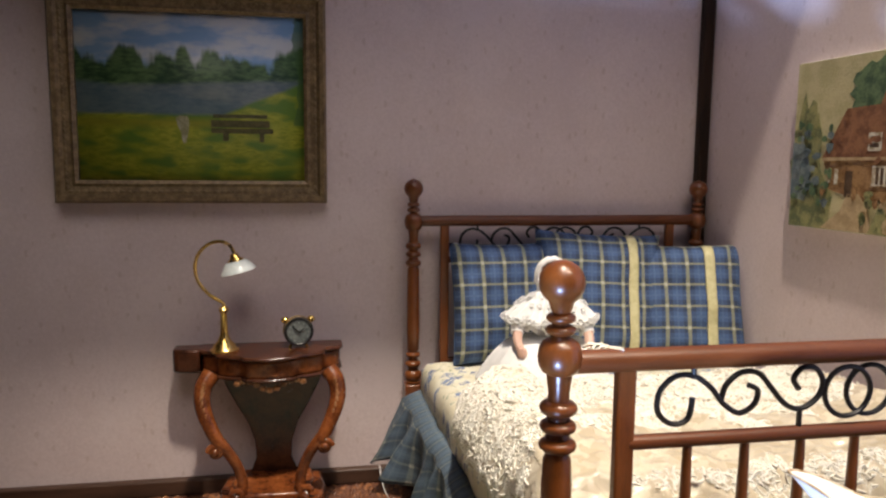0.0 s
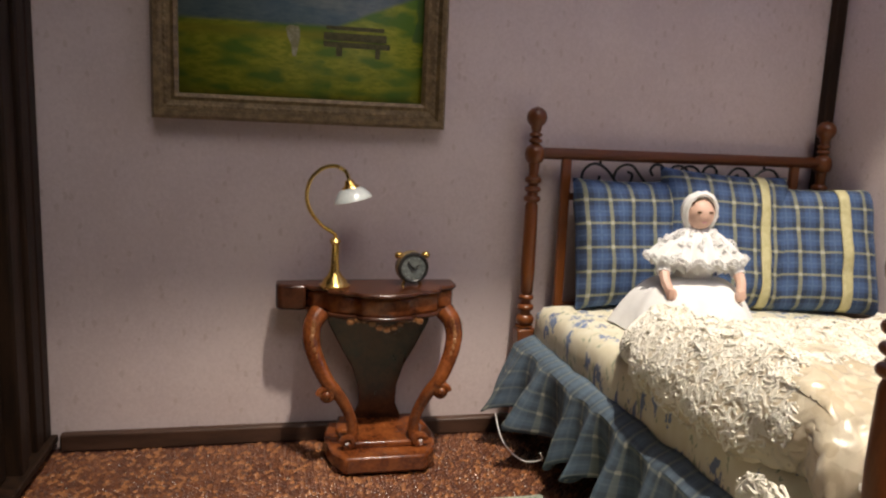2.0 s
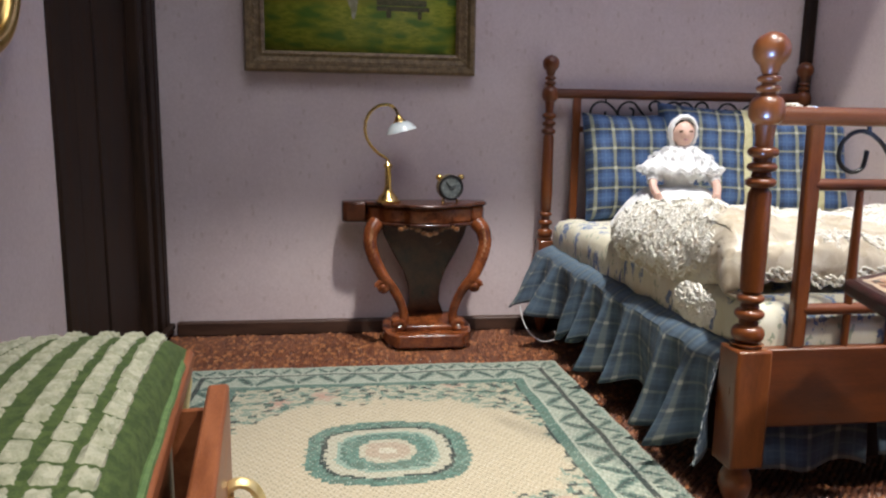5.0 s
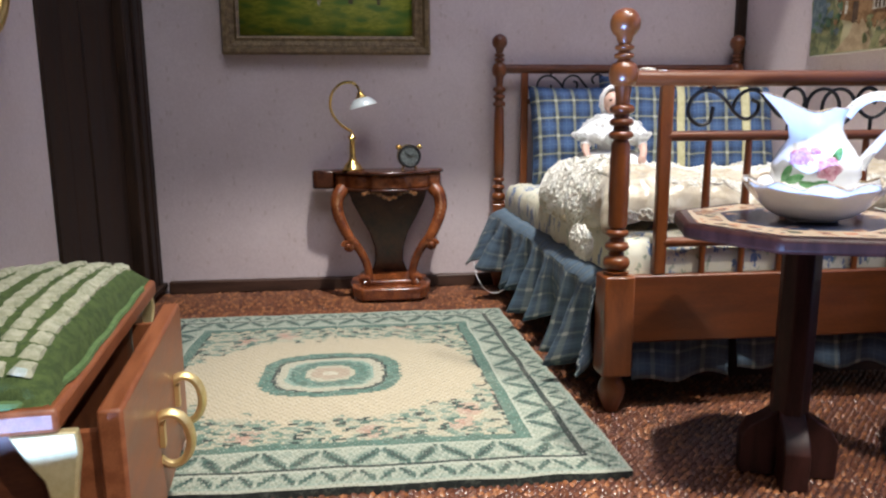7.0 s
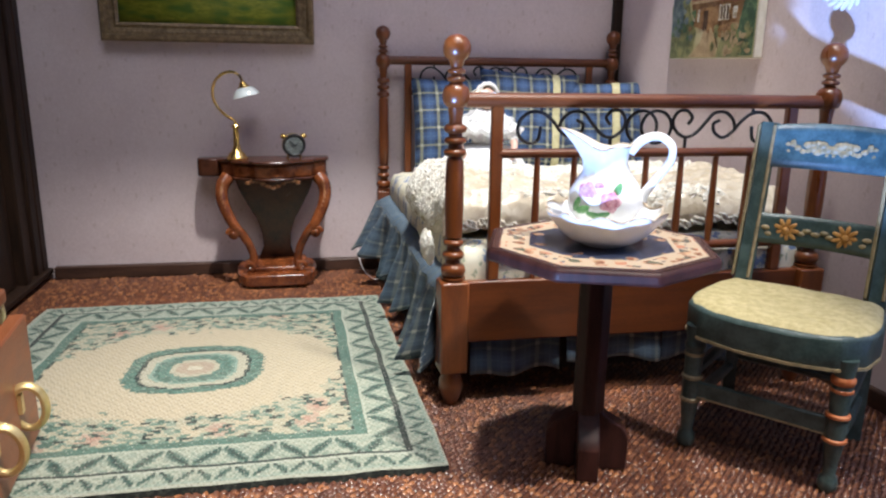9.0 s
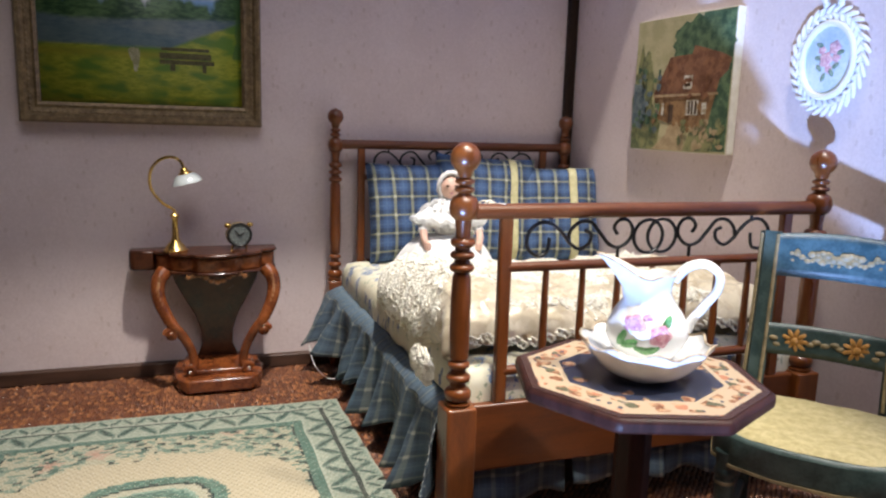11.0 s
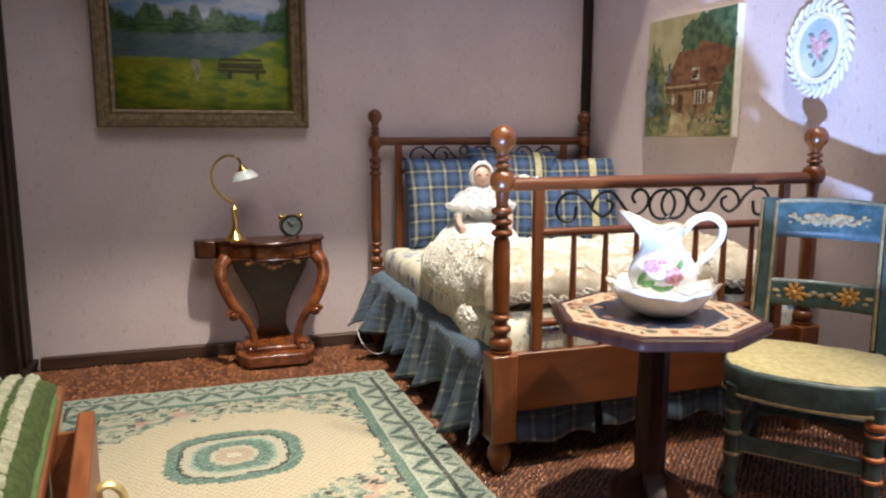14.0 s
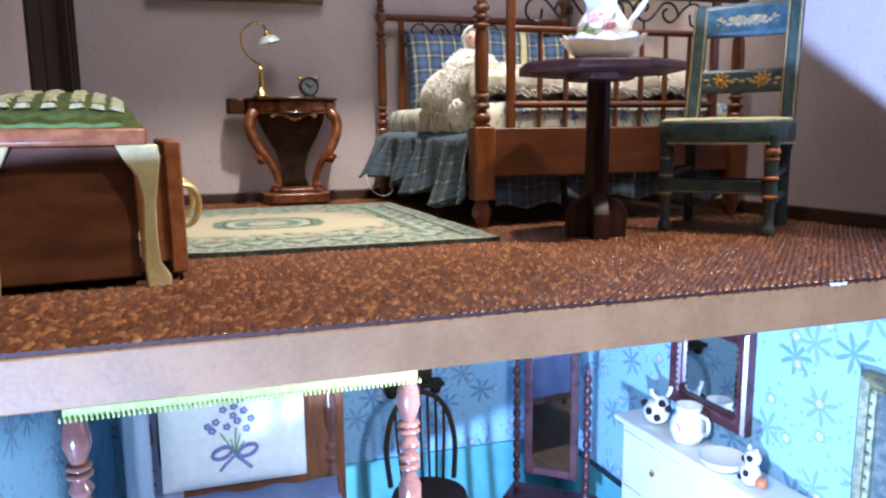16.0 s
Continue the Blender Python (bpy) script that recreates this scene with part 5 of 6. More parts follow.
back = [(-2.1, 5.5), (-1.9, 4.8), (-1.45, 3.9), (-1.0, 3.1), (-0.75, 2.3), (-0.72, 1.6), (-1.0, 0.9), (1.0, 0.9), (0.72, 1.6), (0.75, 2.3), (1.0, 3.1), (1.45, 3.9), (1.9, 4.8), (2.1, 5.5)]
bm = bmesh.new()
turn_verts(prism(bm, back, 0, 0.2), Matrix(((1, 0, 0, 0), (0, 0, -1, -0.25), (0, 1, 0, 0), (0, 0, 0, 1))))
part("lyre_back", bm, CARVED_DARK, con, bevel=0.05)
BASE = [(-1.9, -0.1), (-2.1, -1.6), (-1.85, -2.9), (-1.45, -3.6), (1.45, -3.6), (1.85, -2.9), (2.1, -1.6), (1.9, -0.1)]
bm = bmesh.new()
prism(bm, BASE, 0.16, 0.78)
part("plinth", bm, CARVED, con, bevel=0.1)
bm = bmesh.new()
prism(bm, [(x * 0.78, y * 0.78) for x, y in BASE], 0.76, 1.02)
part("plinth_step", bm, CARVED, con, bevel=0.08)
for x, y in ((-1.6, -2.9), (1.6, -2.9), (-1.6, -0.4), (1.6, -0.4)):
    bm = bmesh.new()
    lathe(bm, [(0.0, 0.0), (0.22, 0.0), (0.3, 0.1), (0.26, 0.2), (0.2, 0.26)], x, y, 12)
    part("foot", bm, CARVED_DARK, con)

for piece in con.children_recursive:
    piece.data.transform(Matrix.Diagonal((1.0, 0.95, 1.0, 1)))

lampo = thing("table_lamp", TX - 1.28, TY - 1.3, 6.16, "brass swan-neck table lamp with a small milk-glass shade", "table lamp")
bm = bmesh.new()
lathe(bm, [(0.0, 0.0), (0.54, 0.0), (0.56, 0.07), (0.46, 0.14), (0.42, 0.26), (0.26, 0.42), (0.17, 0.62), (0.15, 0.8), (0.13, 1.5), (0.17, 1.58), (0.21, 1.66), (0.13, 1.78), (0.0, 1.8)], 0, 0, 20)
part("base", bm, BRASS, lampo)
bm = bmesh.new()
tube(bm, smooth_line([(0, 0, 1.75), (-0.05, 0, 1.95), (-0.5, 0, 2.25), (-0.9, 0, 2.75), (-1.03, 0, 3.3), (-0.9, 0, 3.85), (-0.5, 0, 4.25), (-0.05, 0, 4.35), (0.28, 0, 4.2), (0.42, 0, 3.95), (0.45, 0, 3.8)], 6), 0.07, 8)
part("neck", bm, BRASS, lampo)
bm = bmesh.new()
vs = lathe(bm, [(0.0, 0.3), (0.14, 0.28), (0.2, 0.1), (0.34, 0.0), (0.36, -0.06)], 0, 0, 16)
turn_verts(vs, pose(0.5, 0, 3.6, 0, -14, 0))
part("cap", bm, BRASS, lampo)
bm = bmesh.new()
vs = lathe(bm, [(0.33, 0.0), (0.5, -0.12), (0.64, -0.32), (0.70, -0.44), (0.66, -0.44), (0.58, -0.3), (0.3, -0.05)], 0, 0, 24)
turn_verts(vs, pose(0.5, 0, 3.6, 0, -14, 0))
part("shade", bm, MILK, lampo, "ribbed milk-glass shade")

clock = thing("alarm_clock", TX + 1.58, TY - 1.05, 6.16, "tiny brass alarm clock with a grey dial and two bells", "clock", rz=8)


def disc(bm, x, z, r, y0, y1, seg=24, index=0):
    vs = lathe(bm, [(0.0, y0), (r, y0), (r, y1), (0.0, y1)], 0, 0, seg, index)
    turn_verts(vs, Matrix(((1, 0, 0, x), (0, 0, -1, 0), (0, 1, 0, z), (0, 0, 0, 1))))


bm = bmesh.new()
disc(bm, 0, 0.68, 0.60, -0.22, 0.18, 32)
part("case", bm, FRAME_WOOD, clock, "dull bronzed case", bevel=0.05)
bm = bmesh.new()
tube(bm, [(0.53 * math.cos(a), -0.2, 0.68 + 0.53 * math.sin(a)) for a in [2 * math.pi * i / 32 for i in range(32)]], 0.065, 7, True)
part("bezel", bm, IRON, clock, "dark ring round the dial")
bm = bmesh.new()
disc(bm, 0, 0.68, 0.5, 0.18, 0.21, 32)
dial = part("dial", bm, CLOCK_FACE, clock)
for a, l in ((0.6, 0.26), (2.3, 0.36)):
    bm = bmesh.new()
    tube(bm, [(0, -0.26, 0.66), (l * math.cos(a), -0.26, 0.66 + l * math.sin(a))], 0.025, 5)
    part("clock_pointer", bm, IRON, dial)
bm = bmesh.new()
for k in range(12):
    a = k * math.pi / 6
    ball(bm, 0.38 * math.cos(a), -0.245, 0.66 + 0.38 * math.sin(a), 0.03, 6)
part("hour_marks", bm, MARKS, dial, "faint grey hour marks")
for s in (-1, 1):
    bm = bmesh.new()
    ball(bm, s * 0.52, -0.02, 1.14, 0.17, 12, 1, 1, 0.8)
    part("bell", bm, BRASS, clock)
    bm = bmesh.new()
    tube(bm, [(s * 0.22, 0, 0.25), (s * 0.36, -0.05, 0.0)], 0.06, 7)
    part("foot", bm, BRASS, clock)

# ---- rug ----
bm = bmesh.new()
RX, RY = 7.95, 8.2


def rug_top(u, v):
    x, y = -RX + 2 * RX * u, -RY + 2 * RY * v
    x *= 1.0 - 0.055 * v
    return (x + wob(x, y, 0, 0.8, 0.06), y + wob(x, y, 4, 0.8, 0.08), 0.2 + floor_z(19.95 + y) + wob(x, y, 2, 0.5, 0.03))


g = sheet(bm, 60, 64, rug_top, lambda u, v: (-RX + 2 * RX * u, -RY + 2 * RY * v))
edge = [g[i][0] for i in range(61)] + [g[60][j] for j in range(1, 65)] + [g[i][64] for i in range(59, -1, -1)] + [g[0][j] for j in range(63, 0, -1)]
low = [bm.verts.new((v.co.x, v.co.y, floor_z(19.95 + v.co.y) - 0.02)) for v in edge]
lay = bm.loops.layers.uv.verify()
for i in range(len(edge)):
    j = (i + 1) % len(edge)
    f = bm.faces.new((edge[i], low[i], low[j], edge[j]))
    f.material_index = 1
bm.faces.new(low[::-1])
single("rug", bm, [RUG, BINDING], -2.45, 19.95, 0.02, "woven cream rug with a green medallion, flower sprays and leaf border", "rug")

# ---- octagonal table with ewer and basin ----
WX, WY, WZ = 9.42, 11.6, 6.5
tab = thing("octagonal_table", WX, WY, 0, "small octagonal pedestal table with an inlaid flower-bordered top", "table", rz=27)
octo = [(2.91 / math.cos(math.pi / 8) * math.cos(math.pi / 8 + k * math.pi / 4), 2.91 / math.cos(math.pi / 8) * math.sin(math.pi / 8 + k * math.pi / 4)) for k in range(8)]
bm = bmesh.new()
vs = prism(bm, octo, WZ - 0.35, WZ)
top = part("table_top", bm, PURPLE_WOOD, tab, bevel=0.1)
bm = bmesh.new()
lay = bm.loops.layers.uv.verify()
ring = [bm.verts.new((x * 0.955, y * 0.955, WZ + 0.012)) for x, y in octo]
f = bm.faces.new(ring)
for loop in f.loops:
    loop[lay].uv = (loop.vert.co.x, loop.vert.co.y)
part("inlay", bm, INLAY, top, "flowered inlay", smooth=False)
bm = bmesh.new()
prism(bm, [(x * 0.42, y * 0.42) for x, y in octo], WZ - 0.6, WZ - 0.34)
part("bearer", bm, PURPLE_WOOD, tab, bevel=0.05)
bm = bmesh.new()
prism(bm, [(0.46 * math.cos(math.pi / 8 + k * math.pi / 4), 0.46 * math.sin(math.pi / 8 + k * math.pi / 4)) for k in range(8)], 0.5, WZ - 0.55)
part("column", bm, PURPLE_WOOD, tab, bevel=0.03)
for k in range(4):
    bm = bmesh.new()
    pts = [(0.3, 0.0), (1.12, 0.0), (1.15, 0.95), (0.95, 1.3), (0.62, 1.5), (0.3, 1.75)]
    turn_verts(prism(bm, pts, -0.3, 0.3), Matrix.Rotation(k * math.pi / 2 + math.pi / 4, 4, "Z") @ Matrix(((1, 0, 0, 0), (0, 0, -1, 0), (0, 1, 0, 0), (0, 0, 0, 1))))
    part("foot", bm, PURPLE_WOOD, tab, bevel=0.04)

basin = thing("wash_basin", WX + 0.02, WY - 0.2, WZ + 0.02, "white porcelain wash basin with a scalloped rim", "basin")
bm = bmesh.new()


def bowl(u, v):
    a = u * 2 * math.pi
    if v < 0.5:
        t = v / 0.5
        r, z = 0.75 + 1.35 * t ** 0.75, 0.05 + 0.85 * t ** 1.5
    else:
        t = (v - 0.5) / 0.5
        r, z = 2.05 - 2.0 * t ** 1.1, 0.9 - 0.65 * min(1, t * 1.5) ** 0.8
    rim = max(0, 1 - abs(v - 0.5) / 0.25)
    r += 0.10 * rim * math.cos(10 * a)
    z += 0.07 * rim * math.cos(10 * a + 1)
    return (r * math.cos(a), r * math.sin(a), z)


sheet(bm, 60, 28, bowl, wrap=True)
bmesh.ops.holes_fill(bm, edges=bm.edges, sides=0)
turn_verts(bm.verts, Matrix.Diagonal((0.74, 0.74, 1.0, 1)))
part("bowl", bm, PORCELAIN, basin)
bm = bmesh.new()
tube(bm, [(0.74 * q[0], 0.74 * q[1], q[2] + 0.01) for q in [bowl(k / 80, 0.5) for k in range(80)]], 0.03, 5, True)
part("gilt_rim", bm, RIM_GILT, basin, "thin worn gilt line on the rim")
bm = bmesh.new()
lathe(bm, [(0.0, 0.0), (0.56, 0.0), (0.6, 0.06), (0.7, 0.12), (0.0, 0.12)], 0, 0, 30)
part("foot_ring", bm, PORCELAIN, basin)

ewer = thing("ewer", WX, WY - 0.2, WZ + 0.42, "white porcelain ewer painted with pink roses, standing in the basin", "jug", rz=-30)
EW = [(0.0, 0.0), (0.62, 0.0), (0.70, 0.12), (0.95, 0.4), (1.12, 0.75), (1.10, 1.1), (0.92, 1.45), (0.70, 1.75), (0.58, 2.0), (0.62, 2.3), (0.74, 2.6)]
bm = bmesh.new()
g = []
seg = 40
for r, z in EW[1:]:
    row = []
    for k in range(seg):
        a = 2 * math.pi * k / seg
        s = max(0, (z - 1.7) / 0.9)
        lip = max(0, math.cos(a - math.pi)) ** 3 * s ** 1.3
        row.append(bm.verts.new((r * math.cos(a) - 0.75 * lip, r * math.sin(a) * (1 - 0.35 * lip), z + 0.42 * lip - 0.16 * s * (1 - abs(math.cos(a))) + 0.04 * s * math.cos(5 * a))))
    g.append(row)
inner = [bm.verts.new((v.co.x * 0.9 + 0.0, v.co.y * 0.9, v.co.z - 0.03)) for v in g[-1]]
deep = [bm.verts.new((0.5 * math.cos(2 * math.pi * k / seg), 0.5 * math.sin(2 * math.pi * k / seg), 1.9)) for k in range(seg)]
for a, b in zip(g + [inner], g[1:] + [inner, deep]):
    if a is b:
        continue
    for k in range(seg):
        bm.faces.new((a[k], a[(k + 1) % seg], b[(k + 1) % seg], b[k]))
bm.faces.new(g[0][::-1])
bm.faces.new(deep)
lip = [v.co.copy() for v in g[-1]]
part("body", bm, PORCELAIN, ewer)
bm = bmesh.new()
tube(bm, lip, 0.028, 5, True)
part("gilt_rim", bm, RIM_GILT, ewer, "thin worn gilt line on the lip")
bm = bmesh.new()
tube(bm, smooth_line([(0.62, 0, 2.35), (0.95, 0, 2.72), (1.4, 0, 2.85), (1.78, 0, 2.6), (1.78, 0, 2.15), (1.45, 0, 1.65), (1.15, 0, 1.2), (1.05, 0, 0.95)], 7), lambda t: 0.19 - 0.05 * math.sin(t * 3.1), 10, flat=0.8)
part("handle", bm, PORCELAIN, ewer)


def on_ewer(ang, z, off=0.0):
    """A point on the ewer's body and its outward way."""
    for (r0, z0), (r1, z1) in zip(EW[1:], EW[2:]):
        if z0 <= z <= z1:
            r = r0 + (r1 - r0) * (z - z0) / (z1 - z0)
    a = math.radians(ang)
    return Vector(((r + off) * math.cos(a), (r + off) * math.sin(a), z)), math.degrees(a)


for ang, z, r in ((-113, 1.22, 0.34), (-76, 1.0, 0.33), (-94, 1.42, 0.15)):
    bm = bmesh.new()
    p, a = on_ewer(ang, z, 0.0)
    rosette(bm, r * 0.9, Matrix.Translation(p) @ Matrix.Rotation(math.radians(a), 4, "Z"))
    part("painted_rose", bm, PINK, ewer)
for ang, z, t in ((-118, 0.72, 20), (-100, 0.6, -15), (-130, 0.85, 60), (-86, 0.62, 30), (-64, 1.3, 70)):
    bm = bmesh.new()
    p, a = on_ewer(ang, z, 0.0)
    vs = ball(bm, 0, 0, 0, 0.27, 8, 0.2, 1, 0.45)
    turn_verts(vs, Matrix.Translation(p) @ Matrix.Rotation(math.radians(a), 4, "Z") @ Matrix.Rotation(math.radians(t), 4, "X"))
    part("painted_leaf", bm, LEAF, ewer)

for piece in ewer.children:
    piece.data.transform(Matrix.Diagonal((0.86, 0.86, 0.86, 1)))

# ---- painted chair ----
# local x runs along the back, local -y to the front
chair = thing("painted_chair", 15.5, 11.85, 0, "blue-green painted chair with gilt flowers and worn cream rush seat", "chair", rz=-49)
SEAT_F = [(-2.25, 1.6), (-2.45, 0.6), (-2.55, -0.5), (-2.4, -1.5), (-1.8, -2.15), (-0.7, -2.45), (0.7, -2.45), (1.8, -2.15), (2.4, -1.5), (2.55, -0.5), (2.45, 0.6), (2.25, 1.6), (1.6, 1.9), (-1.6, 1.9)]
bm = bmesh.new()
prism(bm, SEAT_F, 3.5, 4.4)
seatp = part("seat_frame", bm, TEAL, chair, bevel=0.12)
bm = bmesh.new()
prism(bm, [(x * 1.007, y * 1.007) for x, y in SEAT_F], 3.48, 3.56)
part("gilt_line", bm, ORNAMENT, seatp, "worn gilt line")
bm = bmesh.new()
cen = bm.verts.new((0, -0.35, 4.44))
fine = smooth_line([(x * 0.96, y * 0.94, 0) for x, y in SEAT_F], 5, True)
rings = []
for k, s in enumerate((1.0, 0.93, 0.7, 0.45, 0.2)):
    rings.append([bm.verts.new((q.x * s, -0.35 + (q.y + 0.35) * s, 4.40 + (0, 0.09, 0.11, 0.09, 0.06)[k] + wob(q.x * s, q.y * s, k, 2.0, 0.03) - 0.05 * max(0, 1 - abs(abs(q.x) - abs(q.y)) * 2) * s)) for q in fine])
for a, b in zip(rings, rings[1:]):
    for i in range(len(a)):
        bm.faces.new((a[i], a[(i + 1) % len(a)], b[(i + 1) % len(a)], b[i]))
for i in range(len(fine)):
    bm.faces.new((rings[-1][i], rings[-1][(i + 1) % len(fine)], cen))
part("rush_seat", bm, RUSH, chair, "worn cream rush seat")
for s in (-1, 1):
    # back posts lean back above the seat
    bm = bmesh.new()
    pts = [(s * 1.92, 1.9, 0.0), (s * 1.92, 1.9, 2.0), (s * 1.92, 2.0, 4.2), (s * 1.9, 2.5, 6.5), (s * 1.9, 3.05, 9.35)]
    tube(bm, smooth_line(pts, 6), lambda t: 0.36 if t > 0.4 else 0.27, 4)
    bp = part("back_post", bm, TEAL, chair)
    bm = bmesh.new()
    tube(bm, smooth_line([(s * 1.92 - 0.24, 1.8, 4.5), (s * 1.9 - 0.24, 2.25, 6.5), (s * 1.9 - 0.24, 2.8, 9.3)], 5), 0.055, 5)
    tube(bm, smooth_line([(s * 1.92 + 0.24, 1.8, 4.5), (s * 1.9 + 0.24, 2.25, 6.5), (s * 1.9 + 0.24, 2.8, 9.3)], 5), 0.055, 5)
    part("gilt_edge", bm, ORNAMENT, bp, "worn gilt edge line")
    # turned front legs
    bm = bmesh.new()
    lathe(bm, [(0.0, 0.0), (0.2, 0.0), (0.27, 0.15), (0.24, 0.35), (0.16, 0.5), (0.2, 0.9), (0.26, 1.4), (0.27, 1.9), (0.24, 2.3), (0.27, 2.9), (0.26, 3.3), (0.3, 3.8)], s * 1.95, -1.8, 14)
    leg = part("front_leg", bm, TEAL, chair)
    for z, r in ((1.5, 0.31), (2.2, 0.31), (2.92, 0.29)):
        bm = bmesh.new()
        lathe(bm, [(r * 0.8, z - 0.07), (r, z - 0.03), (r, z + 0.04), (r * 0.8, z + 0.08)], s * 1.95, -1.8, 14)
        part("ring", bm, ORANGE if s > 0 else ORNAMENT, leg, "orange painted ring")
    bm = bmesh.new()
    ball(bm, s * 1.95, -1.8, 3.2, 0.31, 14, 1, 1, 0.8)
    part("knop", bm, ORANGE if s > 0 else TEAL, leg, "orange painted knop" if s > 0 else "")
    for z in (1.35, 2.35):
        bm = bmesh.new()
        tube(bm, [(s * 1.95, -1.75, z - 0.1), (s * 1.95, 0.0, z), (s * 1.92, 1.9, z)], lambda t: 0.15 + 0.04 * math.sin(t * 3.14), 8)
        part("side_stretcher", bm, TEAL, chair)
bm = bmesh.new()
box(bm, -1.9, 1.9, -1.9, -1.7, 1.55, 2.1)
fs = part("front_stretcher", bm, TEAL, chair, bevel=0.05)
bm = bmesh.new()
box(bm, -1.75, 1.75, -1.925, -1.895, 1.6, 1.64)
part("gilt_line", bm, ORNAMENT, fs)
bm = bmesh.new()
tube(bm, [(-1.92, 1.9, 1.8), (1.92, 1.9, 1.8)], 0.16, 8)
part("back_stretcher", bm, TEAL, chair)


def slat(z0, z1, y, half, mat, bow):
    bm = bmesh.new()

    def f(u, v):
        a = 2 * u - 1
        return (a * half, y + 0.2 * (v - 0.5) * (z1 - z0) + 0.25 * (1 - a * a), z0 + (z1 - z0 + bow * (1 - a * a)) * v)
    sheet(bm, 24, 5, f)
    return part("back_slat", bm, mat, chair, solid=0.26)


top = slat(8.0, 9.3, 2.85, 1.75, TEAL_BLUE_LIT, 0.1)
mid = slat(5.6, 6.55, 2.3, 1.75, TEAL, 0.0)
# gilt sprays on the slats
DAISY = plain("ochre_paint", (0.46, 0.22, 0.05), (0.60, 0.33, 0.10), 300, 0.45, 0.2, 1500)
bm = bmesh.new()
for s in (-1, 1):
    for k in range(9):
        x = s * (0.1 + 0.14 * k)
        yy = 2.71 + 0.25 * (1 - (x / 1.75) ** 2)
        ball(bm, x, yy, 8.63 + 0.13 * math.sin(k * 2.1), 0.19 - 0.012 * k, 8, 1, 0.35, 0.8)
        ball(bm, x, yy, 8.63 - 0.2 * math.cos(k * 1.3), 0.14 - 0.008 * k, 8, 1, 0.35, 0.8)
part("gilt_spray", bm, ORNAMENT, top, "raised gilt leaf spray")
for cx in (-0.85, 0.85):
    bm = bmesh.new()
    yy = 2.15 + 0.25 * (1 - (cx / 1.75) ** 2)
    for k in range(9):
        a = k * 2 * math.pi / 9
        vs = ball(bm, 0.24, 0, 0, 0.17, 8, 1, 0.3, 0.42)
        turn_verts(vs, Matrix.Translation((cx, yy, 6.08)) @ Matrix.Rotation(a, 4, "Y"))
    ball(bm, cx, yy - 0.04, 6.08, 0.12, 8, 1, 0.5, 1)
    part("gilt_flower", bm, DAISY, mid, "raised gilt daisy")
bm = bmesh.new()
for x, z in ((-0.25, 6.12), (0, 6.05), (0.25, 6.12), (-0.42, 6.02), (0.42, 6.02), (-1.45, 6.12), (1.45, 6.12), (-1.38, 5.92), (1.38, 5.92)):
    ball(bm, x, 2.15 + 0.25 * (1 - (x / 1.75) ** 2), z, 0.12, 8, 1.2, 0.35, 0.7)
part("gilt_leaves", bm, ORNAMENT, mid)

# ---- footstool chest with an open drawer ----
SX0, SX1, SY0, SY1 = -10.5, -6.3, 7.3, 17.0
stool = thing("stool_chest", 0, 0, 0, "upholstered box stool with pale cabriole legs and an open side drawer", "stool")
bm = bmesh.new()
box(bm, SX0 + 0.25, SX1 - 0.3, SY0 + 0.25, SY1 - 0.2, 0.28, 3.85)
body = part("box", bm, OAK_DARK, stool, bevel=0.06)
bm = bmesh.new()
box(bm, SX0, SX1 + 0.1, SY0 - 0.05, SY1, 3.85, 4.3)
part("top_board", bm, OAK, stool, bevel=0.1)
bm = bmesh.new()
cx, cy, hx, hy = (SX0 + SX1) / 2, (SY0 + SY1) / 2, (SX1 - SX0) / 2 - 0.05, (SY1 - SY0) / 2 - 0.1


def cushion(u, v):
    a, b = 2 * u - 1, 2 * v - 1
    edge = (1 - abs(a) ** 6) * (1 - abs(b) ** 6)
    sa = math.copysign(abs(a) ** 0.85, a)
    return (cx + sa * hx, cy + b * hy, 4.3 + 0.62 * edge ** 0.5 + 0.45 * (1 - a * a) * (1 - b * b) + wob(a * 5, b * 9, 1, 1, 0.05))


sheet(bm, 30, 56, cushion)
cush = part("cushion", bm, GREEN_YARN, stool, "green knitted cushion cover")
for i in range(7):
    for j in range(16):
        a, b = -0.76 + i * 0.245, -0.87 + j * 0.113
        p, q = Vector(cushion((a + 1) / 2, (b + 1) / 2)), Vector(cushion((a + 1.02) / 2, (b + 1) / 2))
        bm = bmesh.new()
        g = sheet(bm, 6, 6, lambda u, v: (0.195 * (2 * u - 1), 0.262 * (2 * v - 1), 0.13 * ((1 - (2 * u - 1) ** 6) * (1 - (2 * v - 1) ** 6)) ** 0.5 - 0.06 + 0.03 * math.sin(u * 16 + i) * math.sin(v * 19 + j)))
        turn_verts(bm.verts, Matrix.Translation(p) @ Matrix.Rotation(-math.atan2(q.z - p.z, q.x - p.x), 4, "Y") @ Matrix.Rotation(0.04 * math.sin(i * 3 + j * 5), 4, "Z"))
        part("knitted_square", bm, WHITE_YARN, cush)
bm = bmesh.new()
rim = [(cx + hx * math.copysign(min(1, abs(math.cos(t)) * 1.25), math.cos(t)), cy + hy * math.copysign(min(1, abs(math.sin(t)) * 1.25), math.sin(t)), 4.33 + 0.03 * math.sin(t * 17)) for t in [2 * math.pi * k / 90 for k in range(90)]]
tube(bm, rim, 0.09, 7, True)
part("piping", bm, plain("light_green_cord", (0.085, 0.15, 0.045), (0.14, 0.22, 0.075), 500, 0.8, 0.5, 2500), stool, "light green cord piping")
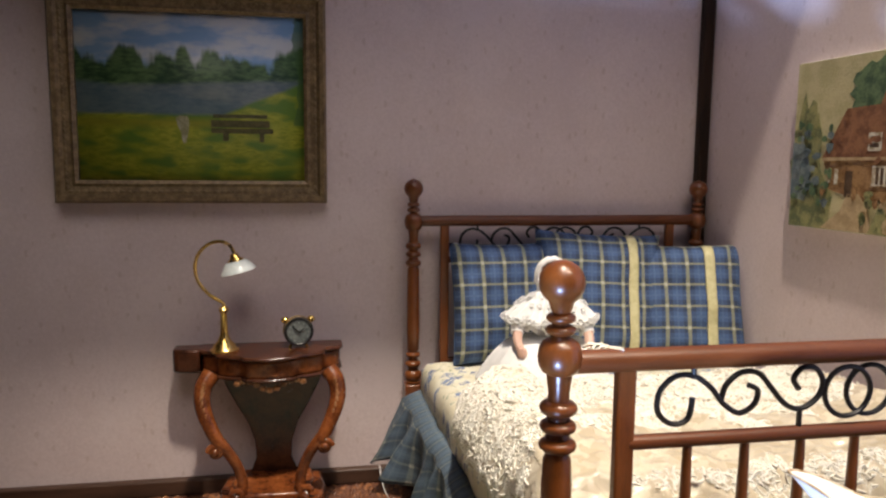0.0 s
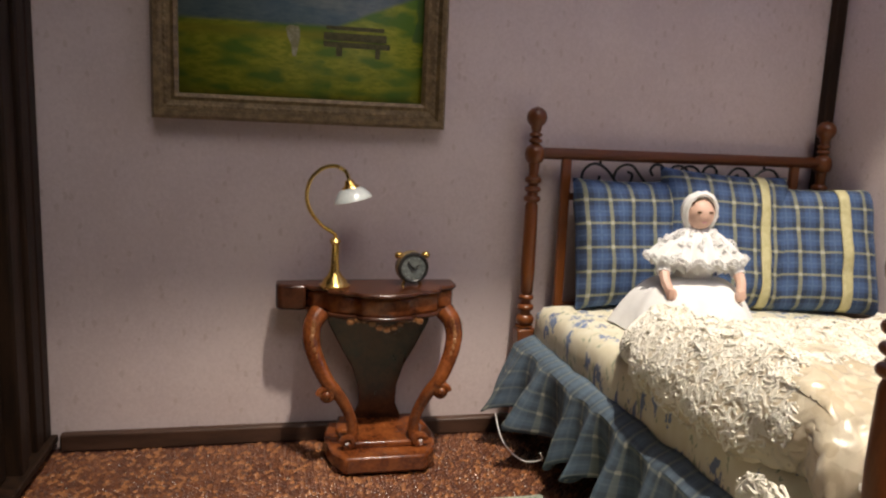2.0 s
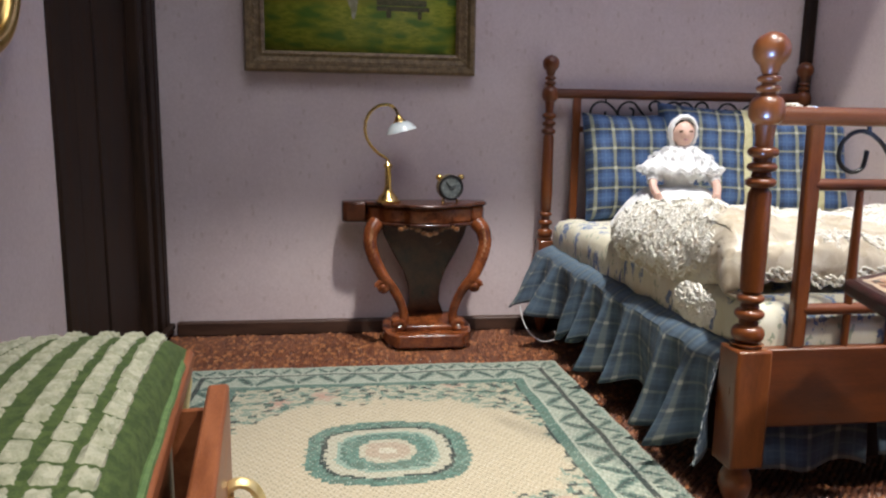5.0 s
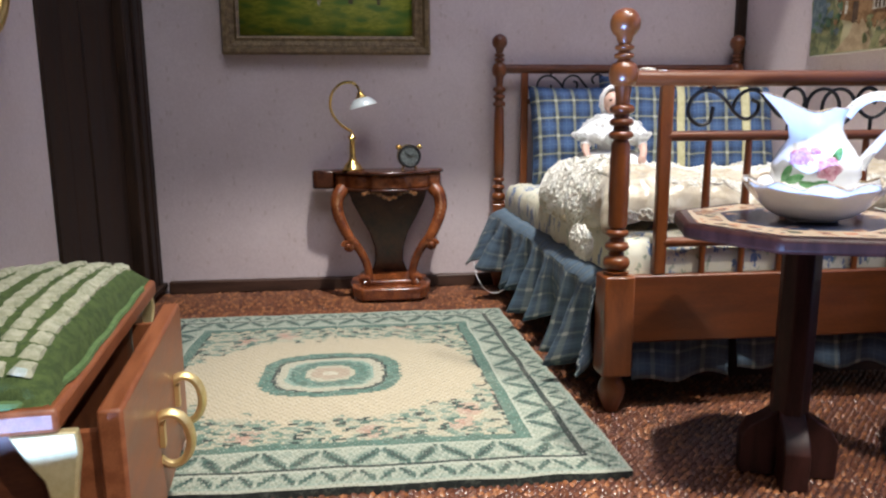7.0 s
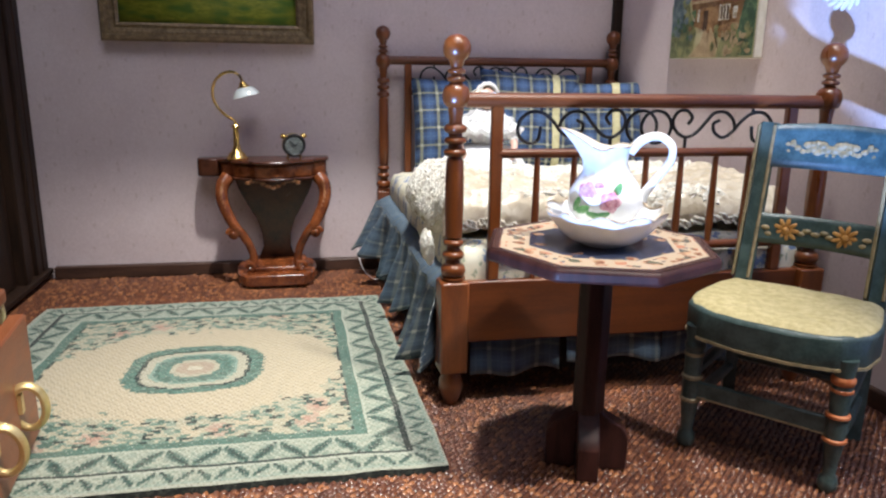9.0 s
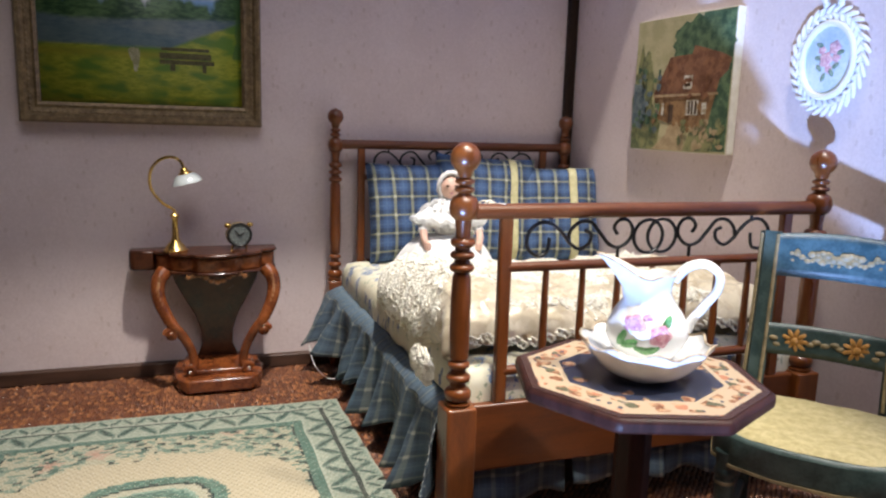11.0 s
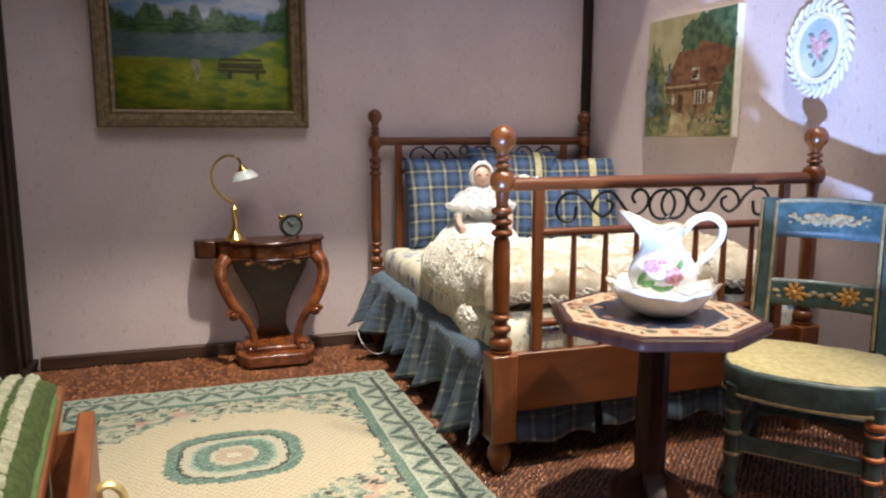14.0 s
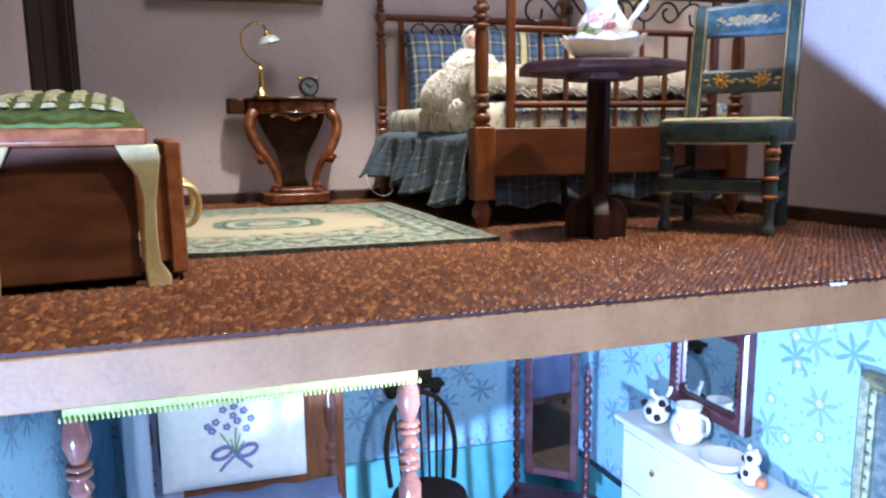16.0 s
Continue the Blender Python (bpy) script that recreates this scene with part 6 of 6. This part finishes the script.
LEG = [(-0.72, 3.86), (0.34, 3.86), (0.38, 3.5), (0.30, 3.0), (0.20, 2.3), (0.18, 1.4), (0.22, 0.7), (0.46, 0.3), (0.46, 0.0), (-0.16, 0.0), (-0.2, 0.5), (-0.18, 1.4), (-0.14, 2.4), (-0.24, 3.0), (-0.5, 3.4)]
for x, y, flip in ((SX1 + 0.0, SY0, 1), (SX0 + 0.4, SY0, -1), (SX1 - 0.35, SY1 - 0.2, 1), (SX0 + 0.4, SY1 - 0.2, -1)):
    bm = bmesh.new()
    turn_verts(prism(bm, [(a * flip, b) for a, b in (LEG if flip > 0 else LEG[::-1])], -0.12, 0.12), Matrix(((1, 0, 0, x), (0, 0, -1, y + 0.1), (0, 1, 0, 0), (0, 0, 0, 1))))
    part("leg", bm, CREAM_METAL, stool, "pale gilt metal cabriole leg", bevel=0.05)
drawer = part("drawer", (lambda bm: (box(bm, SX1 - 0.05 + 0.55, SX1 + 0.95, SY0 + 0.6, SY1 - 1.6, 0.25, 3.95), bm)[1])(bmesh.new()), OAK, stool, "open drawer front", bevel=0.07)
for y0, y1 in ((SY0 + 0.75, SY0 + 0.95), (SY1 - 2.0, SY1 - 1.8)):
    bm = bmesh.new()
    box(bm, SX1 - 0.25, SX1 + 0.55, y0, y1, 0.6, 3.5)
    part("drawer_side", bm, OAK, drawer)
for y in (SY0 + 3.9, SY0 + 6.3):
    bm = bmesh.new()
    tube(bm, [(SX1 + 1.0 + 0.42 * math.cos(a) + 0.18, y - 0.1 * math.sin(a), 1.85 + 0.66 * math.sin(a)) for a in [2.75 - k * 5.2 / 22 for k in range(23)]], 0.10, 8, flat=1.3)
    part("ring_pull", bm, PALE_BRASS, drawer, "brass hoop pull")
    bm = bmesh.new()
    box(bm, SX1 + 0.94, SX1 + 1.06, y - 0.12, y + 0.12, 1.7, 2.25)
    part("pull_plate", bm, PALE_BRASS, drawer)

stool.matrix_world = pose(SX1 * CM, SY0 * CM, 0, 0, 0, 6) @ Matrix.Translation((-SX1 * CM, -SY0 * CM, 0))

# ---- lower room ----
def low_wall_x(y):
    return wall_x(y)


bm = bmesh.new()
box(bm, -11.5, low_wall_x(YB) - 0.05, YB - 0.25, YB - 0.01, -25.0, -18.8)
tagged(mesh_object("dado_back", bm, DADO), "turquoise painted dado below the blue wallpaper", "dado", kind="structure")
bm = bmesh.new()
prism(bm, [(low_wall_x(1.5) - 0.25, 1.5), (low_wall_x(1.5) - 0.01, 1.5), (low_wall_x(YB - 0.3) - 0.01, YB - 0.3), (low_wall_x(YB - 0.3) - 0.25, YB - 0.3)], -25.0, -19.2)
tagged(mesh_object("dado_right", bm, DADO), "turquoise painted dado below the blue wallpaper", "dado", kind="structure")
bm = bmesh.new()
prism(bm, [(low_wall_x(1.5) - 0.35, 1.5), (low_wall_x(1.5) - 0.01, 1.5), (low_wall_x(YB - 0.3) - 0.01, YB - 0.3), (low_wall_x(YB - 0.3) - 0.35, YB - 0.3)], -19.18, -19.0)
tagged(mesh_object("dado_trim", bm, BLACK_LINE), "thin black rail on the dado", "trim", kind="structure")

canopy = thing("canopy_bed", -3.9, 8.0, -24.7, "four-poster bed with turned posts and a yellow-green fringed canopy", "bed")
for x in (-4.8, 4.8):
    for y in (0.0, 18.5):
        bm = bmesh.new()
        prof = [(0.3, 0.0), (0.4, 0.6), (0.3, 1.2), (0.45, 3.0), (0.45, 9.0), (0.3, 9.5)]
        for z in (10.2, 11.0):
            prof += bead(z, 0.42, 0.25)
        prof += [(0.25, 11.6), (0.42, 12.6), (0.4, 13.6), (0.24, 14.6)] + bead(15.0, 0.42, 0.25) + bead(15.8, 0.36, 0.2) + [(0.24, 16.3), (0.37, 16.9), (0.37, 17.5), (0.22, 17.9)]
        prof += bead(18.15, 0.35, 0.12) + bead(18.45, 0.35, 0.12) + [(0.22, 18.65), (0.35, 18.9), (0.22, 19.15)] + bead(19.35, 0.37, 0.1) + bead(19.6, 0.37, 0.1)
        prof += [(0.22, 19.75), (0.39, 20.25), (0.35, 20.7), (0.2, 21.15), (0.2, 21.4)]
        lathe(bm, prof, x, y, 18)
        part("post", bm, COPPER_WOOD, canopy)
bm = bmesh.new()
box(bm, -5.15, 5.15, -0.35, 18.9, 21.42, 21.75)
cv = part("canopy", bm, VALANCE, canopy, "yellow-green canopy with beaded fringe", bevel=0.1)
bm = bmesh.new()
for k in range(76):
    lathe(bm, [(0.0, 21.02), (0.035, 21.04), (0.04, 21.1), (0.025, 21.16), (0.0, 21.2)], -5.1 + k * 0.136, -0.36, 6)
tagged(part("tassels", bm, VALANCE, cv, "row of small pale green tassels"), kind="stuff")
bm = bmesh.new()
box(bm, -5.05, 5.05, -0.28, -0.1, 21.1, 21.42)
part("fringe", bm, VALANCE, cv, "yellow-green fringe", bevel=0.05)
bm = bmesh.new()
box(bm, -5.0, 5.0, 0.1, 18.4, 5.0, 7.0)
part("bed_frame", bm, COPPER_WOOD, canopy, bevel=0.1)
bm = bmesh.new()
box(bm, -5.0, 5.6, 18.3, 18.8, 5.0, 15.6)
part("headboard", bm, plain("red_brown_headboard", (0.16, 0.0635, 0.03), (0.27, 0.10, 0.05), 60, 0.35, 0.2, 900, stretch=(4, 4, 0.6)), canopy, bevel=0.1)
bm = bmesh.new()
for x in (-4.3, -3.6):
    tube(bm, smooth_line([(x, 17.6, 14.9), (x, 17.55, 11.5), (x + 0.6, 17.5, 10.8)], 4), 0.07, 6)
part("black_cord", bm, BLACK_LINE, canopy)
bm = bmesh.new()
box(bm, -4.9, -3.3, 18.12, 18.29, 9.0, 15.4)
part("painted_panel", bm, plain("lilac_blue_panel", (0.36, 0.40, 0.58), (0.48, 0.51, 0.68), 70, 0.5, 0.2, 900), canopy, "lilac-blue painted panel", bevel=0.06)
bm = bmesh.new()
box(bm, -5.3, -4.75, 12.0, 18.0, 9.0, 21.0)
part("bed_curtain", bm, plain("pale_blue_curtain", (0.42, 0.52, 0.66), (0.52, 0.62, 0.75), 90, 0.8, 0.3, 1200, stretch=(4, 4, 0.4)), canopy, bevel=0.1)
bm = bmesh.new()
soft_block(bm, -9.3, 1.2, 8.4, 26.2, -19.0, -15.0, 1.2, 40, 40, 0.9, amp=0.25)
single("bedspread", bm, QUILT, 0, 0, 0, "rounded blue bedspread over the four-poster bed", "bedspread")
cus = thing("embroidered_pillow", -4.4, 25.4, -14.7, "square white pillow embroidered with violet flowers and a bow", "pillow")
bm = bmesh.new()


def cush2(side):
    def f(u, v):
        a, b = 2 * u - 1, 2 * v - 1
        return (a * 3.75, side * (0.12 + 0.6 * ((1 - a ** 4) * (1 - b ** 4)) ** 0.6) + 0.10 * (b + 1), 2.55 + b * 2.55)
    return f


for s in (-1, 1):
    sheet(bm, 20, 20, cush2(s))
bmesh.ops.holes_fill(bm, edges=bm.edges, sides=0)
part("cover", bm, WHITE_CLOTH, cus)


def front_y(x, z):
    a, b = x / 3.75, (z - 2.55) / 2.55
    return -(0.12 + 0.6 * ((1 - a ** 4) * (1 - b ** 4)) ** 0.6) + 0.10 * (b + 1) - 0.03


for x, z in ((-0.5, 4.4), (0.05, 4.5), (0.55, 4.25), (-0.9, 3.8), (-1.3, 3.6), (0.9, 3.8), (0.2, 3.75), (-0.35, 3.5), (0.65, 3.3), (-1.1, 3.35), (0.0, 4.05), (0.35, 4.75)):
    bm = bmesh.new()
    for k in range(5):
        ball(bm, x + 0.13 * math.cos(k * 1.257), front_y(x, z), z + 0.13 * math.sin(k * 1.257), 0.1, 6, 1, 0.4, 1)
    part("embroidered_flower", bm, VIOLET, cus)
for x, z in ((-0.7, 3.2), (0.3, 3.0), (0.1, 3.4), (-0.2, 2.8), (0.5, 2.6)):
    bm = bmesh.new()
    tube(bm, smooth_line([(0.0, front_y(0, 1.9), 1.9), (x * 0.5, front_y(x * 0.5, (z + 2) / 2), (z + 2) / 2), (x, front_y(x, z), z)], 4), 0.04, 5)
    part("embroidered_stem", bm, LEAF, cus)
for s in (-1, 1):
    bm = bmesh.new()
    tube(bm, [(s * 0.65 + 0.5 * math.cos(t), front_y(s * 0.65, 2.1) - 0.02, 2.1 + 0.3 * math.sin(t) + 0.12 * s * math.cos(t) * s) for t in [k * 0.524 for k in range(12)]], 0.11, 6, True)
    part("embroidered_bow", bm, VIOLET, cus)
    bm = bmesh.new()
    tube(bm, smooth_line([(0, front_y(0, 1.9), 1.9), (s * 0.5, front_y(0.5, 1.4), 1.45), (s * 0.8, front_y(0.8, 1.1), 1.1)], 4), 0.09, 6)
    part("embroidered_bow_tail", bm, VIOLET, cus)

wind = thing("windsor_chair", 6.5, 26.5, -24.7, "dark spindle-backed Windsor chair", "chair")
bm = bmesh.new()
tube(bm, smooth_line([(-2.0, 0.5, 7.5), (-2.15, 0.8, 10.0), (-1.5, 1.0, 12.2), (0, 1.1, 13.1), (1.5, 1.0, 12.2), (2.15, 0.8, 10.0), (2.0, 0.5, 7.5)], 6), 0.17, 8)
part("hoop", bm, DARK, wind)
for k in range(7):
    x = -1.5 + 0.5 * k
    bm = bmesh.new()
    tube(bm, [(x * 0.85, 0.4, 7.4), (x, 0.85, 10.5), (x * 1.02, 1.02, 12.95 - 0.38 * abs(x) ** 1.5)], 0.09, 6)
    part("spindle", bm, DARK, wind)
bm = bmesh.new()
lathe(bm, [(0.0, 7.0), (2.1, 7.0), (2.3, 7.2), (2.2, 7.5), (0.0, 7.4)], 0, -1.0, 24)
part("seat", bm, DARK, wind)
for x in (-1.4, 1.4):
    for y in (-2.2, 0.4):
        bm = bmesh.new()
        tube(bm, [(x * 1.3, y * 1.1, 0), (x, y, 7.1)], 0.2, 8)
        part("leg", bm, DARK, wind)

shelf = thing("wall_shelf", 7.9, YB, -13.6, "small dark carved wall shelf", "shelf")
bm = bmesh.new()
box(bm, -2.2, 2.0, -1.2, 0, 0.0, 0.4)
part("board", bm, DARK, shelf, bevel=0.1)
bm = bmesh.new()
box(bm, -1.4, 1.2, -0.9, 0, 0.42, 2.2)
part("box_back", bm, DARK, shelf, bevel=0.15)
for x in (-1.7, 1.5):
    bm = bmesh.new()
    ball(bm, x, -0.6, -0.25, 0.4, 10)
    part("bracket", bm, DARK, shelf)

chev = thing("cheval_mirror", 15.1, 27.0, -24.7, "tall plum wooden cheval mirror with bobbin posts", "mirror")
m = Matrix.Rotation(math.radians(-40), 4, "Z")
bm = bmesh.new()
for a in ((-1.75, -1.25, 6.6, 17.0), (1.25, 1.75, 6.6, 17.0), (-1.25, 1.25, 6.6, 7.1), (-1.25, 1.25, 16.5, 17.0)):
    turn_verts(box(bm, a[0], a[1], -0.2, 0.2, a[2], a[3]), m)
part("frame", bm, PLUM_WOOD, chev, bevel=0.06)
bm = bmesh.new()
turn_verts(box(bm, -1.27, 1.27, -0.05, 0.05, 7.05, 16.55), m)
part("mirror_glass", bm, GLASS_DARK, chev, smooth=False)
for x in (-2.3, 2.3):
    bm = bmesh.new()
    prof = [(0.22, 5.0)]
    for k in range(12):
        prof += bead(5.5 + k * 0.72, 0.26, 0.3)
    turn_verts(lathe(bm, prof + [(0.1, 14.3), (0.0, 14.6)], x, 0, 10), m)
    part("bobbin_post", bm, PLUM_WOOD, chev)
bm = bmesh.new()
turn_verts(box(bm, -2.9, 2.9, -1.2, 1.2, 4.3, 5.2), m)
turn_verts(box(bm, -2.5, 2.5, -1.0, 1.0, 0.0, 4.3), m)
part("base", bm, PLUM_WOOD, chev, bevel=0.15)

dres = thing("dresser", 18.4, 17.2, -24.7, "white painted dresser against the blue wall", "dresser", rz=math.degrees(math.atan(0.0635)))
bm = bmesh.new()
box(bm, -0.1, 2.0, -5.7, 5.9, 0.3, 11.5)
part("carcass", bm, WHITE_PAINT, dres, bevel=0.1)
bm = bmesh.new()
prism(bm, [(-0.45, -6.2), (2.05, -6.2), (2.05, 6.4), (-0.45, 6.4)], 11.5, 11.9)
part("worktop", bm, WHITE_PAINT, dres, bevel=0.12)
for z in (1.2, 4.6, 8.0):
    bm = bmesh.new()
    box(bm, -0.2, -0.09, -5.4, 5.6, z, z + 3.1)
    d = part("drawer", bm, WHITE_PAINT, dres, bevel=0.05)
    for y in (-2.5, 2.7):
        bm = bmesh.new()
        ball(bm, -0.3, y, z + 1.6, 0.18, 8)
        part("knob", bm, BRASS, d)


def spots(parent, pts, r):
    for x, y, z in pts:
        bm = bmesh.new()
        ball(bm, x, y, z, r, 8)
        part("black_spot", bm, BLACK_SPOT, parent)


DZ = -12.8
cow = thing("cow_creamer", 19.0, 21.3, DZ, "white creamer in cow shape with black patches", "creamer")
bm = bmesh.new()
ball(bm, 0, 0, 0.9, 0.85, 16, 1.0, 1.2, 1.0)
ball(bm, -0.1, -0.7, 1.75, 0.5, 12)
for s in (-1, 1):
    tube(bm, smooth_line([(s * 0.3, -0.6, 2.05), (s * 0.7, -0.5, 2.4), (s * 0.75, -0.5, 2.75)], 3), 0.14, 6)
part("body", bm, PORCELAIN, cow)
spots(cow, ((-0.75, -0.3, 1.1), (-0.5, -0.85, 0.8), (-0.3, -1.05, 1.85), (0.1, -1.15, 1.5), (-0.6, 0.5, 1.4)), 0.28)
jug = thing("milk_jug", 19.2, 18.6, DZ, "white porcelain milk jug painted with a pink flower", "jug")
bm = bmesh.new()
lathe(bm, [(0, 0), (0.75, 0), (0.95, 0.3), (1.15, 0.9), (1.05, 1.5), (0.75, 2.0), (0.85, 2.5), (0.75, 2.5), (0.6, 2.0), (0, 1.8)], 0, 0, 24)
part("body", bm, PORCELAIN, jug)
bm = bmesh.new()
tube(bm, smooth_line([(0.2, -0.9, 2.1), (0.25, -1.6, 2.0), (0.25, -1.65, 1.2), (0.2, -1.05, 0.8)], 5), 0.13, 7)
part("handle", bm, PORCELAIN, jug)
bm = bmesh.new()
for k in range(5):
    ball(bm, -1.0, -0.35 + 0.2 * math.cos(k * 1.257), 1.2 + 0.2 * math.sin(k * 1.257), 0.16, 8, 0.4, 1, 1)
part("painted_rose", bm, PINK, jug)
dish = thing("shallow_dish", 18.9, 15.3, DZ, "small white shallow dish on the dresser", "dish")
bm = bmesh.new()
lathe(bm, [(0, 0), (0.7, 0), (1.2, 0.35), (1.5, 0.8), (1.4, 0.82), (1.05, 0.4), (0, 0.15)], 0, 0, 28)
part("bowl", bm, PORCELAIN, dish)
fig = thing("animal_figurine", 19.0, 13.4, DZ, "white seated animal figurine with black spots", "figurine")
bm = bmesh.new()
ball(bm, 0, 0, 0.7, 0.7, 14, 0.8, 0.9, 1.0)
ball(bm, 0, -0.1, 1.7, 0.48, 12)
for s in (-0.3, 0.3):
    ball(bm, 0, s - 0.1, 2.15, 0.17, 8, 0.7, 0.8, 1.4)
part("body", bm, PORCELAIN, fig)
spots(fig, ((-0.5, -0.2, 0.9), (-0.45, 0.3, 0.5), (-0.38, -0.3, 1.8), (-0.3, 0.2, 1.6)), 0.2)
bm = bmesh.new()
ball(bm, 0.1, -0.75, 0.5, 0.35, 10)
part("red_patch", bm, ORANGE, fig)


for small in (cow, jug, dish, fig):
    for piece in small.children_recursive:
        piece.data.transform(Matrix.Scale(0.84, 4))


def hung(name, y0, y1, z0, z1, w, frame, glass, label, category):
    yc = (y0 + y1) / 2
    top = thing(name, low_wall_x(yc), yc, 0, label, category, rz=-90 + math.degrees(math.atan(0.0635)))
    h = (y1 - y0) / 2
    bm = bmesh.new()
    rect_frame(bm, -h, h, z0, z1, w, ((0, 0.0), (0, 0.5), (0.2, 0.65), (0.6, 0.5), (0.8, 0.55), (1.0, 0.4), (1.0, 0.1)), 0.0)
    f = part("frame", bm, frame, top, smooth=False)
    bm = bmesh.new()
    box(bm, -h + w * 0.95, h - w * 0.95, -0.2, -0.1, z0 + w * 0.95, z1 - w * 0.95)
    part("glass", bm, glass, top, smooth=False)
    bm = bmesh.new()
    n = 18
    for k in range(n):
        for z in (z0 + w * 0.85, z1 - w * 0.85):
            ball(bm, -h + w + (2 * h - 2 * w) * k / (n - 1), -0.55, z, 0.1, 6)
    for k in range(12):
        for x in (-h + w * 0.85, h - w * 0.85):
            ball(bm, x, -0.55, z0 + w + (z1 - z0 - 2 * w) * k / 11, 0.1, 6)
    tagged(part("beading", bm, frame, f), kind="stuff")


hung("wall_mirror", 15.4, 21.3, -11.4, -6.0, 0.75, PLUM_WOOD, GLASS_DARK, "wall mirror in a plum wooden beaded frame", "mirror")
hung("framed_print", 3.6, 9.2, -13.2, -5.9, 0.7, GREEN_GILT, OIL_BLUE, "framed print in a gilt and green frame", "picture")

# ---- woven nap of the carpet ----
rng = np.random.default_rng(4)
px, py = 0.24, 0.12
cols, rows = int(33.5 / px), int(32.6 / py)
ii, jj = np.meshgrid(np.arange(cols), np.arange(rows), indexing="ij")
X = (-11.75 + ii * px + (jj % 2) * px * 0.5 + rng.normal(0, 0.022, ii.shape)).ravel()
Y = (1.75 + jj * py + rng.normal(0, 0.014, ii.shape)).ravel()
front = 1.9 + (X + 11.5) * 0.003
keep = (X < 19.45 + 0.0635 * (YB - Y) - 0.4) & (Y < YB - 0.5) & (Y > front)
keep &= ~((X > -9.9) & (X < 4.3) & (Y > 12.9) & (Y < 27.3))
keep &= ~((X > 7.5) & (X < 18.5) & (Y > 18.5))
X, Y = X[keep], Y[keep]
n = len(X)
ang = rng.normal(0.5, 0.18, n)
hl, hw, hh = px * 0.46, py * 0.40, rng.uniform(0.08, 0.105, n)
ca, sa = np.cos(ang), np.sin(ang)
verts = np.empty((n, 6, 3))
for k, (a, b, c) in enumerate(((-1, -1, 0), (1, -1, 0), (1, 1, 0), (-1, 1, 0), (-0.45, 0, 1), (0.45, 0, 1))):
    verts[:, k, 0] = X + a * hl * ca - b * hw * sa
    verts[:, k, 1] = Y + a * hl * sa + b * hw * ca
    verts[:, k, 2] = -0.025 - 0.0125 * np.maximum(0.0, Y - 8.0) + c * hh * (1 + (0.25 * rng.uniform(-1, 1, n) if k > 3 else 0))
idx = np.arange(n)[:, None] * 6
faces = np.concatenate([idx + np.array(q) for q in ((0, 1, 5, 4), (2, 3, 4, 5))]).tolist() + np.concatenate([idx + np.array(q) for q in ((1, 2, 5), (3, 0, 4))]).tolist()
me = bpy.data.meshes.new("carpet_nap")
me.from_pydata((verts.reshape(-1, 3) * CM).tolist(), [], faces)
me.materials.append(NAP)
for p in me.polygons:
    p.use_smooth = True
nap = new("carpet_nap", me)
nap.parent = carpet
tagged(nap, "short russet woven nap", kind="stuff")
